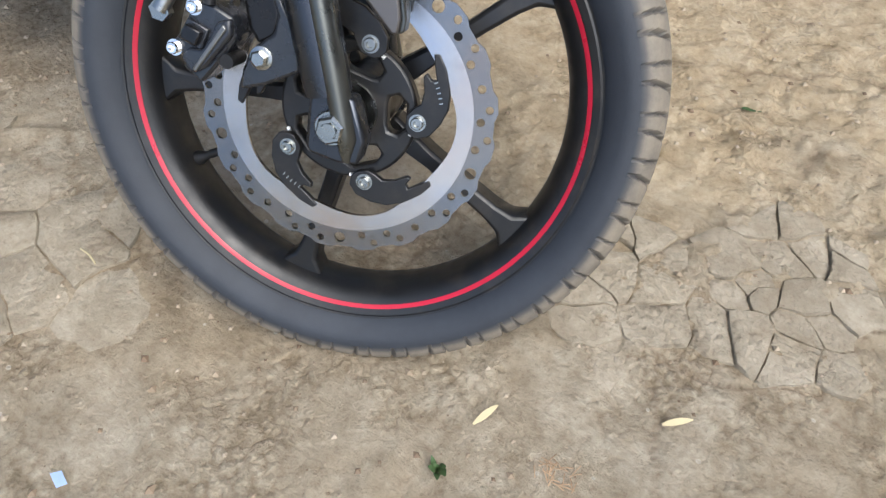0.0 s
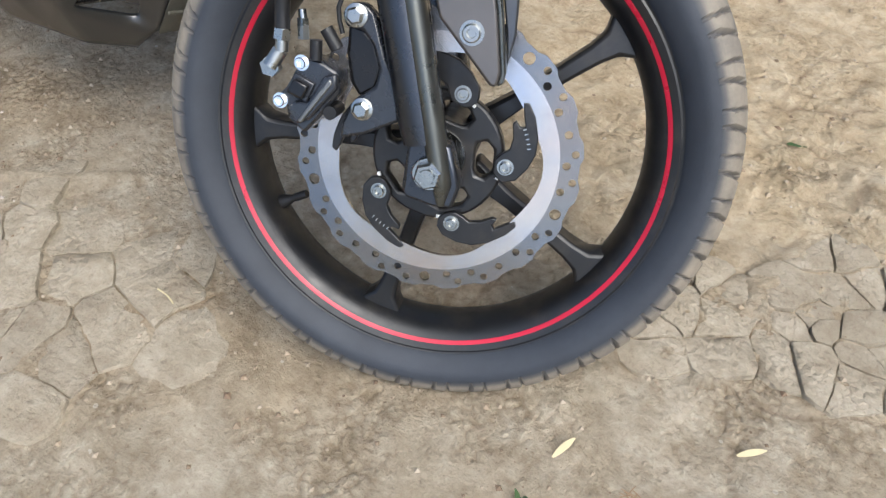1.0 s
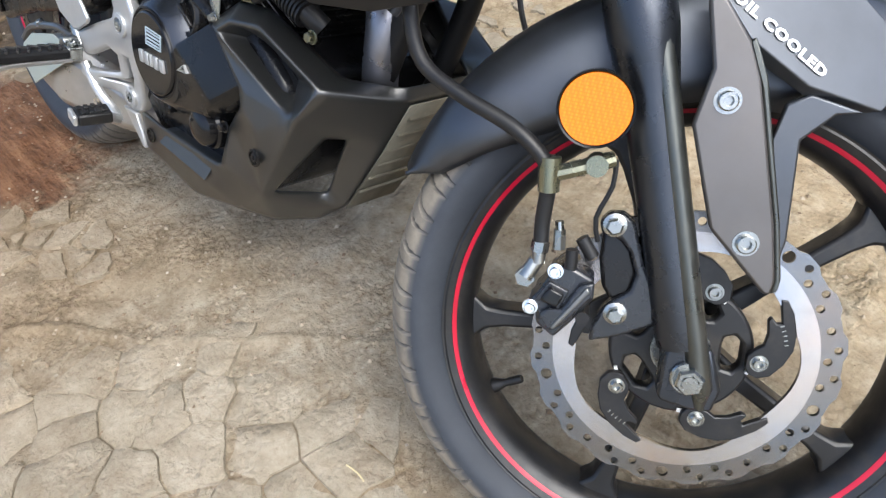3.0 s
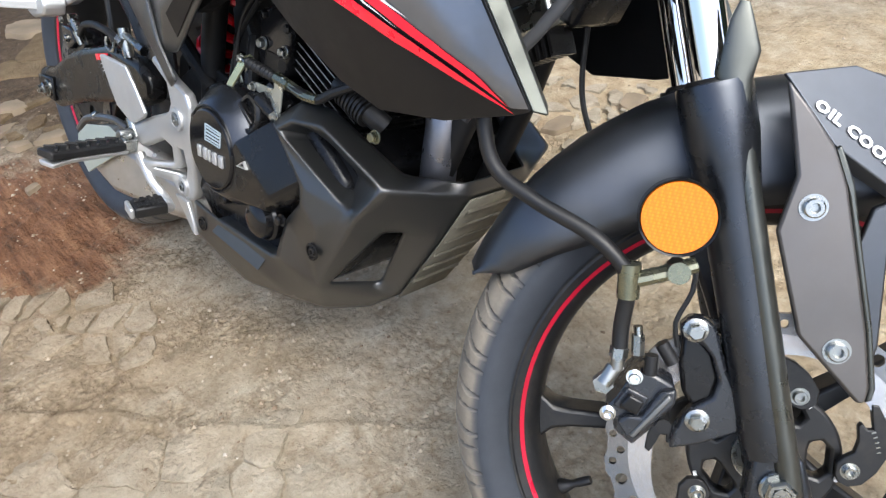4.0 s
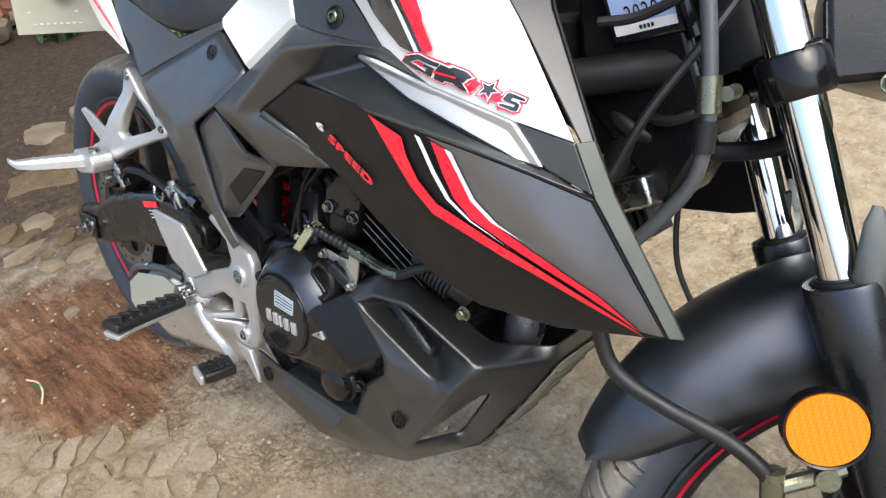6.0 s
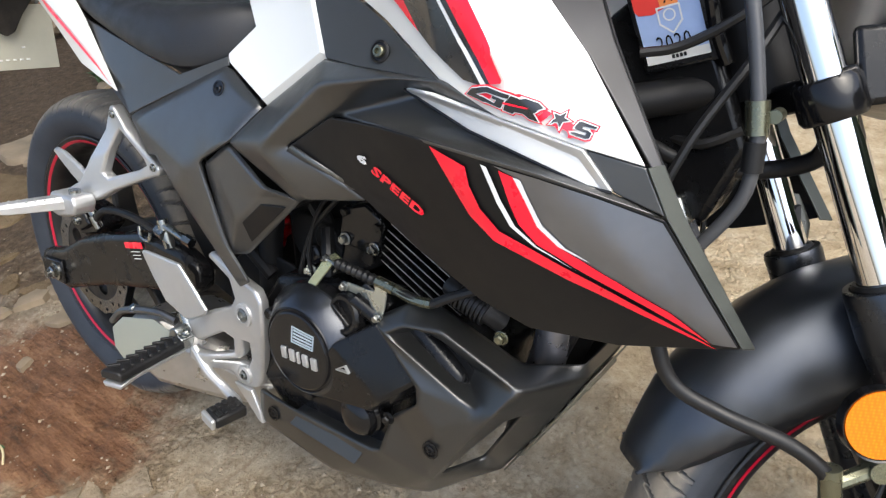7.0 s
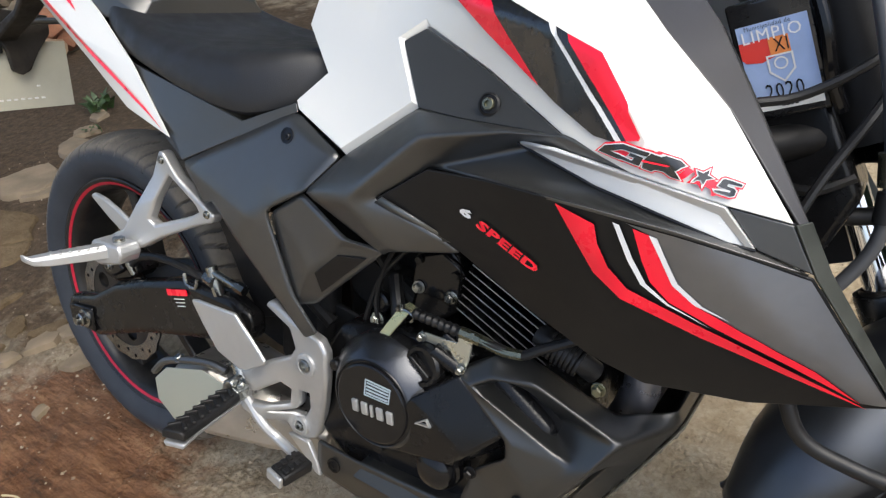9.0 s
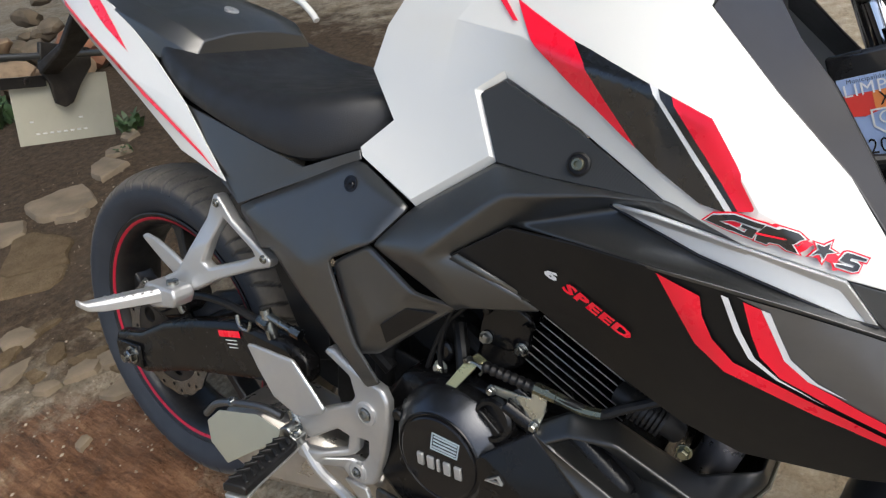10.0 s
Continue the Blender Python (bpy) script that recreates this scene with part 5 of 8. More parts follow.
        lay("black_stripe", [(0.9113, 0.8362), (0.9225, 0.8316), (0.9515, 0.7970), (0.9790, 0.7604), (0.9756, 0.7596), (0.9440, 0.7985)], BLACKVINYL, "thin black stripe")
        lay("red_stripe", [(0.9225, 0.8316), (0.9535, 0.8199), (0.9720, 0.7925), (0.9893, 0.7646), (0.9884, 0.7619), (0.9790, 0.7604), (0.9515, 0.7970)], RED, "broad red stripe")
        lay("red_stripe", [(0.7225, 0.9010), (0.7310, 0.9010), (0.7600, 0.8790), (0.7530, 0.8797)], RED, "thin red stripe")
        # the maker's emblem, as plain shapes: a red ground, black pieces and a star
        pieces = [((0.9595, 0.7517), (0.9647, 0.7566), (0.9783, 0.7588), (0.9963, 0.7552), (0.9950, 0.7523), (0.9782, 0.7550), (0.9695, 0.7531), (0.9860, 0.7477), (0.9878, 0.7501), (0.9833, 0.7510), (0.9842, 0.7532), (0.9924, 0.7513), (0.9898, 0.7450), (0.9743, 0.7485)),
                  ((0.9929, 0.7499), (0.9973, 0.7548), (1.0159, 0.7494), (1.0200, 0.7459), (1.0137, 0.7434), (1.0181, 0.7373), (1.0113, 0.7391), (1.0064, 0.7425), (1.0004, 0.7432), (0.9988, 0.7417), (0.9919, 0.7438)),
                  ((1.0441, 0.7379), (1.0454, 0.7383), (1.0569, 0.7352), (1.0564, 0.7337), (1.0478, 0.7350), (1.0472, 0.7334), (1.0516, 0.7321), (1.0537, 0.7306), (1.0529, 0.7270), (1.0503, 0.7263), (1.0407, 0.7293), (1.0399, 0.7306), (1.0433, 0.7304), (1.0498, 0.7289), (1.0504, 0.7303), (1.0441, 0.7323), (1.0418, 0.7335)),
                  [(1.0318 + (0.0066 if k % 2 == 0 else 0.0028) * math.cos(radians(62 + 36 * k)), 0.7391 + (0.0056 if k % 2 == 0 else 0.0024) * math.sin(radians(62 + 36 * k))) for k in range(10)]]
        lay("emblem_counter", [(0.9915, 0.7499), (1.0088, 0.7474), (1.0106, 0.7468), (1.0085, 0.7462), (0.9915, 0.7484)], RED, "red field in the emblem", 0.0064, 0.0025)
        for q in ([(1.0162, 0.7402), (1.0214, 0.7452), (1.0260, 0.7426), (1.0198, 0.7375)], [(1.0321, 0.7338), (1.0368, 0.7394), (1.0431, 0.7348), (1.0389, 0.7304)]):
            lay("emblem_link", q, RED, "red link between the emblem's pieces", 0.0036, 0.0025)
        for q in pieces:
            line = list(q)
            lay("emblem_edge", grown(line, 0.0018), RED, "red emblem edge", 0.0040, 0.0025)
            lay("emblem_line", grown(line, 0.0008), WHITEVINYL, "white emblem line", 0.0048, 0.0025)
            lay("emblem_piece", line, BLACKVINYL, "black emblem piece", 0.0056, 0.0025)
    # the black scoop ahead of the tank
    sc = sheet(dict(a=(0.925, -0.161, 0.893), b=(0.985, -0.1885, 0.835), c=(1.040, -0.203, 0.785), d=(1.100, -0.203, 0.708), e=(1.104, -0.194, 0.709), f=(1.050, -0.182, 0.795), g=(1.014, -0.150, 0.842), h=(0.985, -0.128, 0.870), i=(0.958, -0.085, 0.900), j=(0.93, -0.095, 0.93), k=(1.00, -0.165, 0.838)),
               ["a b k h", "b c f g k", "k g h", "c d e f", "a h i j"])
    both("tank_scoop", sc, SCOOP, bike, "satin black scoop beside the steering head", solid=0.003, bevel=0.005)
    inner = sheet(dict(a=(1.049, -0.180, 0.793), b=(1.102, -0.192, 0.707), c=(1.060, -0.12, 0.69), d=(0.99, -0.10, 0.79), e=(1.013, -0.148, 0.840)), ["a b c d", "a d e"])
    both("inner_cowl", inner, BAY, bike, solid=0.003, bevel=0.003)


def build_side_covers():
    # cover below the seat, its downward leg and the box beside it
    P = dict(a=(0.358, -0.172, 0.645), b=(0.561, -0.157, 0.731), c=(0.648, -0.181, 0.694), d=(0.617, -0.207, 0.656), e=(0.540, -0.197, 0.617), f=(0.512, -0.200, 0.604), g=(0.430, -0.186, 0.606),
             h=(0.473, -0.190, 0.566), i=(0.577, -0.180, 0.452), j=(0.603, -0.186, 0.468), k=(0.572, -0.191, 0.512), l=(0.405, -0.180, 0.598))
    both("side_cover", sheet(P, ["a b c d e f", "a f g l", "f e k h", "g f h", "h k j i"]), MATTE, bike, "matte black side cover with a screw", solid=0.003, soft=0.75)
    box = sheet(dict(a=(0.541, -0.189, 0.612), b=(0.604, -0.2005, 0.650), c=(0.676, -0.209, 0.611), d=(0.722, -0.199, 0.604), e=(0.597, -0.176, 0.503), f=(0.566, -0.182, 0.496), g=(0.609, -0.201, 0.557), h=(0.665, -0.203, 0.600), i=(0.585, -0.196, 0.600)),
                ["a b c i", "c d h", "i c h g", "a i g f", "f g e", "g h d e"])
    both("air_box", box, MATTE, bike, "matte black ribbed air box cover", solid=0.004, soft=0.7)
    inset = sheet(dict(a=(0.620, -0.2010, 0.557), b=(0.658, -0.2025, 0.588), c=(0.698, -0.2005, 0.592), d=(0.614, -0.1845, 0.525)), ["a b c d"])
    both("box_inset", inset, SHROUD, bike, "sunk black field in the air box cover", solid=0.002, bevel=0.002)
    part("frame_gusset", plate([(0.500, 0.640), (0.640, 0.672), (0.735, 0.610), (0.640, 0.560), (0.545, 0.575)], -0.170, -0.150), BAY, bike, "black inner panel behind the air box")
    for s in (-1, 1):
        hd = Vector((0.557, s * 0.1690, 0.7035))
        part("cover_screw", join(lathe([(0, 0), (0, 0.0095), (0.0015, 0.0095), (0.0015, 0.0075), (0.0005, 0.0075), (0.0005, 0)], hd, 24, axis=(0, s, 0.3)), screw(hd + Vector((0.001, 0, -0.001)), (0, s, 0.3), 0.0045, 0.003)), GLOSS, bike, "black recessed screw", angle=30)
    # strip under the seat
    base = sheet(dict(a=(0.236, -0.150, 0.766), b=(0.479, -0.168, 0.712), c=(0.556, -0.151, 0.739), d=(0.562, -0.1555, 0.729), e=(0.45, -0.166, 0.684), f=(0.358, -0.172, 0.647), g=(0.334, -0.175, 0.676), h=(0.30, -0.168, 0.712)), ["b c d e", "a b e f g h"])
    both("seat_strip", base, MATTE, bike, "black strip under the seat", solid=0.003, bevel=0.003)


def build_seat_and_tail():
    # saddle: cross sections from its nose to its back
    rows = []
    for x, hw, top, low, dip in ((0.585, 0.085, 0.792, 0.752, 0.0), (0.568, 0.112, 0.800, 0.746, 0.0), (0.53, 0.142, 0.803, 0.731, 0.002), (0.48, 0.165, 0.800, 0.716, 0.004), (0.42, 0.170, 0.798, 0.727, 0.006), (0.34, 0.163, 0.804, 0.747, 0.008), (0.26, 0.153, 0.820, 0.768, 0.008), (0.20, 0.142, 0.842, 0.785, 0.006), (0.16, 0.130, 0.862, 0.80, 0.003), (0.145, 0.115, 0.866, 0.81, 0.0)):
        sec = []
        for k in range(17):
            s = k / 16 * 2 - 1
            a = abs(s)
            y = math.copysign(hw * min(1.0, math.sin(a * math.pi / 2 * 1.06)) if a < 0.94 else hw, s)
            z = top - dip * (1 - a) - (top - low) * max(0.0, (a - 0.55) / 0.45) ** 2.2 - 0.006 * a
            sec.append((x, y, z))
        sec += [(x, hw * 0.9, low - 0.006), (x, -hw * 0.9, low - 0.006)]
        rows.append(sec)
    bm = loft(rows)
    seat = part("seat", bm, VINYL, bike, "black vinyl rider's seat", angle=50)
    sub = seat.modifiers.new("smooth", "SUBSURF")
    sub.levels = sub.render_levels = 2
    # white tail sides with a red line
    T = dict(a=(0.346, -0.179, 0.677), b=(0.243, -0.169, 0.705), c=(0.12, -0.143, 0.762), d=(-0.03, -0.117, 0.835), e=(-0.12, -0.099, 0.878), f=(-0.26, -0.055, 0.935), g=(0.248, -0.1565, 0.768), h=(0.147, -0.131, 0.829), i=(0.05, -0.116, 0.888), j=(-0.12, -0.092, 0.945), k=(-0.27, -0.05, 0.968),
             l=(0.29, -0.170, 0.715), m=(0.12, -0.150, 0.792), n=(-0.03, -0.128, 0.862), o=(-0.14, -0.105, 0.912))
    bm = sheet(T, ["a b l", "b c m l", "a l g", "l m h g", "c d n m", "m n i h", "d e o n", "n o j i", "e f o", "o f k j"])
    sk = skin_of(bm)
    tail, tail2 = both("tail_cowl", bm, WHITE, bike, "gloss white tail cowl with a red line", solid=0.003, bevel=0.004, angle=25)
    for s in (1, -1):
        for nm, ol in (("red_line", [(0.335, 0.6835), (0.30, 0.7015), (0.20, 0.748), (0.10, 0.794), (-0.02, 0.852), (-0.10, 0.892), (-0.105, 0.900), (-0.02, 0.860), (0.10, 0.801), (0.20, 0.7545), (0.29, 0.7105)]), ("red_flash", [(0.098, 0.828), (0.060, 0.858), (0.020, 0.888), (-0.02, 0.912), (-0.05, 0.914), (-0.02, 0.892), (0.03, 0.862)])):
            d = decal(ol, sk, 0.0014)
            if s < 0:
                bmesh.ops.scale(d, vec=(1, -1, 1), verts=d.verts)
            part(nm, d, RED, tail if s > 0 else tail2, "red vinyl line")
    # pillion pad and its plastic nose with the seat lock
    rows = []
    for x, hw, top, low in ((0.222, 0.112, 0.853, 0.82), (0.195, 0.125, 0.872, 0.82), (0.15, 0.128, 0.888, 0.82), (0.05, 0.118, 0.915, 0.84), (-0.10, 0.10, 0.945, 0.88), (-0.22, 0.07, 0.96, 0.92)):
        rows.append([(x, -hw, low), (x, -hw, top - 0.03), (x, -hw * 0.85, top - 0.008), (x, -hw * 0.4, top), (x, 0, top + 0.002), (x, hw * 0.4, top), (x, hw * 0.85, top - 0.008), (x, hw, top - 0.03), (x, hw, low)])
    part("pillion_pad", loft(rows), MATTE, bike, "grey-black pillion pad and its moulded nose", bevel=0.006, angle=40)
    part("seat_lock", join(lathe([(0, 0.0), (0, 0.011), (0.004, 0.011), (0.005, 0.009), (0.005, 0)], (0.168, 0.0, 0.882), 28, axis=(0.5, 0, 1)), block((0.1707, 0, 0.8875), (0.007, 0.0018, 0.001), (0, 27, 0))), SILVER, bike, "round seat lock")
    for s in (1,):
        part("grab_rail", tube([(0.222, s * 0.128, 0.868), (0.205, s * 0.13, 0.884), (0.17, s * 0.128, 0.905), (0.06, s * 0.125, 0.935), (-0.10, s * 0.11, 0.965), (-0.2, s * 0.06, 0.985)], 0.0055, 10, r_end=0.009), WHITE, bike, "white grab rail")
    # plate carrier behind the tail
    part("plate_arm", loft([[(x, y, z) for y, z in ((-w, z0), (-w, z1), (w, z1), (w, z0))] for x, w, z0, z1 in ((-0.20, 0.035, 0.90, 0.92), (-0.33, 0.022, 0.805, 0.822), (-0.43, 0.022, 0.755, 0.78))]), HUGGER, bike, "black plate carrier arm", bevel=0.004)
    part("plate_shield", turned(plate([(-0.055, 0.066), (0.050, 0.072), (0.056, 0.035), (0.034, -0.008), (0.020, -0.048), (0.004, -0.060), (-0.016, -0.054), (-0.030, -0.015), (-0.052, 0.012)], -0.006, 0.006), pose(-0.435, 0.030, 0.745, 0, 12, 90)), HUGGER, bike, "black stay behind the plate", bevel=0.003)
    pl = part("number_plate", turned(plate([(-0.1, -0.07), (0.1, -0.07), (0.1, 0.07), (-0.1, 0.07)], -0.001, 0.001), pose(-0.453, 0.028, 0.681, 0, 8, 90 - 6) @ Matrix.Rotation(radians(-8), 4, "Y")), TAN, bike, "cream number plate with pressed marks, seen from behind", bevel=0.0008)
    for k in range(10):
        u, v = (-0.062 + 0.014 * k, -0.048) if k < 8 else (-0.07 + 0.1 * (k - 8), -0.022)
        part("pressed_mark", turned(plate([(u - 0.004, v - 0.0018), (u + 0.004, v - 0.0018), (u + 0.004, v + 0.0018), (u - 0.004, v + 0.0018)], -0.003, 0.003), pose(-0.453, 0.028, 0.681, 0, 8, 90 - 6) @ Matrix.Rotation(radians(-8), 4, "Y")), SHARP, pl, "pressed mark", bevel=0.001)
    for s in (-1, 1):
        part("rear_indicator", join(rod((-0.40, s * 0.03, 0.795), (-0.41, s * 0.14, 0.795), 0.007), lathe([(0, 0), (0, 0.012), (0.02, 0.019), (0.05, 0.017), (0.062, 0)], (-0.41, s * 0.13, 0.795), 20, axis=(0, s, 0))), MATTE, bike, "black rear indicator stalk")
    part("plate_screws", join(screw(Vector((-0.44, -0.045, 0.745)), (1, 0, 0), 0.006, 0.004), block((-0.446, -0.050, 0.742), (0.008, 0.09, 0.022))), RIM, bike, "black bar with screws over the plate")


build_shroud()
build_trim()
build_tank()
build_side_covers()
build_seat_and_tail()


SHIELD = surface("satin_shield_steel", (0.56, 0.56, 0.46), 0.36, metal=0.9, grain=300, vary=0.03, bump=0.02, spread=0.03)
MUFFLER = surface("satin_steel_can", (0.42, 0.40, 0.37), 0.35, metal=0.85, grain=300, vary=0.2, bump=0.15, dust=0.3)


def build_rear_wheel():
    c = REAR_AXLE
    prof = [(-0.056, 0.2335), (-0.057, 0.231), (-0.0545, 0.2255), (-0.0515, 0.2195), (-0.050, 0.2175), (-0.044, 0.211), (-0.030, 0.2055), (-0.012, 0.2035), (0.0, 0.203)]
    prof = prof + [(-y, r) for y, r in prof[-2::-1]]
    inner = [(y, r + 0.004) for y, r in prof[::-1]]
    wheel = part("rear_wheel", lathe(prof + inner[1:-1], c, 140, closed=True), RIM, bike, "black cast rear wheel with red rim tape", angle=40)
    bm, dust = tyre(c, 0.2325, 0.312, 0.0705, 0.052, 30, "rear")
    ob = part("tyre", bm, TYRE, wheel, "wide road tyre with curved grooves", angle=30)
    add_attribute(ob, "tread", [d * 0.75 for d in dust])
    for s in (-1, 1):
        part("rim_stripe", lathe([(s * 0.0550, 0.2250), (s * 0.0545, 0.2238), (s * 0.0528, 0.2203), (s * 0.0522, 0.2196)], c, 140), RIMRED, wheel, "thin red rim tape")
    for k in range(5):
        part("spoke", spoke(c, radians(25 + 72 * k), 0.035, 0.203, 0.013, 0.0095, 0.032, -0.02, 0.02), RIM, wheel, bevel=0.004)
    part("hub", lathe([(-0.075, 0), (-0.075, 0.040), (-0.05, 0.048), (0.05, 0.048), (0.08, 0.04), (0.08, 0)], c, 40), RIM, wheel)
    holes = [ring(c.x + r * math.cos(radians(30 * k + o)), c.z + r * math.sin(radians(30 * k + o)), 0.0038, 10) for k in range(12) for r, o in ((0.096, 0), (0.106, 12))]
    outer = [(c.x + (0.1145 + 0.0016 * math.sin(16 * a)) * math.cos(a), c.z + (0.1145 + 0.0016 * math.sin(16 * a)) * math.sin(a)) for a in [2 * math.pi * k / 160 for k in range(160)]]
    ob = part("brake_disc", plate(outer, -0.086, -0.082, [ring(c.x, c.z, 0.086, 80)] + holes), DISC, wheel, "wavy drilled rear disc")
    radius_attribute(ob, c, False)
    part("disc_carrier", plate(ring(c.x, c.z, 0.088, 60), -0.085, -0.078, [ring(c.x + 0.06 * math.cos(radians(72 * k)), c.z + 0.06 * math.sin(radians(72 * k)), 0.016, 16) for k in range(5)]), RIM, wheel)


def build_swingarm():
    right = [(-0.062, 0.332), (-0.067, 0.300), (-0.058, 0.276), (0.02, 0.270), (0.16, 0.318), (0.30, 0.352), (0.40, 0.372), (0.44, 0.39), (0.44, 0.43), (0.40, 0.448), (0.335, 0.452), (0.28, 0.446), (0.18, 0.420), (0.095, 0.392), (0.02, 0.352)]
    for s in (-1, 1):
        arm = part("swingarm", plate(right, s * 0.118 if s > 0 else -0.150, 0.150 if s > 0 else -0.118), ENGINE, bike, "black swingarm", bevel=0.014, segments=4)
        part("axle_block", plate([(-0.05, 0.322), (0.025, 0.330), (0.025, 0.284), (-0.048, 0.284)], s * 0.150, s * 0.156), ENGINE, arm, bevel=0.003)
        part("axle_nut", join(screw(Vector((0.0, s * 0.156, 0.305)), (0, s, 0), 0.013, 0.008, True), rod((0, s * 0.16, 0.305), (0, s * 0.174, 0.305), 0.0078)), STEEL, arm, "plated axle nut", angle=30)
        if s < 0:
            part("warning_sticker", block((0.279, -0.1525, 0.4265), (0.050, 0.0016, 0.010), (0, -13, 0)), RED, arm, "small red sticker")
            for k in range(3):
                part("sticker_line", block((0.281 + 0.002 * k, -0.1512, 0.4155 - 0.0055 * k), (0.026 - 0.003 * k, 0.001, 0.0012), (0, -13, 0)), SHARP, arm, "pale print line")
    # rear caliper over the arm, with its hose
    cal = part("rear_caliper", plate([(0.015, 0.425), (0.05, 0.440), (0.095, 0.432), (0.12, 0.41), (0.10, 0.39), (0.05, 0.375), (0.015, 0.385)], -0.118, -0.07), ENGINE, bike, "black rear brake caliper", bevel=0.006)
    part("caliper_cover", plate([(0.03, 0.432), (0.08, 0.432), (0.095, 0.41), (0.06, 0.39), (0.03, 0.40)], -0.127, -0.117), GLOSS, cal, bevel=0.004)
    for x, y, z, r in ((0.055, -0.127, 0.41, 0.0065), (0.02, -0.12, 0.438, 0.0055), (0.108, -0.12, 0.425, 0.0055)):
        part("caliper_bolt", screw(Vector((x, y, z)), (0, -1, 0), r, 0.005), STEEL, cal, angle=30)
    part("banjo", join(rod((0.108, -0.13, 0.452), (0.128, -0.13, 0.436), 0.007), rod((0.128, -0.135, 0.436), (0.134, -0.13, 0.415), 0.0055), rod((0.100, -0.135, 0.455), (0.100, -0.12, 0.455), 0.0085, segs=6)), STEEL, cal, "bright brake fitting", angle=30)
    h = part("rear_brake_hose", tube([(0.13, -0.13, 0.43), (0.17, -0.135, 0.455), (0.23, -0.14, 0.468), (0.29, -0.142, 0.468), (0.335, -0.142, 0.462), (0.36, -0.14, 0.475)], 0.0062, 10), RUBBER, bike, "black rear brake hose")
    part("master_cylinder", join(rod((0.362, -0.148, 0.488), (0.372, -0.146, 0.445), 0.0085), rod((0.365, -0.148, 0.480), (0.425, -0.148, 0.468), 0.0055), rod((0.415, -0.148, 0.470), (0.432, -0.148, 0.467), 0.008, segs=6), rod((0.352, -0.15, 0.47), (0.372, -0.152, 0.466), 0.009, segs=6)), STEEL, h, "bright fittings on the rear master cylinder", angle=30)
    part("hose_guide", tube([(0.30, -0.15, 0.462), (0.31, -0.155, 0.45), (0.325, -0.152, 0.445), (0.33, -0.15, 0.46)], 0.003, 8), STEEL, h)


HEEL = [(0.366, 0.4515), (0.378, 0.4545), (0.457, 0.4550), (0.487, 0.424), (0.510, 0.399), (0.505, 0.391), (0.470, 0.373), (0.455, 0.370), (0.413, 0.384), (0.385, 0.421)]


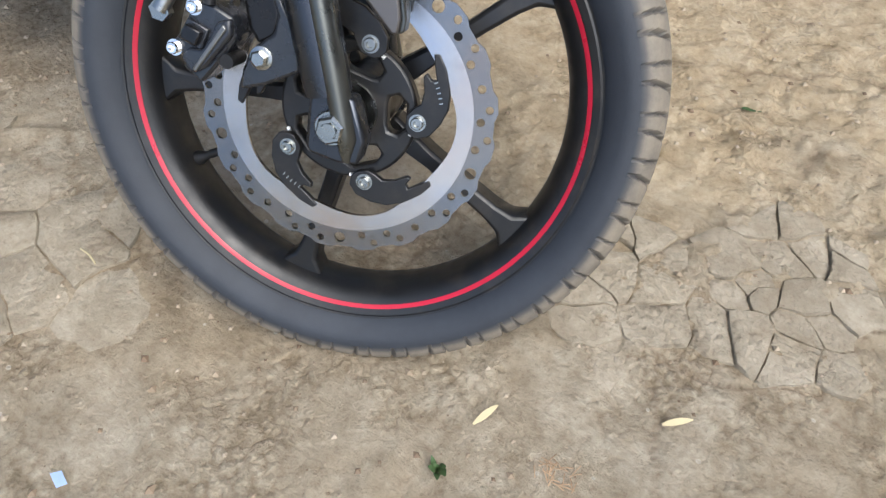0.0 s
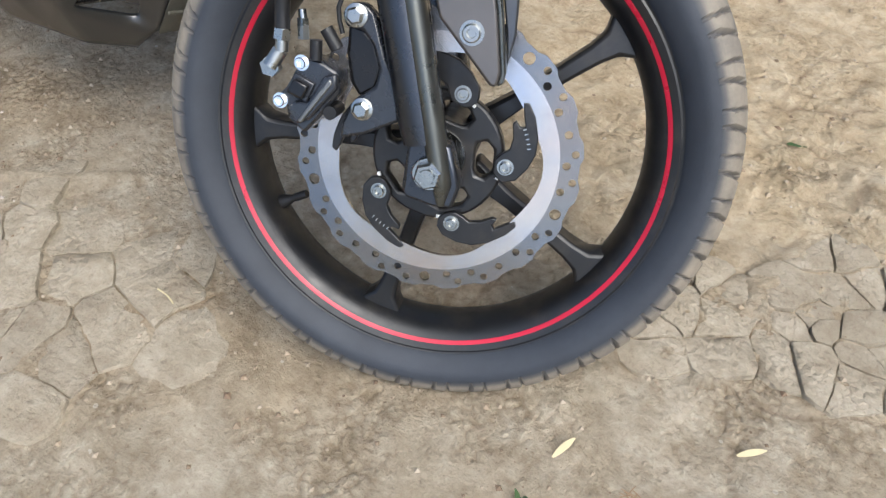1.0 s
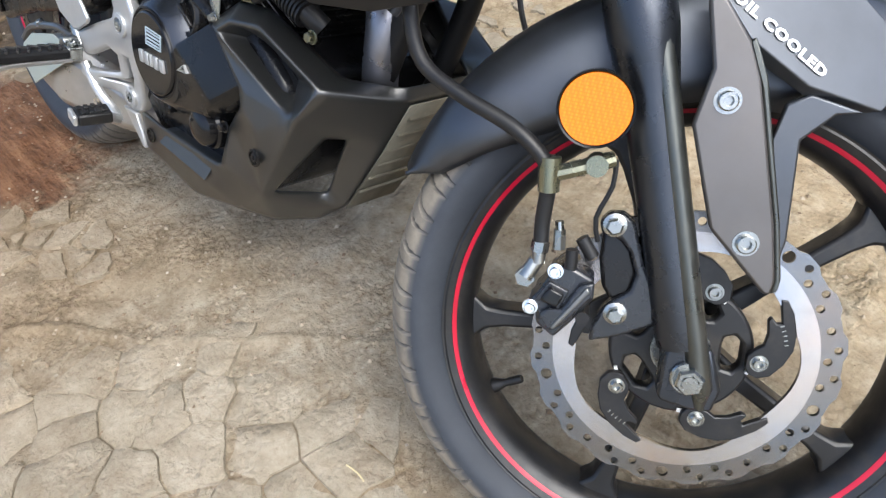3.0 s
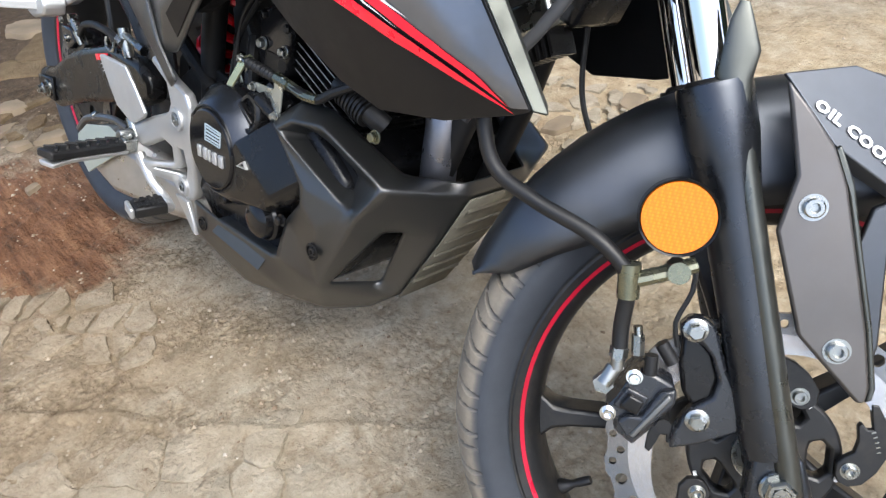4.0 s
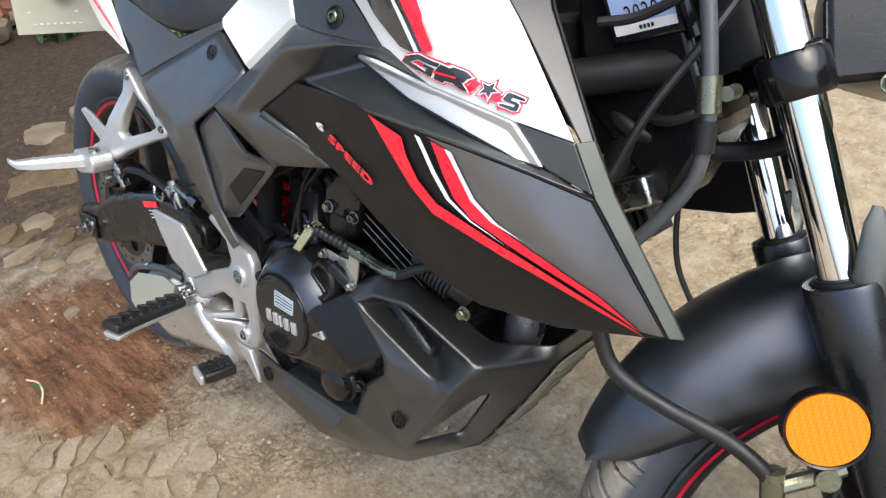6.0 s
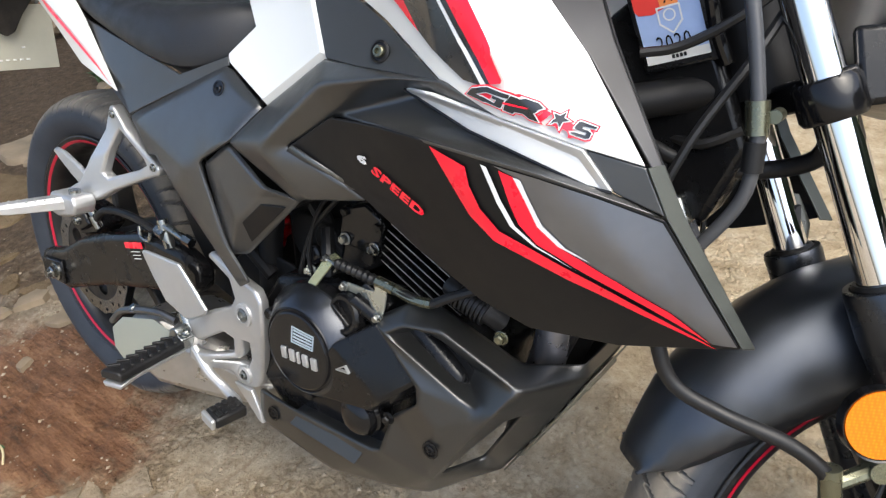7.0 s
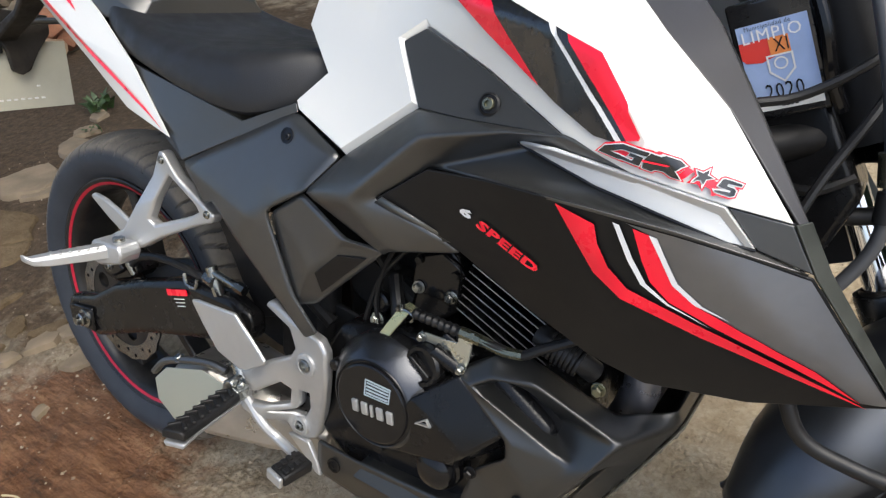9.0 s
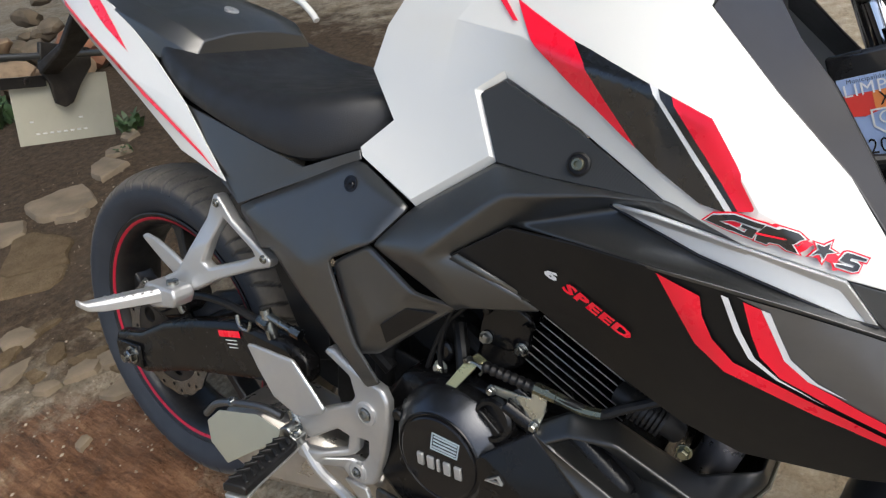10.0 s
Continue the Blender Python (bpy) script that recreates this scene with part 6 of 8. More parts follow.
def build_hangers():
    # pillion footrest hanger: an open triangle with a lug
    out = [(0.303, 0.652), (0.312, 0.652), (0.335, 0.622), (0.388, 0.589), (0.408, 0.577), (0.404, 0.566), (0.372, 0.556), (0.300, 0.527), (0.266, 0.507), (0.222, 0.497), (0.205, 0.503), (0.208, 0.520), (0.236, 0.533), (0.262, 0.570), (0.283, 0.615)]
    hole = [(0.318, 0.620), (0.372, 0.585), (0.377, 0.577), (0.355, 0.566), (0.290, 0.545), (0.283, 0.552), (0.300, 0.587)]
    for s in (-1, 1):
        bm = plate(out, 0, 0.018, [hole])
        for v in bm.verts:
            k = max(0.0, min(1.0, (0.34 - v.co.x) / 0.11)) if v.co.z < 0.60 else 0.0
            v.co.y = s * (0.170 + 0.030 * k - v.co.y)
        hang = part("pillion_hanger", bm, SILVER, bike, "silver cast pillion footrest hanger", bevel=0.004, segments=3)
        part("hanger_lug", plate([(0.188, 0.502), (0.200, 0.517), (0.262, 0.519), (0.268, 0.505), (0.260, 0.490), (0.210, 0.479), (0.192, 0.483)], s * 0.192, s * 0.226), SILVER, hang, bevel=0.004)
        part("pivot_pin", rod((0.243, s * 0.21, 0.512), (0.243, s * 0.21, 0.5245), 0.0085), STEEL, hang)
        peg = part("pillion_peg", loft([[(x + dx, y, z + dz) for dx, dz in ((-w, -h), (w, -h), (w * 1.05, h * 0.4), (w * 0.6, h), (-w * 0.6, h), (-w * 1.05, h * 0.4))] for x, y, z, w, h in ((0.226, s * 0.222, 0.505, 0.0125, 0.010), (0.214, s * 0.245, 0.5045, 0.013, 0.0095), (0.192, s * 0.290, 0.5035, 0.0115, 0.008), (0.180, s * 0.306, 0.503, 0.009, 0.006), (0.176, s * 0.313, 0.509, 0.006, 0.005))]), SILVER, bike, "worn alloy pillion footrest with cross ribs", bevel=0.002)
        for k in range(6):
            f = k / 6
            part("peg_rib", block((0.222 - 0.033 * f, s * (0.232 + 0.062 * f), 0.5125 - 0.0025 * f), (0.019 - 0.003 * f, 0.004, 0.004), (0, 0, s * 27)), SILVER, peg, bevel=0.001)
        part("heel_plate", plate([(0.128, 0.561), (0.140, 0.567), (0.166, 0.563), (0.205, 0.548), (0.240, 0.530), (0.232, 0.508), (0.205, 0.512), (0.170, 0.532)], s * 0.172, s * 0.180), SILVER, hang, "silver heel plate", bevel=0.004)
        for x, z in ((0.3085, 0.640), (0.395, 0.577)):
            part("hanger_bolt", screw(Vector((x, s * 0.170, z)), (0, s, 0), 0.0046, 0.003), STEEL, hang, "small socket bolt", angle=30)
    # rider's footrest hanger
    out = [(0.492, 0.468), (0.500, 0.478), (0.512, 0.476), (0.552, 0.455), (0.590, 0.444), (0.599, 0.428), (0.598, 0.395), (0.583, 0.345), (0.558, 0.285), (0.549, 0.268), (0.530, 0.258), (0.508, 0.263), (0.498, 0.280), (0.470, 0.292), (0.445, 0.302), (0.448, 0.314), (0.487, 0.316), (0.512, 0.318), (0.522, 0.348), (0.508, 0.356), (0.470, 0.334), (0.446, 0.345), (0.443, 0.362), (0.494, 0.388), (0.532, 0.404), (0.543, 0.420), (0.535, 0.446)]
    hole = [(0.485, 0.306), (0.515, 0.300), (0.530, 0.296), (0.548, 0.322), (0.556, 0.352), (0.540, 0.350), (0.530, 0.322), (0.520, 0.309)]
    for s in (-1, 1):
        bm = plate(out, 0, 0.016, [hole])
        for v in bm.verts:
            k = max(0.0, min(1.0, (0.53 - v.co.x) / 0.08)) if v.co.z < 0.40 else 0.0
            low = max(0.0, min(1.0, (0.38 - v.co.z) / 0.09)) if v.co.x > 0.49 else 0.0
            v.co.y = s * (0.167 + 0.018 * k - 0.024 * low - v.co.y)
        hang = part("rider_hanger", bm, SILVER, bike, "silver cast rider footrest hanger", bevel=0.0045, segments=3)
        part("pivot_boss", lathe([(0, 0.017), (0.003, 0.016), (0.004, 0.011), (0.001, 0.0095), (0.001, 0)], (0.563, s * 0.167, 0.402), 32, axis=(0, s, 0)), SILVER, hang)
        part("pivot_bolt", screw(Vector((0.563, s * 0.168, 0.402)), (0, s, 0), 0.0085, 0.004), STEEL, hang, angle=30)
        part("lower_boss", lathe([(0, 0.016), (0.005, 0.015), (0.006, 0.010), (0.003, 0.009), (0.003, 0)], (0.522, s * 0.143, 0.281), 32, axis=(0, s, 0)), SILVER, hang)
        part("lower_bolt", screw(Vector((0.522, s * 0.146, 0.281)), (0, s, 0), 0.0065, 0.004), STEEL, hang, angle=30)
        part("heel_guard", plate(HEEL, s * 0.190, s * 0.184), SILVER, hang, "satin silver heel guard", bevel=0.0035, segments=3)
        # footrest with its ribbed rubber
        a, b = Vector((0.455, s * 0.205, 0.338)), Vector((0.489, s * 0.322, 0.352))
        ax = (b - a).normalized()
        nz = Vector((0, 0, 1))
        sx = ax.cross(nz).normalized() * -s
        rest = part("footrest", loft([[p + sx * u + nz * v for u, v in ((-0.016, -0.006), (0.016, -0.006), (0.013, -0.013), (-0.013, -0.013))] for p in (a, a + (b - a) * 0.75, b + Vector((0, 0, -0.004)))]), SILVER, bike, "silver footrest with black ribbed rubber", bevel=0.002)
        rub = part("footrest_rubber", loft([[p + sx * u + nz * v for u, v in ((-0.0165, -0.005), (0.0165, -0.005), (0.0165, 0.005), (0.012, 0.008), (-0.012, 0.008), (-0.0165, 0.005))] for p in (a + ax * 0.004, b - ax * 0.004, b)]), RUBBER, rest, "black ribbed rubber", bevel=0.002)
        for k in range(7):
            p = a + (b - a) * (0.10 + 0.13 * k) + nz * 0.009
            for w in (-1, 1):
                part("tread_bar", block(p + sx * w * 0.007, (0.0045, 0.0165, 0.0045), (0, 0, -math.degrees(math.atan2(ax.x, ax.y * 1.0)) + 50 * w * s)), RUBBER, rub, bevel=0.001)
        part("footrest_knuckle", join(block((0.452, s * 0.196, 0.340), (0.030, 0.022, 0.024), (0, 20, 0)), rod((0.452, s * 0.185, 0.352), (0.452, s * 0.207, 0.352), 0.008)), STEEL, rest, bevel=0.002)
        part("rest_pin", screw(Vector((0.462, s * 0.194, 0.352)), (0, s * 0.6, 1), 0.006, 0.004), STEEL, rest, angle=30)
    part("pedal_linkage", join(rod((0.418, -0.170, 0.408), (0.440, -0.176, 0.352), 0.0055), block((0.418, -0.172, 0.402), (0.015, 0.012, 0.022), (0, -20, 0)), rod((0.440, -0.18, 0.372), (0.452, -0.18, 0.345), 0.009)), STEEL, bike, "bright brake linkage", angle=30)
    # brake pedal
    ped = part("brake_pedal", tube([(0.452, -0.178, 0.318), (0.478, -0.176, 0.285), (0.500, -0.168, 0.262), (0.535, -0.175, 0.258), (0.570, -0.198, 0.276), (0.592, -0.215, 0.288)], 0.0075, 10), SILVER, bike, "silver brake pedal with a black ribbed pad")
    pad = part("pedal_pad", block((0.594, -0.232, 0.2945), (0.030, 0.044, 0.016), (0, 8, -8)), RUBBER, ped, "black rubber pad with low studs", bevel=0.003)
    part("pad_cap", block((0.590, -0.257, 0.2945), (0.028, 0.006, 0.015), (0, 8, -8)), SILVER, pad, "silver pad end", bevel=0.002)
    for k in range(4):
        for j in range(2):
            part("pad_stud", block((0.586 + 0.014 * j, -0.218 - 0.0095 * k, 0.3025 + 0.0018 * (1 - j)), (0.009, 0.006, 0.003), (0, 8, -8)), RUBBER, pad, bevel=0.0008)
    part("stay_arm", plate([(0.500, 0.262), (0.530, 0.236), (0.552, 0.214), (0.560, 0.212), (0.556, 0.232), (0.540, 0.262)], -0.150, -0.142), SILVER, bike, "silver lower stay", bevel=0.002)
    # exhaust silencer low behind the footrest
    ex = part("silencer", loft([[(x, y, z) for y, z in ((ya, zl), (ya, zh - 0.02), (ya + 0.02, zh), (yb - 0.02, zh), (yb, zh - 0.02), (yb, zl), (yb - 0.025, zl - 0.02), (ya + 0.025, zl - 0.02))] for x, ya, yb, zl, zh in ((0.275, -0.188, -0.075, 0.270, 0.305), (0.292, -0.196, -0.07, 0.252, 0.318), (0.36, -0.190, -0.05, 0.228, 0.335), (0.45, -0.150, -0.03, 0.215, 0.30), (0.54, -0.11, 0.0, 0.215, 0.26))]), MUFFLER, bike, "satin silver exhaust silencer", bevel=0.006)
    part("heat_shield", sheet(dict(a=(0.272, -0.2035, 0.300), b=(0.292, -0.195, 0.321), c=(0.372, -0.190, 0.341), d=(0.428, -0.182, 0.322), e=(0.322, -0.212, 0.249), f=(0.288, -0.2125, 0.274)), ["a b c d e f"]), SHIELD, ex, "satin heat shield", solid=0.002, bevel=0.002)
    part("shield_band", tube([(0.262, -0.196, 0.305), (0.292, -0.190, 0.331), (0.372, -0.182, 0.350), (0.41, -0.175, 0.345)], 0.006, 8), MATTE, ex)
    part("shield_bolt", screw(Vector((0.318, -0.187, 0.341)), (0, -0.5, 1), 0.006, 0.005, True), STEEL, ex, angle=30)


build_rear_wheel()
build_swingarm()
build_hangers()


def build_engine():
    case = part("crankcase", plate([(0.56, 0.28), (0.60, 0.245), (0.78, 0.235), (0.87, 0.27), (0.905, 0.34), (0.90, 0.42), (0.83, 0.472), (0.70, 0.482), (0.60, 0.462), (0.55, 0.40)], -0.138, 0.138), ENGINE, bike, "black painted engine crankcase", bevel=0.012, segments=3)
    c = (0.688, -0.14, 0.400)
    cover = part("clutch_cover", lathe([(0.0, 0.079), (-0.010, 0.078), (-0.030, 0.062), (-0.0440, 0.0565), (-0.0450, 0.0555), (-0.0435, 0.0545), (-0.0435, 0.0530), (-0.0465, 0.0520), (-0.0478, 0.0500), (-0.0480, 0.0)], c, 96), GLOSS, case, "round black clutch cover with raised bars", angle=25)
    # the satin shoulder that slopes to the flat face
    part("cover_shoulder", lathe([(-0.008, 0.0800), (-0.0175, 0.0796), (-0.0205, 0.0780), (-0.0430, 0.0592), (-0.0440, 0.0575), (-0.0435, 0.0562)], c, 120), CASTBLACK, cover, "dark satin shoulder of the casting", angle=25)
    for a in (165, 215, 265):
        a = radians(a)
        p = Vector((c[0] + 0.076 * math.cos(a), -0.158, c[2] + 0.076 * math.sin(a)))
        part("cover_lug", lathe([(0, 0.0085), (-0.010, 0.008), (-0.012, 0.006), (-0.012, 0)], p, 18), ENGINE, cover)
    # maker's name and emblem as plain bars
    ux, uz = Vector((1, 0, 0.02)).normalized(), Vector((-0.12, 0, 1)).normalized()
    for k, (u0, w) in enumerate(((0.006, 0.0085), (0.0205, 0.009), (0.0315, 0.0035), (0.0435, 0.009), (0.0585, 0.009))):
        p = Vector((0.660, 0, 0.3925)) + ux * u0
        part("name_bar", plate([tuple((p + ux * u + uz * v)[i] for i in (0, 2)) for u, v in ((-w / 2, -0.008), (w / 2, -0.008), (w / 2, 0.008), (-w / 2, 0.008))], -0.1910, -0.187), SILVER, cover, "raised silver bar", bevel=0.0012)
    e = [(0.682, 0.434), (0.7195, 0.4315), (0.7165, 0.411), (0.6795, 0.4115)]
    em = part("emblem_frame", plate(e, -0.1892, -0.187, [grown(e, -0.0013)]), EMBLEM, cover, "thin pale blue frame")
    for k in range(4):
        f = (k + 0.9) / 4.8
        l, r = Vector(e[0]).lerp(Vector(e[3]), f), Vector(e[1]).lerp(Vector(e[2]), f)
        l, r = l.lerp(r, 0.08), l.lerp(r, 0.93)
        part("emblem_bar", plate([(l.x, l.y + 0.0009), (r.x, r.y + 0.0009), (r.x, r.y - 0.0009), (l.x, l.y - 0.0009)], -0.1892, -0.187), EMBLEM, em)
    # the gloss cover block between the clutch cover and the cowl
    B = dict(a=(0.746, -0.186, 0.428), b=(0.816, -0.184, 0.379), c=(0.858, -0.163, 0.414), d=(0.797, -0.165, 0.467), e=(0.822, -0.160, 0.366), f=(0.862, -0.150, 0.396), g=(0.795, -0.176, 0.352), h=(0.742, -0.178, 0.345), i=(0.700, -0.178, 0.338), j=(0.712, -0.184, 0.39), k=(0.80, -0.12, 0.335), l=(0.72, -0.12, 0.315), m=(0.862, -0.12, 0.40), n=(0.79, -0.12, 0.47), o=(0.738, -0.12, 0.44))
    side = part("side_cover_block", sheet(B, ["a b c d", "b e f c", "a j i h g b", "b g e", "h i l k g", "g k e", "e k m f", "c f m", "d c m n", "a d n o", "a o j"]), ENGINE, case, "gloss black cover block with a folded ridge", bevel=0.004, segments=3, angle=30)
    part("triangle_mark", plate([(0.753, 0.400), (0.769, 0.411), (0.775, 0.402)], -0.1885, -0.183, [[(0.757, 0.4018), (0.7685, 0.409), (0.772, 0.4032)]]), SILVER, side, "small raised triangle")
    part("oil_cap", lathe([(0, 0.031), (-0.010, 0.031), (-0.014, 0.0285), (-0.012, 0.0265), (-0.022, 0.024), (-0.027, 0.018), (-0.029, 0.009), (-0.0295, 0.0)], (0.767, -0.148, 0.328), 48), GLOSS, case, "domed gloss black oil filler", angle=28)
    knob = part("tappet_cap", lathe([(0, 0.027), (-0.012, 0.026), (-0.015, 0.023), (-0.015, 0.019), (-0.011, 0.017), (-0.011, 0.0)], (0.7475, -0.152, 0.4585), 36, axis=(0.1, 1, -0.15)), ENGINE, case, "round black slotted cap", angle=30)
    part("cap_grip", block((0.7455, -0.166, 0.461), (0.034, 0.010, 0.006), (0, 38, 0)), ENGINE, knob, bevel=0.002)
    for p, q, r in (((0.757, -0.155, 0.482), (0.798, -0.150, 0.462), 0.011), ((0.765, -0.145, 0.500), (0.80, -0.14, 0.478), 0.008)):
        part("case_boss", rod(p, q, r), ENGINE, case, bevel=0.002)
    part("release_post", join(rod((0.676, -0.125, 0.445), (0.678, -0.15, 0.462), 0.019), rod((0.678, -0.15, 0.462), (0.680, -0.156, 0.468), 0.0125)), GLOSS, case, "clutch release post", bevel=0.002)
    part("case_bolt", screw(Vector((0.815, -0.163, 0.345)), (0, -1, 0), 0.006, 0.006, True), ENGINE, case, angle=30)
    # cylinder with fins, leaning forward
    ax = Vector((math.sin(radians(27)), 0, math.cos(radians(27))))
    base = Vector((0.805, 0, 0.468))
    cyl = part("cylinder", loft([[base + ax * s + Vector((math.cos(radians(-27)) * u, w, math.sin(radians(-27)) * u)) for u, w in ((-0.050, -0.07), (0.052, -0.07), (0.052, 0.07), (-0.050, 0.07))] for s in (0.0, 0.17)]), ENGINE, bike, "black finned cylinder", bevel=0.004)
    for k in range(14):
        q = base + ax * (0.016 + 0.0104 * k) + Vector((math.cos(radians(-27)), 0, math.sin(radians(-27)))) * -0.010
        part("cooling_fin", block(q, (0.134, 0.205, 0.0026), (0, 27, 0)), ENGINE, cyl, "thin cooling fin", bevel=0.0007)
        part("fin_edge", block(q + Vector((0, -0.1027, 0)), (0.132, 0.0008, 0.0011), (0, 27, 0)), SILVER, cyl, "bare machined fin edge")
    part("timing_cover", plate([(0.690, 0.500), (0.708, 0.580), (0.745, 0.598), (0.762, 0.575), (0.752, 0.505), (0.73, 0.490)], -0.112, 0.09), ENGINE, bike, "black timing cover", bevel=0.006)
    for x, z in ((0.7106, 0.5354), (0.7567, 0.5335)):
        part("engine_bolt", screw(Vector((x, -0.120, z)), (0, -1, 0), 0.0062, 0.006, True), STEEL, bike, "plated engine bolt", angle=30)
    # clutch arm, cable stay and cable
    part("clutch_arm", join(sheet(dict(a=(0.671, -0.156, 0.470), b=(0.687, -0.157, 0.472), c=(0.719, -0.150, 0.516), d=(0.703, -0.149, 0.518)), ["a b c d"]), sheet(dict(c=(0.719, -0.150, 0.516), d=(0.703, -0.149, 0.518), e=(0.712, -0.140, 0.524), f=(0.727, -0.141, 0.518)), ["d c f e"])), YELLOWZINC, bike, "yellow-zinc clutch arm", solid=0.003, bevel=0.0009)
    part("arm_washer", lathe([(0, 0), (0, 0.012), (-0.0025, 0.012), (-0.0025, 0.006), (-0.007, 0.005), (-0.007, 0)], (0.679, -0.158, 0.468), 24, axis=(-0.1, 0.7, -0.6)), STEEL, bike, "plated washer")
    part("cable_stay", sheet(dict(a=(0.734, -0.150, 0.496), b=(0.740, -0.150, 0.4855), c=(0.779, -0.156, 0.4865), d=(0.789, -0.158, 0.471), e=(0.799, -0.158, 0.467), f=(0.806, -0.160, 0.487), g=(0.811, -0.160, 0.520), h=(0.789, -0.158, 0.517), i=(0.790, -0.158, 0.502), j=(0.770, -0.155, 0.4985)), ["a b c j", "j c i", "c f i", "c d e f", "i f g h"]), ZINC, bike, "bright zinc cable stay", solid=0.0025, bevel=0.0008)
    for p, q in (((0.757, -0.153, 0.4805), (0.785, -0.155, 0.4725)), ((0.752, -0.153, 0.474), (0.782, -0.155, 0.465))):
        part("stay_slat", tube([p, q], 0.002, 6), ZINC, bike, "thin zinc strip")
    for p in ((0.738, -0.152, 0.491), (0.796, -0.160, 0.471)):
        part("stay_screw", screw(Vector(p), (0, -1, 0), 0.0045, 0.005, True), STEEL, bike, angle=30)
    part("clutch_cable_end", join(tube([(0.705, -0.150, 0.516), (0.718, -0.154, 0.519), (0.728, -0.154, 0.513), (0.722, -0.152, 0.505)], 0.002, 8), rod((0.703, -0.150, 0.516), (0.709, -0.152, 0.520), 0.0045)), STEEL, bike, "cable nipple")
    boot = [lathe([(0.0042 * k, 0.0052 + (0.0020 if k % 2 else 0)) for k in range(17)], (0.728, -0.154, 0.519), 14, axis=(0.065, 0, -0.006))]
    part("cable_boot", join(*boot), RUBBER, bike, "black ribbed cable boot")
    cb = part("clutch_cable", tube([(0.790, -0.155, 0.515), (0.83, -0.155, 0.510), (0.863, -0.152, 0.507), (0.886, -0.148, 0.520), (0.915, -0.140, 0.535), (0.96, -0.12, 0.56), (1.02, -0.10, 0.62)], 0.0055, 10), RUBBER, bike, "black clutch cable")
    part("cable_ferrule", join(rod((0.793, -0.156, 0.515), (0.818, -0.156, 0.512), 0.0068, segs=8), tube([(0.818, -0.155, 0.512), (0.845, -0.154, 0.507), (0.866, -0.152, 0.508)], 0.0060, 8)), OLIVE, cb, "olive plated ferrule")
    part("throttle_cable", tube([(0.700, -0.118, 0.585), (0.679, -0.118, 0.5637), (0.655, -0.118, 0.5368), (0.637, -0.118, 0.5016), (0.6208, -0.116, 0.4546), (0.618, -0.11, 0.42)], 0.0034, 8), RUBBER, bike, "thin black cable across the engine bay")
    part("engine_bolt", screw(Vector((0.6432, -0.115, 0.4726)), (0, -1, 0), 0.0070, 0.007, True), ZINC, bike, "bright plated engine bolt", angle=30)
    for x, z in ((0.7107, 0.5697), (0.7619, 0.5618)):
        part("engine_bolt", screw(Vector((x, -0.114, z)), (0, -1, 0), 0.0058, 0.007, True), ENGINE, bike, "black engine bolt", angle=30)
    part("case_plug", lathe([(0, 0.014), (-0.006, 0.0135), (-0.008, 0.010), (-0.006, 0.008), (-0.006, 0)], (0.6486, -0.112, 0.4972), 28), GLOSS, bike, "round black plug", angle=30)
    part("timing_lid", plate([(0.697, 0.528), (0.706, 0.574), (0.742, 0.586), (0.766, 0.572), (0.765, 0.533), (0.74, 0.524)], -0.119, -0.110), GLOSS, bike, "gloss black lid on the timing cover", bevel=0.003)
    # spark plug boot, coil hose and case tubes deep in the bay
    duct = part("ribbed_duct", tube([(0.872, -0.125, 0.523), (0.890, -0.128, 0.518), (0.915, -0.122, 0.505), (0.93, -0.110, 0.490)], 0.0125, 16), RUBBER, bike, "black ribbed rubber duct")
    for k in range(8):
        q = Vector((0.886, -0.128, 0.518)).lerp(Vector((0.918, -0.122, 0.503)), k / 7)
        part("duct_rib", lathe([(-0.0015, 0.012), (-0.0015, 0.0165), (0.0015, 0.0165), (0.0015, 0.012)], q, 24, axis=(0.93, 0.05, -0.37)), RUBBER, duct)
    part("duct_nut", screw(Vector((0.945, -0.135, 0.487)), (0, -1, 0), 0.006, 0.006, True), OLIVE, bike, "olive zinc nut", angle=30)
    for pts, r in (([(0.66, -0.10, 0.53), (0.675, -0.115, 0.50), (0.68, -0.12, 0.47)], 0.009), ([(0.70, -0.115, 0.60), (0.665, -0.12, 0.56), (0.645, -0.12, 0.50), (0.65, -0.12, 0.46)], 0.003), ([(0.62, -0.08, 0.55), (0.66, -0.09, 0.52), (0.71, -0.1, 0.50)], 0.012)):
        part("engine_hose", tube(pts, r, 10), RUBBER, bike, "black rubber hose")
    part("starter_motor", join(rod((0.60, -0.08, 0.50), (0.60, 0.08, 0.50), 0.034), rod((0.655, -0.10, 0.515), (0.655, -0.06, 0.515), 0.02)), BAY, bike, "black starter motor", bevel=0.003)
    # exhaust header
    part("exhaust_header", tube([(0.90, -0.02, 0.56), (0.945, -0.04, 0.545), (0.968, -0.055, 0.50), (0.962, -0.050, 0.44), (0.925, -0.010, 0.36), (0.86, 0.045, 0.28), (0.76, 0.045, 0.225), (0.60, -0.02, 0.215), (0.50, -0.07, 0.225)], 0.0215, 20), PIPE, bike, "heat-stained exhaust header pipe")
    part("header_flange", join(rod((0.925, -0.055, 0.55), (0.955, -0.07, 0.535), 0.012), rod((0.93, 0.0, 0.565), (0.955, -0.02, 0.55), 0.01)), ZINC, bike, "zinc flange nuts")


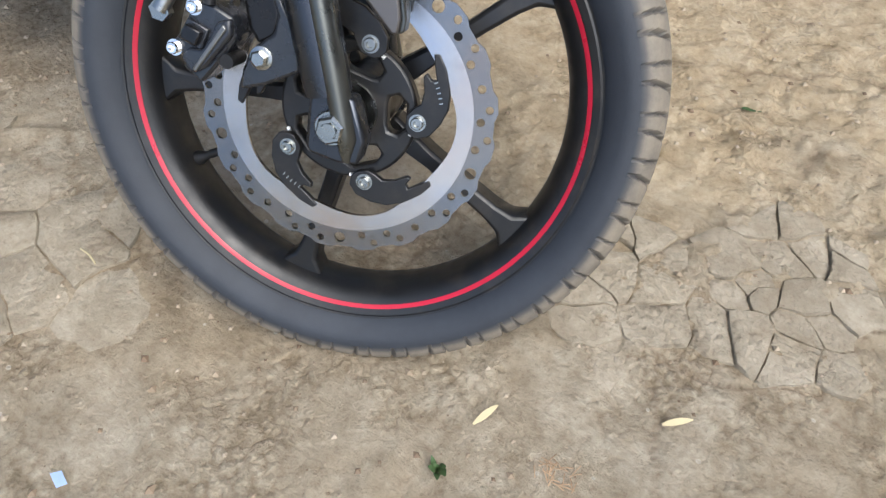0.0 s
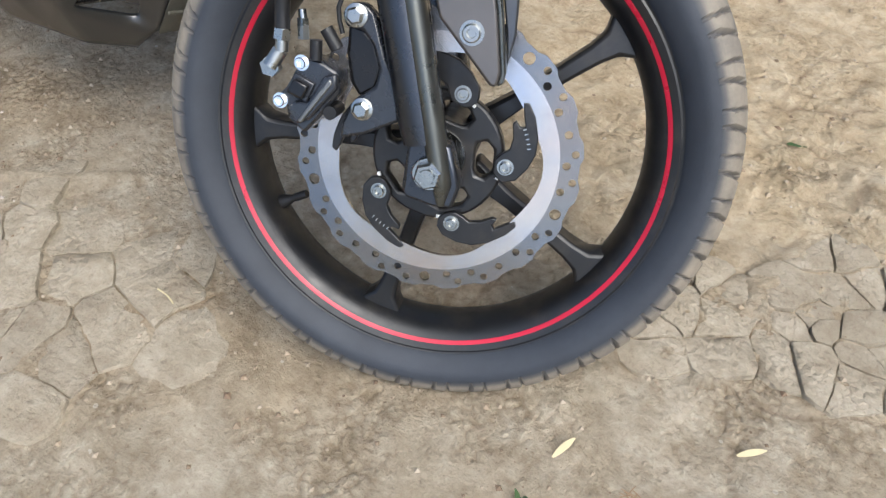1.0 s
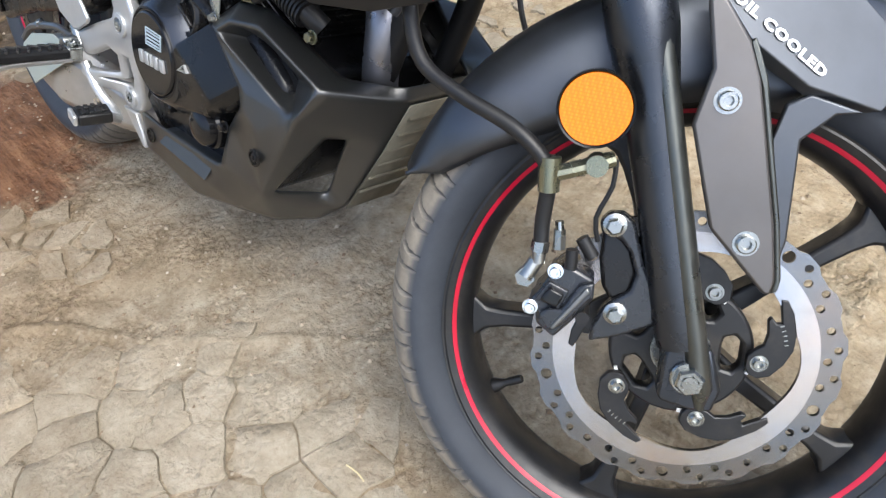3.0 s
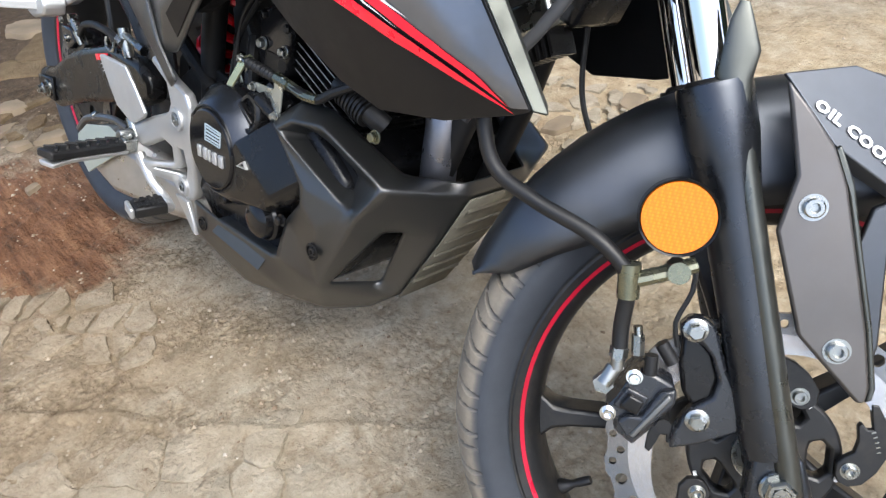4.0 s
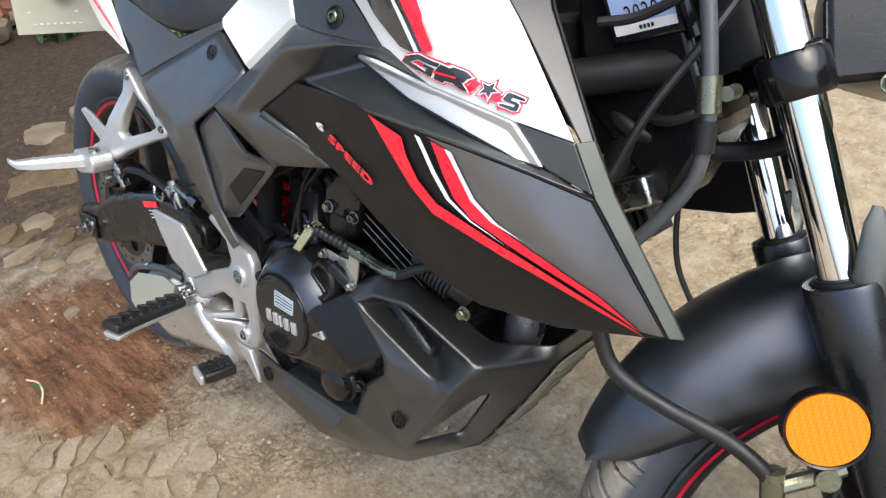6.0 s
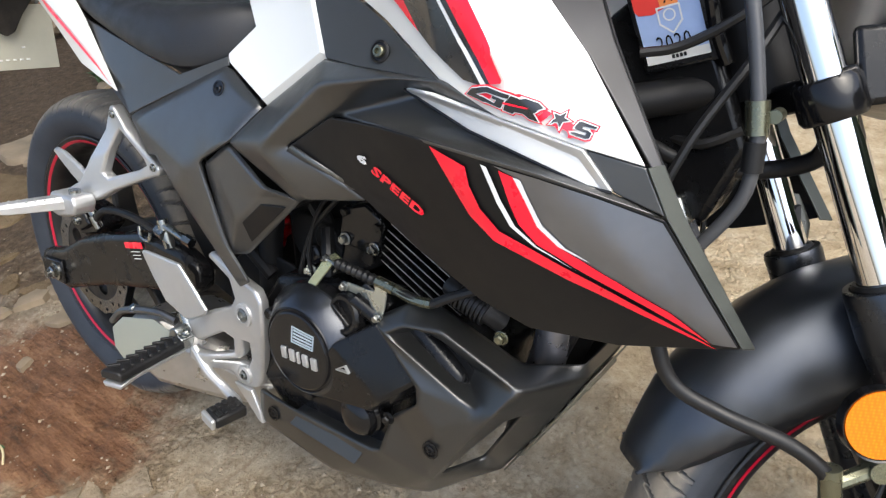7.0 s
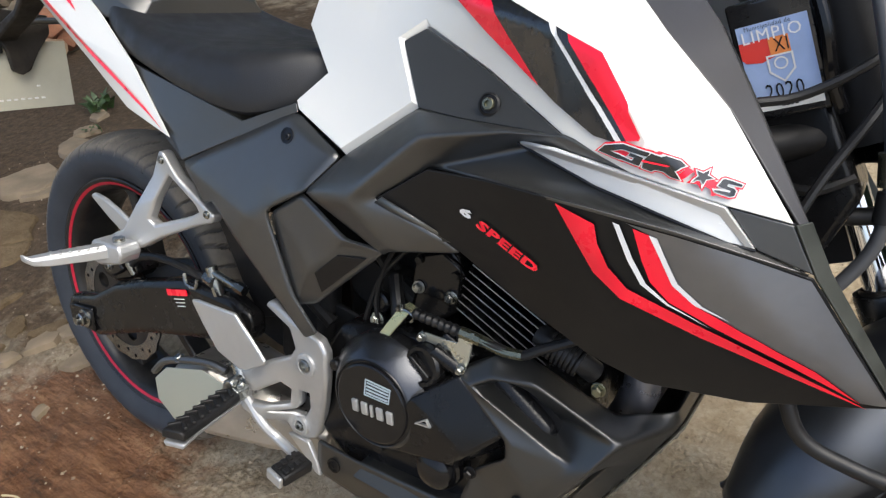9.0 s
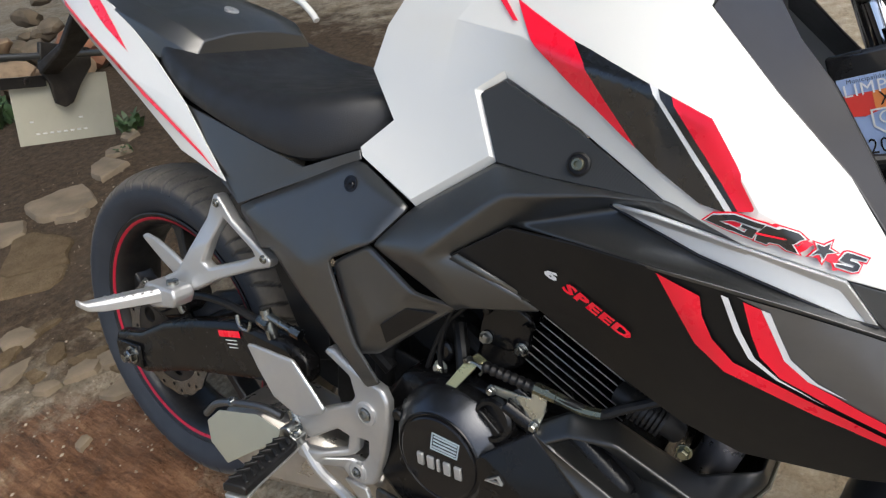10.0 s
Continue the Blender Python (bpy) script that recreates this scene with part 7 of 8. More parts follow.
def build_belly_pan():
    P = dict(O0=(0.797, -0.152, 0.474), O1=(0.833, -0.148, 0.498), O2=(0.866, -0.129, 0.495), O3=(0.954, -0.097, 0.440), O4=(1.008, -0.054, 0.440), O5=(1.008, 0, 0.440),
             I0=(0.814, -0.172, 0.462), I1=(0.838, -0.169, 0.477), I2=(0.888, -0.165, 0.486), I3=(0.977, -0.151, 0.441), I4=(1.014, -0.054, 0.424), I5=(1.014, 0, 0.424),
             W1=(0.850, -0.118, 0.460), R1=(0.882, -0.113, 0.426), R2=(0.894, -0.116, 0.410), J0=(0.830, -0.122, 0.450), p7=(0.930, -0.153, 0.396),
             L1=(0.798, -0.165, 0.464), L2=(0.861, -0.171, 0.410), f3=(0.862, -0.171, 0.387), f2=(0.888, -0.167, 0.362), f1=(0.842, -0.159, 0.339), nt=(0.815, -0.157, 0.345),
             C2=(0.951, -0.161, 0.402), C3=(0.868, -0.148, 0.271), n2=(0.796, -0.160, 0.286), fc=(0.780, -0.157, 0.279), fb=(0.640, -0.155, 0.275), fa=(0.622, -0.154, 0.246), fd=(0.760, -0.154, 0.238),
             T=(0.557, -0.147, 0.272), B=(0.552, -0.145, 0.215), B2=(0.690, -0.140, 0.190), b2=(0.800, -0.132, 0.212), e5=(0.836, -0.105, 0.204),
             s1=(0.948, -0.082, 0.361), s2=(0.941, -0.109, 0.365), s3=(0.869, -0.132, 0.268), s4=(0.886, -0.056, 0.252), E1=(0.975, -0.050, 0.352), E2=(0.908, -0.046, 0.240), E3=(0.856, -0.045, 0.196),
             g1=(0.975, 0, 0.352), g2=(0.908, 0, 0.240), g3=(0.856, 0, 0.196), h1=(0.70, 0, 0.180), h2=(0.556, 0, 0.205), u1=(0.778, -0.130, 0.279), u2=(0.640, -0.130, 0.275), u3=(0.796, -0.130, 0.290))
    F = ["O0 O1 I1 I0", "O1 O2 I2 I1", "O2 O3 I3 I2", "O3 O4 I4 I3", "O4 O5 I5 I4", "I1 I2 R1 W1", "I2 I3 R1", "R1 I3 p7 R2", "I0 I1 W1 J0", "I0 J0 R2 p7", "O0 I0 L1", "L1 I0 p7 L2", "L2 p7 f2 f3", "f3 f2 f1 nt",
         "p7 I3 C2", "f2 p7 C2 C3", "f1 f2 C3", "nt f1 C3 n2", "n2 C3 b2 fd fc", "fb fc fd fa", "T fb fa B", "fa fd B2 B", "fd b2 B2", "C3 e5 b2", "I3 I4 E1 s1 s2 C2", "C2 s2 s3 C3", "s1 E1 E2 s4", "C3 s3 s4 E2 E3 e5",
         "I4 I5 g1 E1", "E1 g1 g2 E2", "fb u2 u1 fc", "fc u1 u3 n2"]
    bm = sheet(P, F)
    whole = join(bm.copy(), mirrored(bm))
    bm.free()
    bmesh.ops.remove_doubles(whole, verts=whole.verts, dist=0.0005)
    bmesh.ops.recalc_face_normals(whole, faces=whole.faces)
    pan = part("belly_pan", whole, PAN, bike, "satin black sculpted engine cowl with cut-outs", solid=0.004, soft=0.93)
    # extra sheet over the cowl's facet, tilted up to catch the sky's sheen
    facet = sheet(dict(a=(0.632, -0.1610, 0.253), b=(0.646, -0.1500, 0.275), c=(0.772, -0.1520, 0.278), d=(0.754, -0.1610, 0.244)), ["a b c d"])
    both("pan_facet", facet, PAN, pan, "satin black facet tilted up to catch the sky's sheen", solid=0.002, bevel=0.001)
    front = sheet(dict(a=(1.0175, -0.052, 0.421), b=(0.9785, -0.048, 0.350), c=(0.9115, -0.044, 0.238), d=(1.0175, 0.052, 0.421), e=(0.9785, 0.048, 0.350), f=(0.9115, 0.044, 0.238)), ["a b e d", "b c f e"])
    part("pan_front", front, DUSTY, pan, "olive dusty front face", solid=0.002)
    for k in range(6):
        f = 0.08 + k / 6.5
        p = Vector((1.008, 0, 0.415)).lerp(Vector((0.912, 0, 0.250)), f)
        part("pan_rib", block(p + Vector((0.004, 0, -0.002)), (0.007, 0.086, 0.010), (0, 60, 0)), DUSTY, pan, "dusty moulded rib", bevel=0.002)
    for s in (-1, 1):
        for x, y, z in ((0.877, 0.1625, 0.328), (0.590, 0.1515, 0.246)):
            part("pan_bolt", join(lathe([(0, 0.011), (0.002, 0.011), (0.0025, 0.0085), (0.0, 0.008), (0.0, 0)], (x, s * y, z), 24, axis=(0, s, 0)), screw(Vector((x, s * (y - 0.001), z)), (0, s, 0), 0.0058, 0.003)), ENGINE, pan, "black socket bolt", angle=30)
    # a flat black plate stands for the dark depth of the vent
    both("vent_plate", plate([(0.842, 0.458), (0.866, 0.458), (0.907, 0.425), (0.913, 0.412), (0.894, 0.412), (0.858, 0.434)], -0.1235, -0.1225), BAY, pan, "flat black plate standing for the vent's dark depth")
    # added black plate that keeps the gap by the rear wheel dark
    part("gap_plate", plate([(0.352, 0.35), (0.40, 0.335), (0.47, 0.33), (0.47, 0.455), (0.40, 0.465), (0.372, 0.44)], -0.064, -0.058), BAY, bike, "black plate added to keep the gap ahead of the rear wheel dark", bevel=0.002)
    # finned sump below
    part("pivot_plate", plate([(0.475, 0.30), (0.60, 0.28), (0.60, 0.46), (0.52, 0.475), (0.455, 0.430), (0.45, 0.36)], -0.104, -0.096), BAY, bike, "black swingarm pivot plate", bevel=0.003)
    part("sump", plate([(0.62, 0.25), (0.78, 0.25), (0.82, 0.32), (0.84, 0.40), (0.62, 0.40)], -0.10, 0.10), BAY, bike, "black sump", bevel=0.01)


def build_frame():
    for s in (-1, 1):
        part("frame_spar", tube([(1.085, s * 0.03, 0.745), (1.00, s * 0.075, 0.725), (0.86, s * 0.12, 0.69), (0.72, s * 0.11, 0.665), (0.60, s * 0.10, 0.62), (0.55, s * 0.10, 0.50), (0.54, s * 0.10, 0.28)], 0.017, 14), BAY, bike, "black steel frame spar")
        part("down_tube", tube([(1.09, s * 0.02, 0.76), (1.03, s * 0.04, 0.62), (0.99, s * 0.05, 0.50), (0.94, s * 0.05, 0.36)], 0.015, 12), BAY, bike, "black down tube")
        part("rear_subframe", tube([(0.62, s * 0.10, 0.66), (0.40, s * 0.125, 0.68), (0.15, s * 0.11, 0.78), (-0.15, s * 0.07, 0.90)], 0.012, 10), BAY, bike, "black seat tube")
        part("subframe_strut", tube([(0.56, s * 0.11, 0.44), (0.42, s * 0.125, 0.56), (0.28, s * 0.125, 0.70)], 0.011, 10), BAY, bike, "black strut")
    part("frame_core", plate([(0.565, 0.30), (0.62, 0.30), (0.70, 0.58), (0.86, 0.66), (0.98, 0.72), (0.98, 0.78), (0.60, 0.70), (0.50, 0.68), (0.545, 0.58)], -0.07, 0.09), BAY, bike, "black frame core and air filter box", bevel=0.01)
    part("inner_fender", plate([(0.43, 0.40), (0.56, 0.29), (0.62, 0.30), (0.66, 0.50), (0.64, 0.62), (0.50, 0.66), (0.44, 0.58)], 0.0, 0.02), BAY, bike, "black inner fender behind the shock")
    part("rear_hugger", plate([(0.30, 0.62), (0.36, 0.56), (0.42, 0.56), (0.40, 0.68), (0.20, 0.74), (-0.1, 0.85), (-0.1, 0.87), (0.22, 0.80), (0.42, 0.74)], -0.085, 0.085), MATTE, bike, "black inner mudguard", bevel=0.008)
    part("gap_plate", plate([(0.30, 0.605), (0.345, 0.545), (0.385, 0.46), (0.42, 0.41), (0.455, 0.42), (0.445, 0.50), (0.43, 0.57), (0.40, 0.63), (0.36, 0.66)], -0.114, -0.106), SHROUD, bike, "black splash guard ahead of the rear tyre", bevel=0.002)
    lo, hi = Vector((0.440, -0.045, 0.425)), Vector((0.560, -0.045, 0.600))
    run = (hi - lo).normalized()
    across, over = run.cross(Vector((0, 1, 0))).normalized(), Vector((0, 1, 0))
    coil = [lo.lerp(hi, k / 96) + 0.031 * (math.cos(6.283 * k / 14) * across + math.sin(6.283 * k / 14) * over) for k in range(97)]
    sp = part("shock_spring", tube(coil, 0.0072, 8, straight=True), SPRINGRED, bike, "red coil spring of the rear shock")
    part("shock_body", join(rod(lo - run * 0.03, hi + run * 0.02, 0.017), rod(hi, hi + run * 0.012, 0.036), rod(lo - run * 0.012, lo, 0.036)), BAY, sp)
    part("steering_head", rod((1.128, 0, 0.745), (1.06, 0, 0.89), 0.034), BAY, bike, "black steering head")
    part("head_gusset", plate([(1.10, 0.62), (1.13, 0.70), (1.05, 0.86), (0.98, 0.80), (1.00, 0.70)], -0.045, 0.045), ENGINE, bike, bevel=0.008)
    part("side_stand", tube([(0.55, 0.13, 0.26), (0.56, 0.21, 0.16), (0.57, 0.285, 0.092)], 0.011, 10), ENGINE, bike, "black side stand")
    part("stand_foot", block((0.57, 0.288, 0.088), (0.06, 0.04, 0.006), (16, 0, 0)), ENGINE, bike)


def build_cockpit():
    # headlamp shell and bars turn with the fork
    rows = []
    for x, hw, lo, hi in ((1.185, 0.075, 0.775, 0.90), (1.215, 0.115, 0.742, 0.925), (1.27, 0.125, 0.735, 0.93), (1.315, 0.10, 0.75, 0.90), (1.335, 0.06, 0.78, 0.86)):
        rows.append([(x, -hw, lo + 0.03), (x, -hw, hi - 0.04), (x, -hw * 0.6, hi), (x, hw * 0.6, hi), (x, hw, hi - 0.04), (x, hw, lo + 0.03), (x, hw * 0.6, lo), (x, -hw * 0.6, lo)])
    hl = part("headlamp", loft(rows), MATTE, bike, "black headlamp shell", fork=True, bevel=0.01)
    part("headlamp_bracket", plate([(1.165, 0.73), (1.215, 0.742), (1.225, 0.785), (1.205, 0.80), (1.15, 0.79)], -0.102, -0.09), ENGINE, hl, fork=True, bevel=0.005)
    part("bracket_bolt", screw(Vector((1.205, -0.103, 0.737)), (0, -1, 0), 0.0058, 0.005, True), OLIVE, hl, fork=True, angle=30)
    part("handlebar", tube([(1.16, -0.36, 1.005), (1.13, -0.22, 1.0), (1.085, -0.09, 0.975), (1.085, 0.09, 0.975), (1.13, 0.22, 1.0), (1.16, 0.36, 1.005)], 0.011, 12), ENGINE, bike, "black handlebar", fork=True)
    for s in (-1, 1):
        part("grip", rod((1.158, s * 0.25, 1.001), (1.164, s * 0.37, 1.006), 0.016), RUBBER, bike, "black rubber grip", fork=True)
        part("bar_riser", rod((1.075, s * 0.04, 0.93), (1.085, s * 0.04, 0.985), 0.018), ENGINE, bike, fork=True)
    # hoses and cables beside the head
    up = part("upper_brake_hose", tube([(1.085, -0.100, 0.93), (1.112, -0.106, 0.86), (1.131, -0.110, 0.80), (1.1447, -0.1127, 0.7401), (1.148, -0.113, 0.705), (1.1432, -0.1127, 0.6711), (1.121, -0.118, 0.632), (1.095, -0.126, 0.595), (1.075, -0.15, 0.545)], 0.0058, 14), HOSE, bike, "grey-black rubber brake hose")
    part("hose_collar", join(rod((1.142, -0.112, 0.753), (1.146, -0.113, 0.727), 0.0092), rod((1.156, -0.112, 0.742), (1.156, -0.095, 0.742), 0.0055)), OLIVE, up, "olive zinc hose collar", angle=30)
    part("hose_sleeve", rod((1.1465, -0.113, 0.722), (1.1475, -0.113, 0.698), 0.0084), RUBBER, up)
    part("wiring_loop", tube([(1.02, 0.02, 0.70), (1.044, 0.0, 0.680), (1.095, -0.005, 0.671), (1.14, -0.02, 0.676), (1.165, -0.045, 0.690), (1.165, -0.06, 0.715)], 0.0085, 12), RUBBER, bike, "taped black wiring loop", fork=True)
    for pts, r in (([(1.155, -0.03, 0.87), (1.13, -0.075, 0.79), (1.098, -0.105, 0.72), (1.078, -0.12, 0.66)], 0.0042), ([(1.04, -0.10, 0.779), (1.07, -0.09, 0.786), (1.11, -0.08, 0.811), (1.15, -0.06, 0.85)], 0.0042), ([(1.082, 0.0, 0.68), (1.09, 0.0, 0.63), (1.095, 0.0, 0.58), (1.105, 0.0, 0.545), (1.135, -0.01, 0.51)], 0.003), ([(1.06, -0.04, 0.70), (1.09, -0.05, 0.70), (1.12, -0.04, 0.715)], 0.005)):
        part("control_cable", tube(pts, r, 8), RUBBER, bike, "black control cable")
    # regulator behind the shroud
    reg = part("regulator", block((1.060, -0.045, 0.625), (0.065, 0.04, 0.03), (0, -28, 0)), STEEL, bike, "finned metal regulator", bevel=0.004)
    for k in range(8):
        part("regulator_fin", block((1.040 + 0.007 * k, -0.045, 0.594 + 0.0037 * k), (0.003, 0.038, 0.045), (0, -28, 0)), ENGINE, reg)
    # tax tag in its pouch
    ux, uz = Vector((0.055, 0.0, 0.0175)).normalized(), Vector((0.027, 0.012, -0.073)).normalized() * -1
    ny = uz.cross(ux).normalized() * -1
    o = Vector((1.0455, -0.058, 0.806))
    M = Matrix(((ux.x, -ny.x, uz.x, o.x), (ux.y, -ny.y, uz.y, o.y), (ux.z, -ny.z, uz.z, o.z), (0, 0, 0, 1)))
    if (M.to_3x3() @ Vector((0, -1, 0))).y > 0:
        M = M @ Matrix.Diagonal((1, -1, 1, 1))

    def quad(x0, z0, x1, z1, y):
        return turned(plate([(x0, z0), (x1, z0), (x1, z1), (x0, z1)], y, y), M)
    pouch = part("tag_pouch", turned(plate([(-0.032, -0.045), (0.034, -0.045), (0.034, 0.060), (-0.032, 0.060)], 0.0, 0.006), M), BLACKVINYL, bike, "black vinyl tag pouch", bevel=0.003)
    part("pouch_fold", tube([M @ Vector((0.038, 0.002, 0.06)), M @ Vector((0.040, -0.002, 0.02)), M @ Vector((0.037, 0.0, -0.02)), M @ Vector((0.039, 0.002, -0.05))], 0.006, 10), GLOSS, pouch)
    tag = part("tax_tag", turned(plate([(-0.027, -0.037), (0.029, -0.037), (0.029, 0.040), (-0.027, 0.040)], -0.0008, -0.0002), M), PAPER, pouch, "printed blue paper tag")
    part("tag_red", turned(plate([(-0.027, 0.026), (0.0, 0.026), (0.002, 0.010), (-0.012, 0.006), (-0.024, 0.008), (-0.027, 0.012)], -0.0012, -0.0012), M), REDINK, tag, "red printed field")
    part("tag_orange", quad(-0.004, 0.010, 0.012, 0.026, -0.0014), ORANGEINK, tag, "orange printed field")
    part("tag_shield", turned(plate([(-0.008, 0.011), (0.013, 0.011), (0.013, -0.004), (0.0025, -0.014), (-0.008, -0.004)], -0.0016, -0.0016, [[(-0.0065, 0.0095), (0.0115, 0.0095), (0.0115, -0.003), (0.0025, -0.012), (-0.0065, -0.003)]]), M), SHARP, tag, "pale printed shield")
    part("tag_ring", turned(plate(ring(0.0025, 0.003, 0.0055, 20), -0.0016, -0.0016, [ring(0.0025, 0.003, 0.0042, 20)]), M), SHARP, tag)
    part("tag_strip", quad(-0.027, -0.037, 0.029, -0.029, -0.0013), SHARP, tag, "white strip")
    for k in range(4):
        part("tag_bar", quad(-0.004 + 0.0035 * k, -0.0347, -0.0015 + 0.0035 * k, -0.0313, -0.0018), BLACKVINYL, tag, "small dark bar")
    for text, x, z, w, h, mat in (("Municipalidad de", -0.020, 0.0345, 0.036, 0.0045, BLACKVINYL), ("LIMPIO", -0.023, 0.0245, 0.046, 0.0105, WHITEVINYL), ("XI", 0.0, 0.0135, 0.011, 0.011, BLACKVINYL), ("2020", -0.014, -0.027, 0.030, 0.0135, BLACKVINYL)):
        b = lettering(text, 0.02)
        lx, hx = min(v.co.x for v in b.verts), max(v.co.x for v in b.verts)
        lz, hz = min(v.co.z for v in b.verts), max(v.co.z for v in b.verts)
        b.transform(Matrix.Translation((x, -0.002, z)) @ Matrix.Diagonal((w / (hx - lx), 1, h / (hz - lz), 1)) @ Matrix.Translation((-lx, 0, -lz)))
        part("tag_word", turned(b, M), mat, tag, "printed words")


PAPER = surface("printed_blue_paper", (0.32, 0.42, 0.66), 0.4, grain=200, vary=0.25, bump=0.02)
REDINK = surface("red_ink", (0.65, 0.05, 0.04), 0.4, grain=200, bump=0.02)
ORANGEINK = surface("orange_ink", (0.75, 0.25, 0.07), 0.4, grain=200, bump=0.02)
build_engine()
build_belly_pan()
build_frame()
build_cockpit()


# ---- loose things on the ground ----


def rock(r, seed, flat=1.0, sub=2):
    """An irregular broken lump."""
    bm = bmesh.new()
    bmesh.ops.create_icosphere(bm, subdivisions=sub, radius=r)
    for v in bm.verts:
        n = noise.noise(v.co / r * 1.1 + Vector((seed * 3.7, seed, -seed)))
        k = noise.noise(v.co / r * 2.9 + Vector((seed, -seed * 2.1, seed)))
        v.co *= 1 + 0.38 * n + 0.14 * k
        v.co.z *= flat
    return bm


def flagstone(r, seed):
    """A flat broken stone: an angular outline, worn edges and an uneven top."""
    rnd = random.Random(seed)
    n = rnd.randint(5, 7)
    corners = []
    for k in range(n):
        a = 2 * math.pi * (k + rnd.uniform(-0.3, 0.3)) / n
        q = r * rnd.uniform(0.75, 1.25)
        corners.append((q * math.cos(a) * 1.2, q * math.sin(a) * 0.85))
    line = []
    for p, q in zip(corners, corners[1:] + corners[:1]):
        for i in range(5):
            f = i / 5
            line.append((p[0] + (q[0] - p[0]) * f + r * 0.04 * rnd.uniform(-1, 1), p[1] + (q[1] - p[1]) * f + r * 0.04 * rnd.uniform(-1, 1)))
    bm = bmesh.new()
    h = 0.010 + 0.05 * r
    tilt = (rnd.uniform(-0.06, 0.06), rnd.uniform(-0.06, 0.06))
    rows = [[bm.verts.new((x * f, y * f, z + tilt[0] * x * f + tilt[1] * y * f + r * 0.012 * rnd.uniform(-1, 1))) for x, y in line] for f, z in ((1.04, -0.02), (1.0, h * 0.55), (0.95, h), (0.65, h * 1.12), (0.3, h * 1.18))]
    for A, B in zip(rows, rows[1:]):
        for i in range(len(A)):
            j = (i + 1) % len(A)
            bm.faces.new((A[i], A[j], B[j], B[i]))
    bm.faces.new(rows[-1])
    return bm


def loose(name, bm, material, at, label, category, group="", rz=0.0, tilt=0.0, angle=30):
    ob = part(name, bm, material, None, angle=angle)
    z = float(ground_height(np.array([at[0]]), np.array([at[1]]))[0][0])
    ob.matrix_world = pose(at[0], at[1], z + (at[2] if len(at) > 2 else 0), tilt, 0, rz)
    return tagged(ob, label, category, group)


def build_stones():
    rnd = random.Random(11)
    for x, y, r in ((-1.615, 0.566, 0.15), (-1.50, 0.52, 0.06), (-1.76, 0.84, 0.10), (-1.885, 0.978, 0.07), (-2.0, 1.12, 0.06), (-1.66, 0.315, 0.09), (-0.571, 0.013, 0.045), (-0.534, 0.074, 0.04), (-0.404, 0.022, 0.05), (-0.76, -0.092, 0.055), (-0.60, -0.066, 0.03), (-0.336, -0.131, 0.02), (-0.926, 0.008, 0.05), (0.645, 1.065, 0.045), (0.557, 0.867, 0.04), (0.611, 0.681, 0.035), (0.70, 0.80, 0.03)):
        loose("stone", flagstone(r, int(1000 * r) + int(100 * abs(x))), STONE, (x, y, 0.003), "flat tan stone half sunk in the earth", "stone", "stones in the yard", rnd.uniform(0, 360))
    # crumbs and pebbles, past counting
    bm = bmesh.new()
    spots = [(1.55, 0.75, 0.5, 0.35, 380), (0.7, 0.2, 0.6, 0.3, 420), (1.0, -0.25, 0.7, 0.25, 260), (1.6, -0.05, 0.35, 0.25, 160), (0.1, -0.25, 0.5, 0.18, 70), (-0.5, 0.0, 0.5, 0.25, 380), (-1.3, 0.6, 0.6, 0.5, 320), (1.0, 1.2, 0.6, 0.5, 300), (1.85, 0.4, 0.3, 0.3, 160), (0.62, -0.18, 0.75, 0.32, 520)]
    dots = [(rnd.gauss(cx, sx * 0.5), rnd.gauss(cy, sy * 0.5), 0.0014 + 0.0050 * rnd.random() ** 3) for cx, cy, sx, sy, n in spots for _ in range(n)]
    hs = ground_height(np.array([d[0] for d in dots]), np.array([d[1] for d in dots]))[0]
    for (x, y, r), z in zip(dots, hs):
        vs = [bm.verts.new((x + r * rnd.uniform(0.6, 1.2) * a, y + r * rnd.uniform(0.6, 1.2) * b, float(z) + r * 0.35 + r * 0.7 * c)) for a, b, c in ((1, 0, 0), (-1, 0, 0), (0, 1, 0), (0, -1, 0), (0, 0, 1), (0, 0, -1))]
        for i, j, k in ((0, 2, 4), (2, 1, 4), (1, 3, 4), (3, 0, 4), (2, 0, 5), (1, 2, 5), (3, 1, 5), (0, 3, 5)):
            bm.faces.new((vs[i], vs[j], vs[k]))
    m, nt, b = nodes_of("mixed_grit")
    isl = nt.nodes.new("ShaderNodeNewGeometry").outputs["Random Per Island"]
    nt.links.new(ramp_node(nt, isl, [(0.0, (0.16, 0.11, 0.07)), (0.4, (0.28, 0.22, 0.15)), (0.8, (0.36, 0.30, 0.22)), (0.99, (0.38, 0.32, 0.24)), (1.0, (0.55, 0.50, 0.43))]).outputs[0], b.inputs["Base Color"])
    b.inputs["Roughness"].default_value = 0.95
    ob = part("gravel", bm, m, None, angle=20)
    tagged(ob, "scattered tan grit and small pebbles on dry earth", "gravel", kind="stuff")


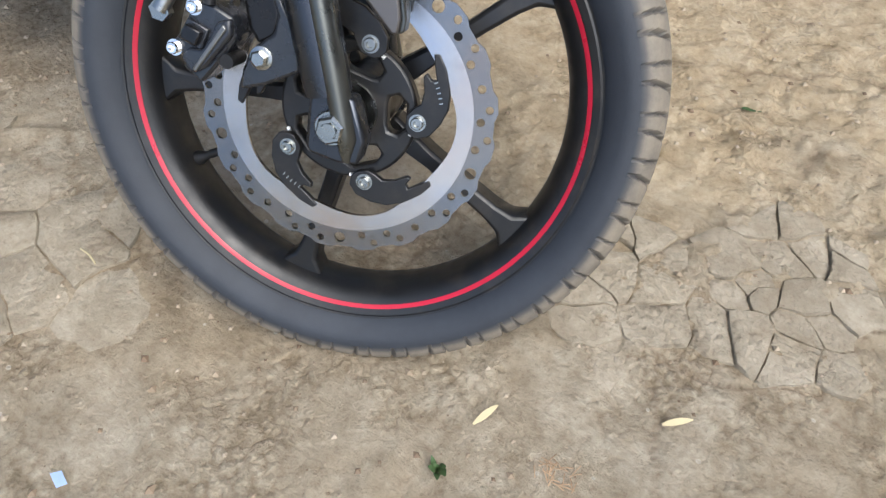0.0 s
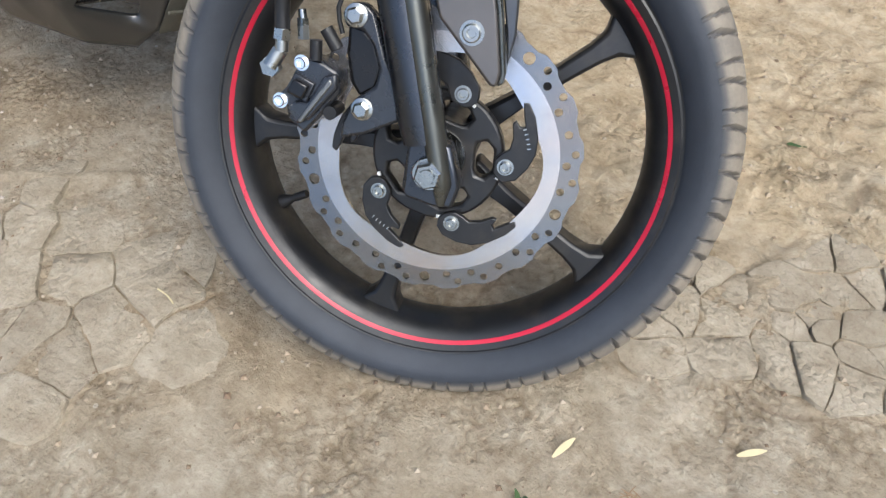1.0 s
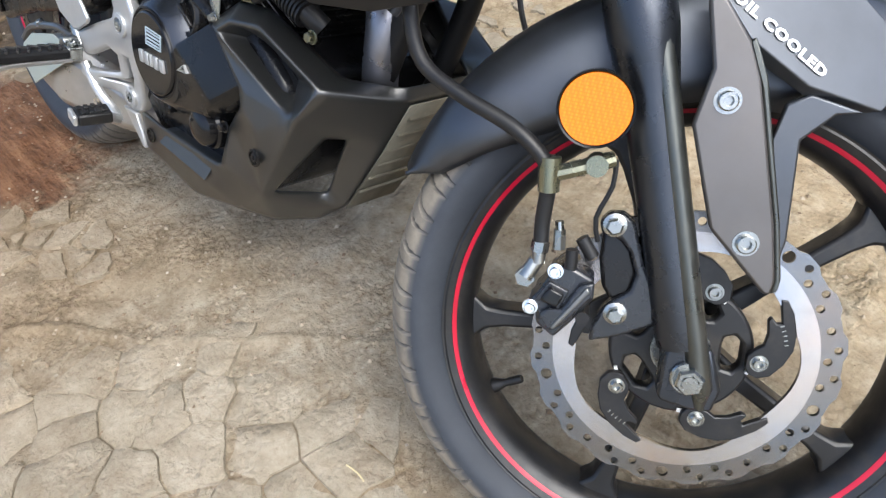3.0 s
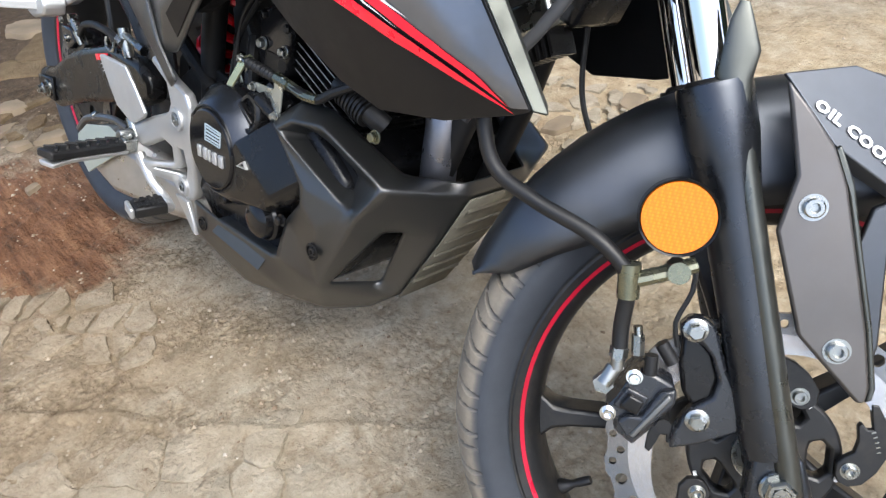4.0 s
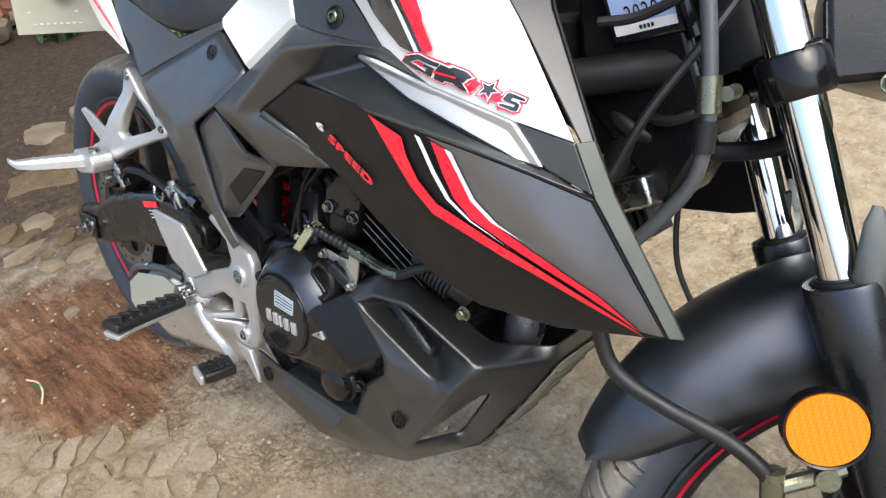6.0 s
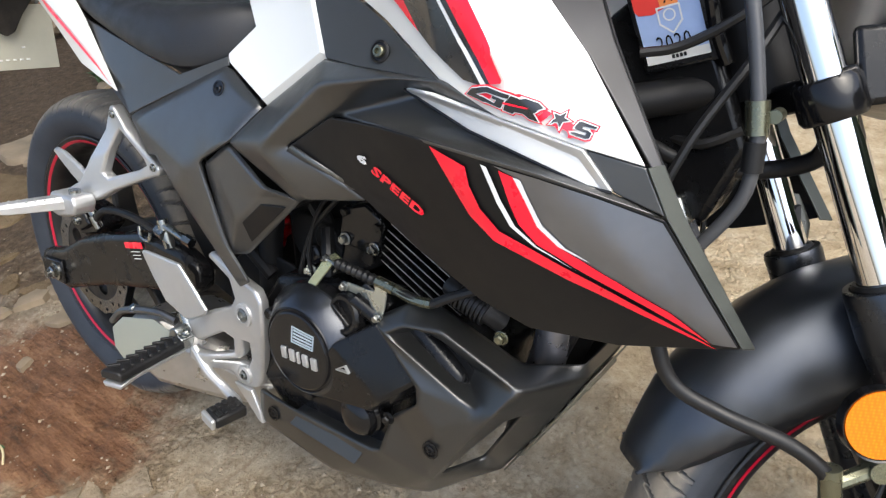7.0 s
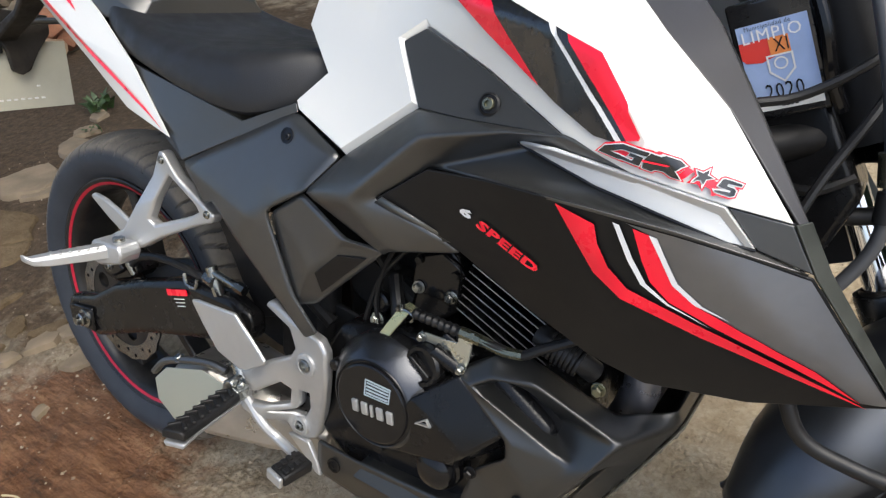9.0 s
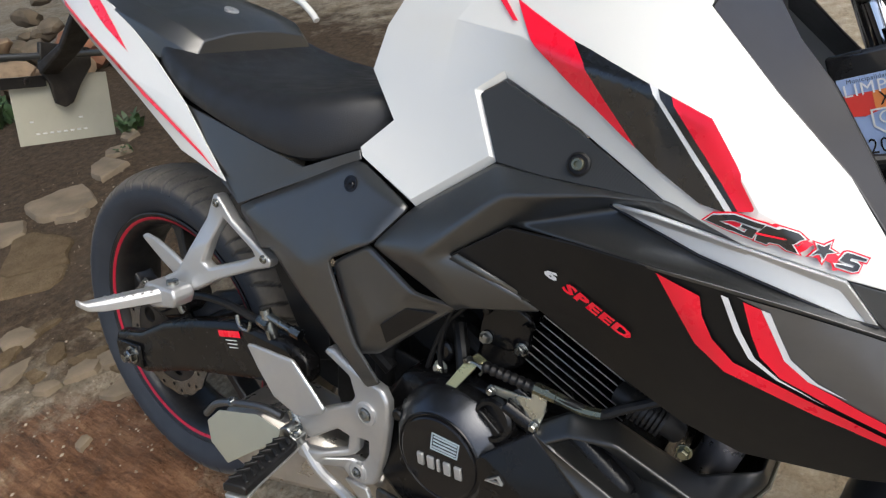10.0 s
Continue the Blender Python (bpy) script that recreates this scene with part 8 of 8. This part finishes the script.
def build_heap():
    """The heap of broken stone and wood at the back of the yard."""
    rnd = random.Random(23)
    for k in range(70):
        u, v = rnd.random(), rnd.random()
        x, y = -3.35 - 1.1 * v + 0.25 * rnd.uniform(-1, 1), 0.75 + 2.1 * u
        h = 0.5 * max(0.0, 1 - abs(v - 0.55) * 1.5) * rnd.random()
        r = rnd.uniform(0.07, 0.14)
        mat = rnd.choice((STONE, BARK, STONE, BRICK))
        ob = part("rubble_block", rock(r, rnd.uniform(0, 90), rnd.uniform(0.5, 0.8), 2), mat, None, angle=25)
        ob.matrix_world = pose(x, y, r * 0.35 + h, rnd.uniform(-30, 30), rnd.uniform(-30, 30), rnd.uniform(0, 360))
        tagged(ob, "broken tan and brown block in a heap", "rubble", "heap of rubble")


def leaf_shape(length, width, bend):
    bm = bmesh.new()
    rows = []
    for k in range(6):
        t = k / 5
        w = width * math.sin(math.pi * min(0.97, t * 0.9 + 0.07)) ** 0.8
        z = bend * math.sin(t * 2.2)
        rows.append([bm.verts.new((length * t, -w, z + 0.1 * w)), bm.verts.new((length * t, 0, z)), bm.verts.new((length * t, w, z + 0.1 * w))])
    for A, B in zip(rows, rows[1:]):
        for j in range(2):
            bm.faces.new((A[j], B[j], B[j + 1], A[j + 1]))
    return bm


def build_litter():
    rnd = random.Random(3)

    def clump(n, size, spread):
        bms = []
        for k in range(n):
            b = leaf_shape(size * rnd.uniform(0.6, 1.1), size * rnd.uniform(0.13, 0.22), size * 0.25)
            b.transform(pose(rnd.uniform(-spread, spread), rnd.uniform(-spread, spread), 0, 0, -rnd.uniform(10, 60), rnd.uniform(0, 360)))
            bms.append(b)
        return join(*bms)
    loose("sprout", clump(7, 0.022, 0.004), LEAF, (1.611, -0.069, 0.001), "tiny green sprout in dry earth", "plant")
    loose("leaf", leaf_shape(0.030, 0.006, 0.003), LEAF, (1.577, 0.665, 0.005), "small fallen green leaf", "leaf", "fallen leaves", 20)
    loose("leaf", leaf_shape(0.045, 0.005, 0.004), LEAF, (-0.10, -0.285, 0.006), "small fallen green leaf", "leaf", "fallen leaves", 200)
    loose("leaf", leaf_shape(0.035, 0.004, 0.003), STRAW, (1.608, -0.01, 0.004), "dry pale leaf blade", "leaf", "fallen leaves", 80)
    loose("leaf", leaf_shape(0.035, 0.004, 0.003), STRAW, (1.758, 0.133, 0.006), "dry pale leaf blade", "leaf", "fallen leaves", 50)
    loose("straw", tube([(0, 0, 0.003), (0.04, 0.012, 0.008), (0.08, 0.008, 0.007), (0.11, -0.008, 0.003)], 0.0022, 6), STRAW, (-0.175, -0.30, 0.004), "bent dry straw stalk", "straw")
    loose("straw", tube([(0, 0, 0.002), (0.02, 0.002, 0.003), (0.035, 0, 0.002)], 0.0012, 6), STRAW, (1.08, -0.17, 0.004), "short dry straw stalk", "straw")
    loose("paper_scrap", sheet(dict(a=(0, 0, 0), b=(0.02, -0.003, 0.002), c=(0.024, 0.007, 0.001), d=(0.008, 0.01, 0.003)), ["a b c d"]), PAPER, (1.315, -0.344, 0.004), "faded blue scrap on the ground", "scrap")
    for n, size, spread, at in ((26, 0.09, 0.05, (-2.09, 1.18, 0.0)), (14, 0.04, 0.03, (-1.83, 0.98, 0.0)), (30, 0.16, 0.12, (-3.1, 1.0, 0.0))):
        weed = new("weed")
        weed.empty_display_size = 0.05
        weed.matrix_world = pose(at[0], at[1], float(ground_height(np.array([at[0]]), np.array([at[1]]))[0][0]), 0, 0, 0)
        tagged(weed, "low green weed at the yard's edge", "plant", "weeds")
        for k in range(n):
            part("leaf", clump(1, size, spread), LEAF, weed)
    tw = []
    for k in range(26):
        a = rnd.uniform(0, 6.28)
        p = Vector((rnd.gauss(0, 0.012), rnd.gauss(0, 0.009), 0.003))
        q = p + Vector((0.014 * math.cos(a), 0.014 * math.sin(a), rnd.uniform(0, 0.006)))
        tw.append(tube([p, (p + q) / 2 + Vector((0, 0, 0.002)), q], 0.0007, 5))
    loose("dry_tuft", join(*tw), BARK, (1.705, 0.013, 0.0), "dark tuft of dry twigs pressed into the earth", "tuft")


BRICK = surface("broken_brick", (0.30, 0.13, 0.07), 0.9, grain=90, vary=0.3, bump=1.0, dust=0.3)
build_stones()
build_heap()
build_litter()
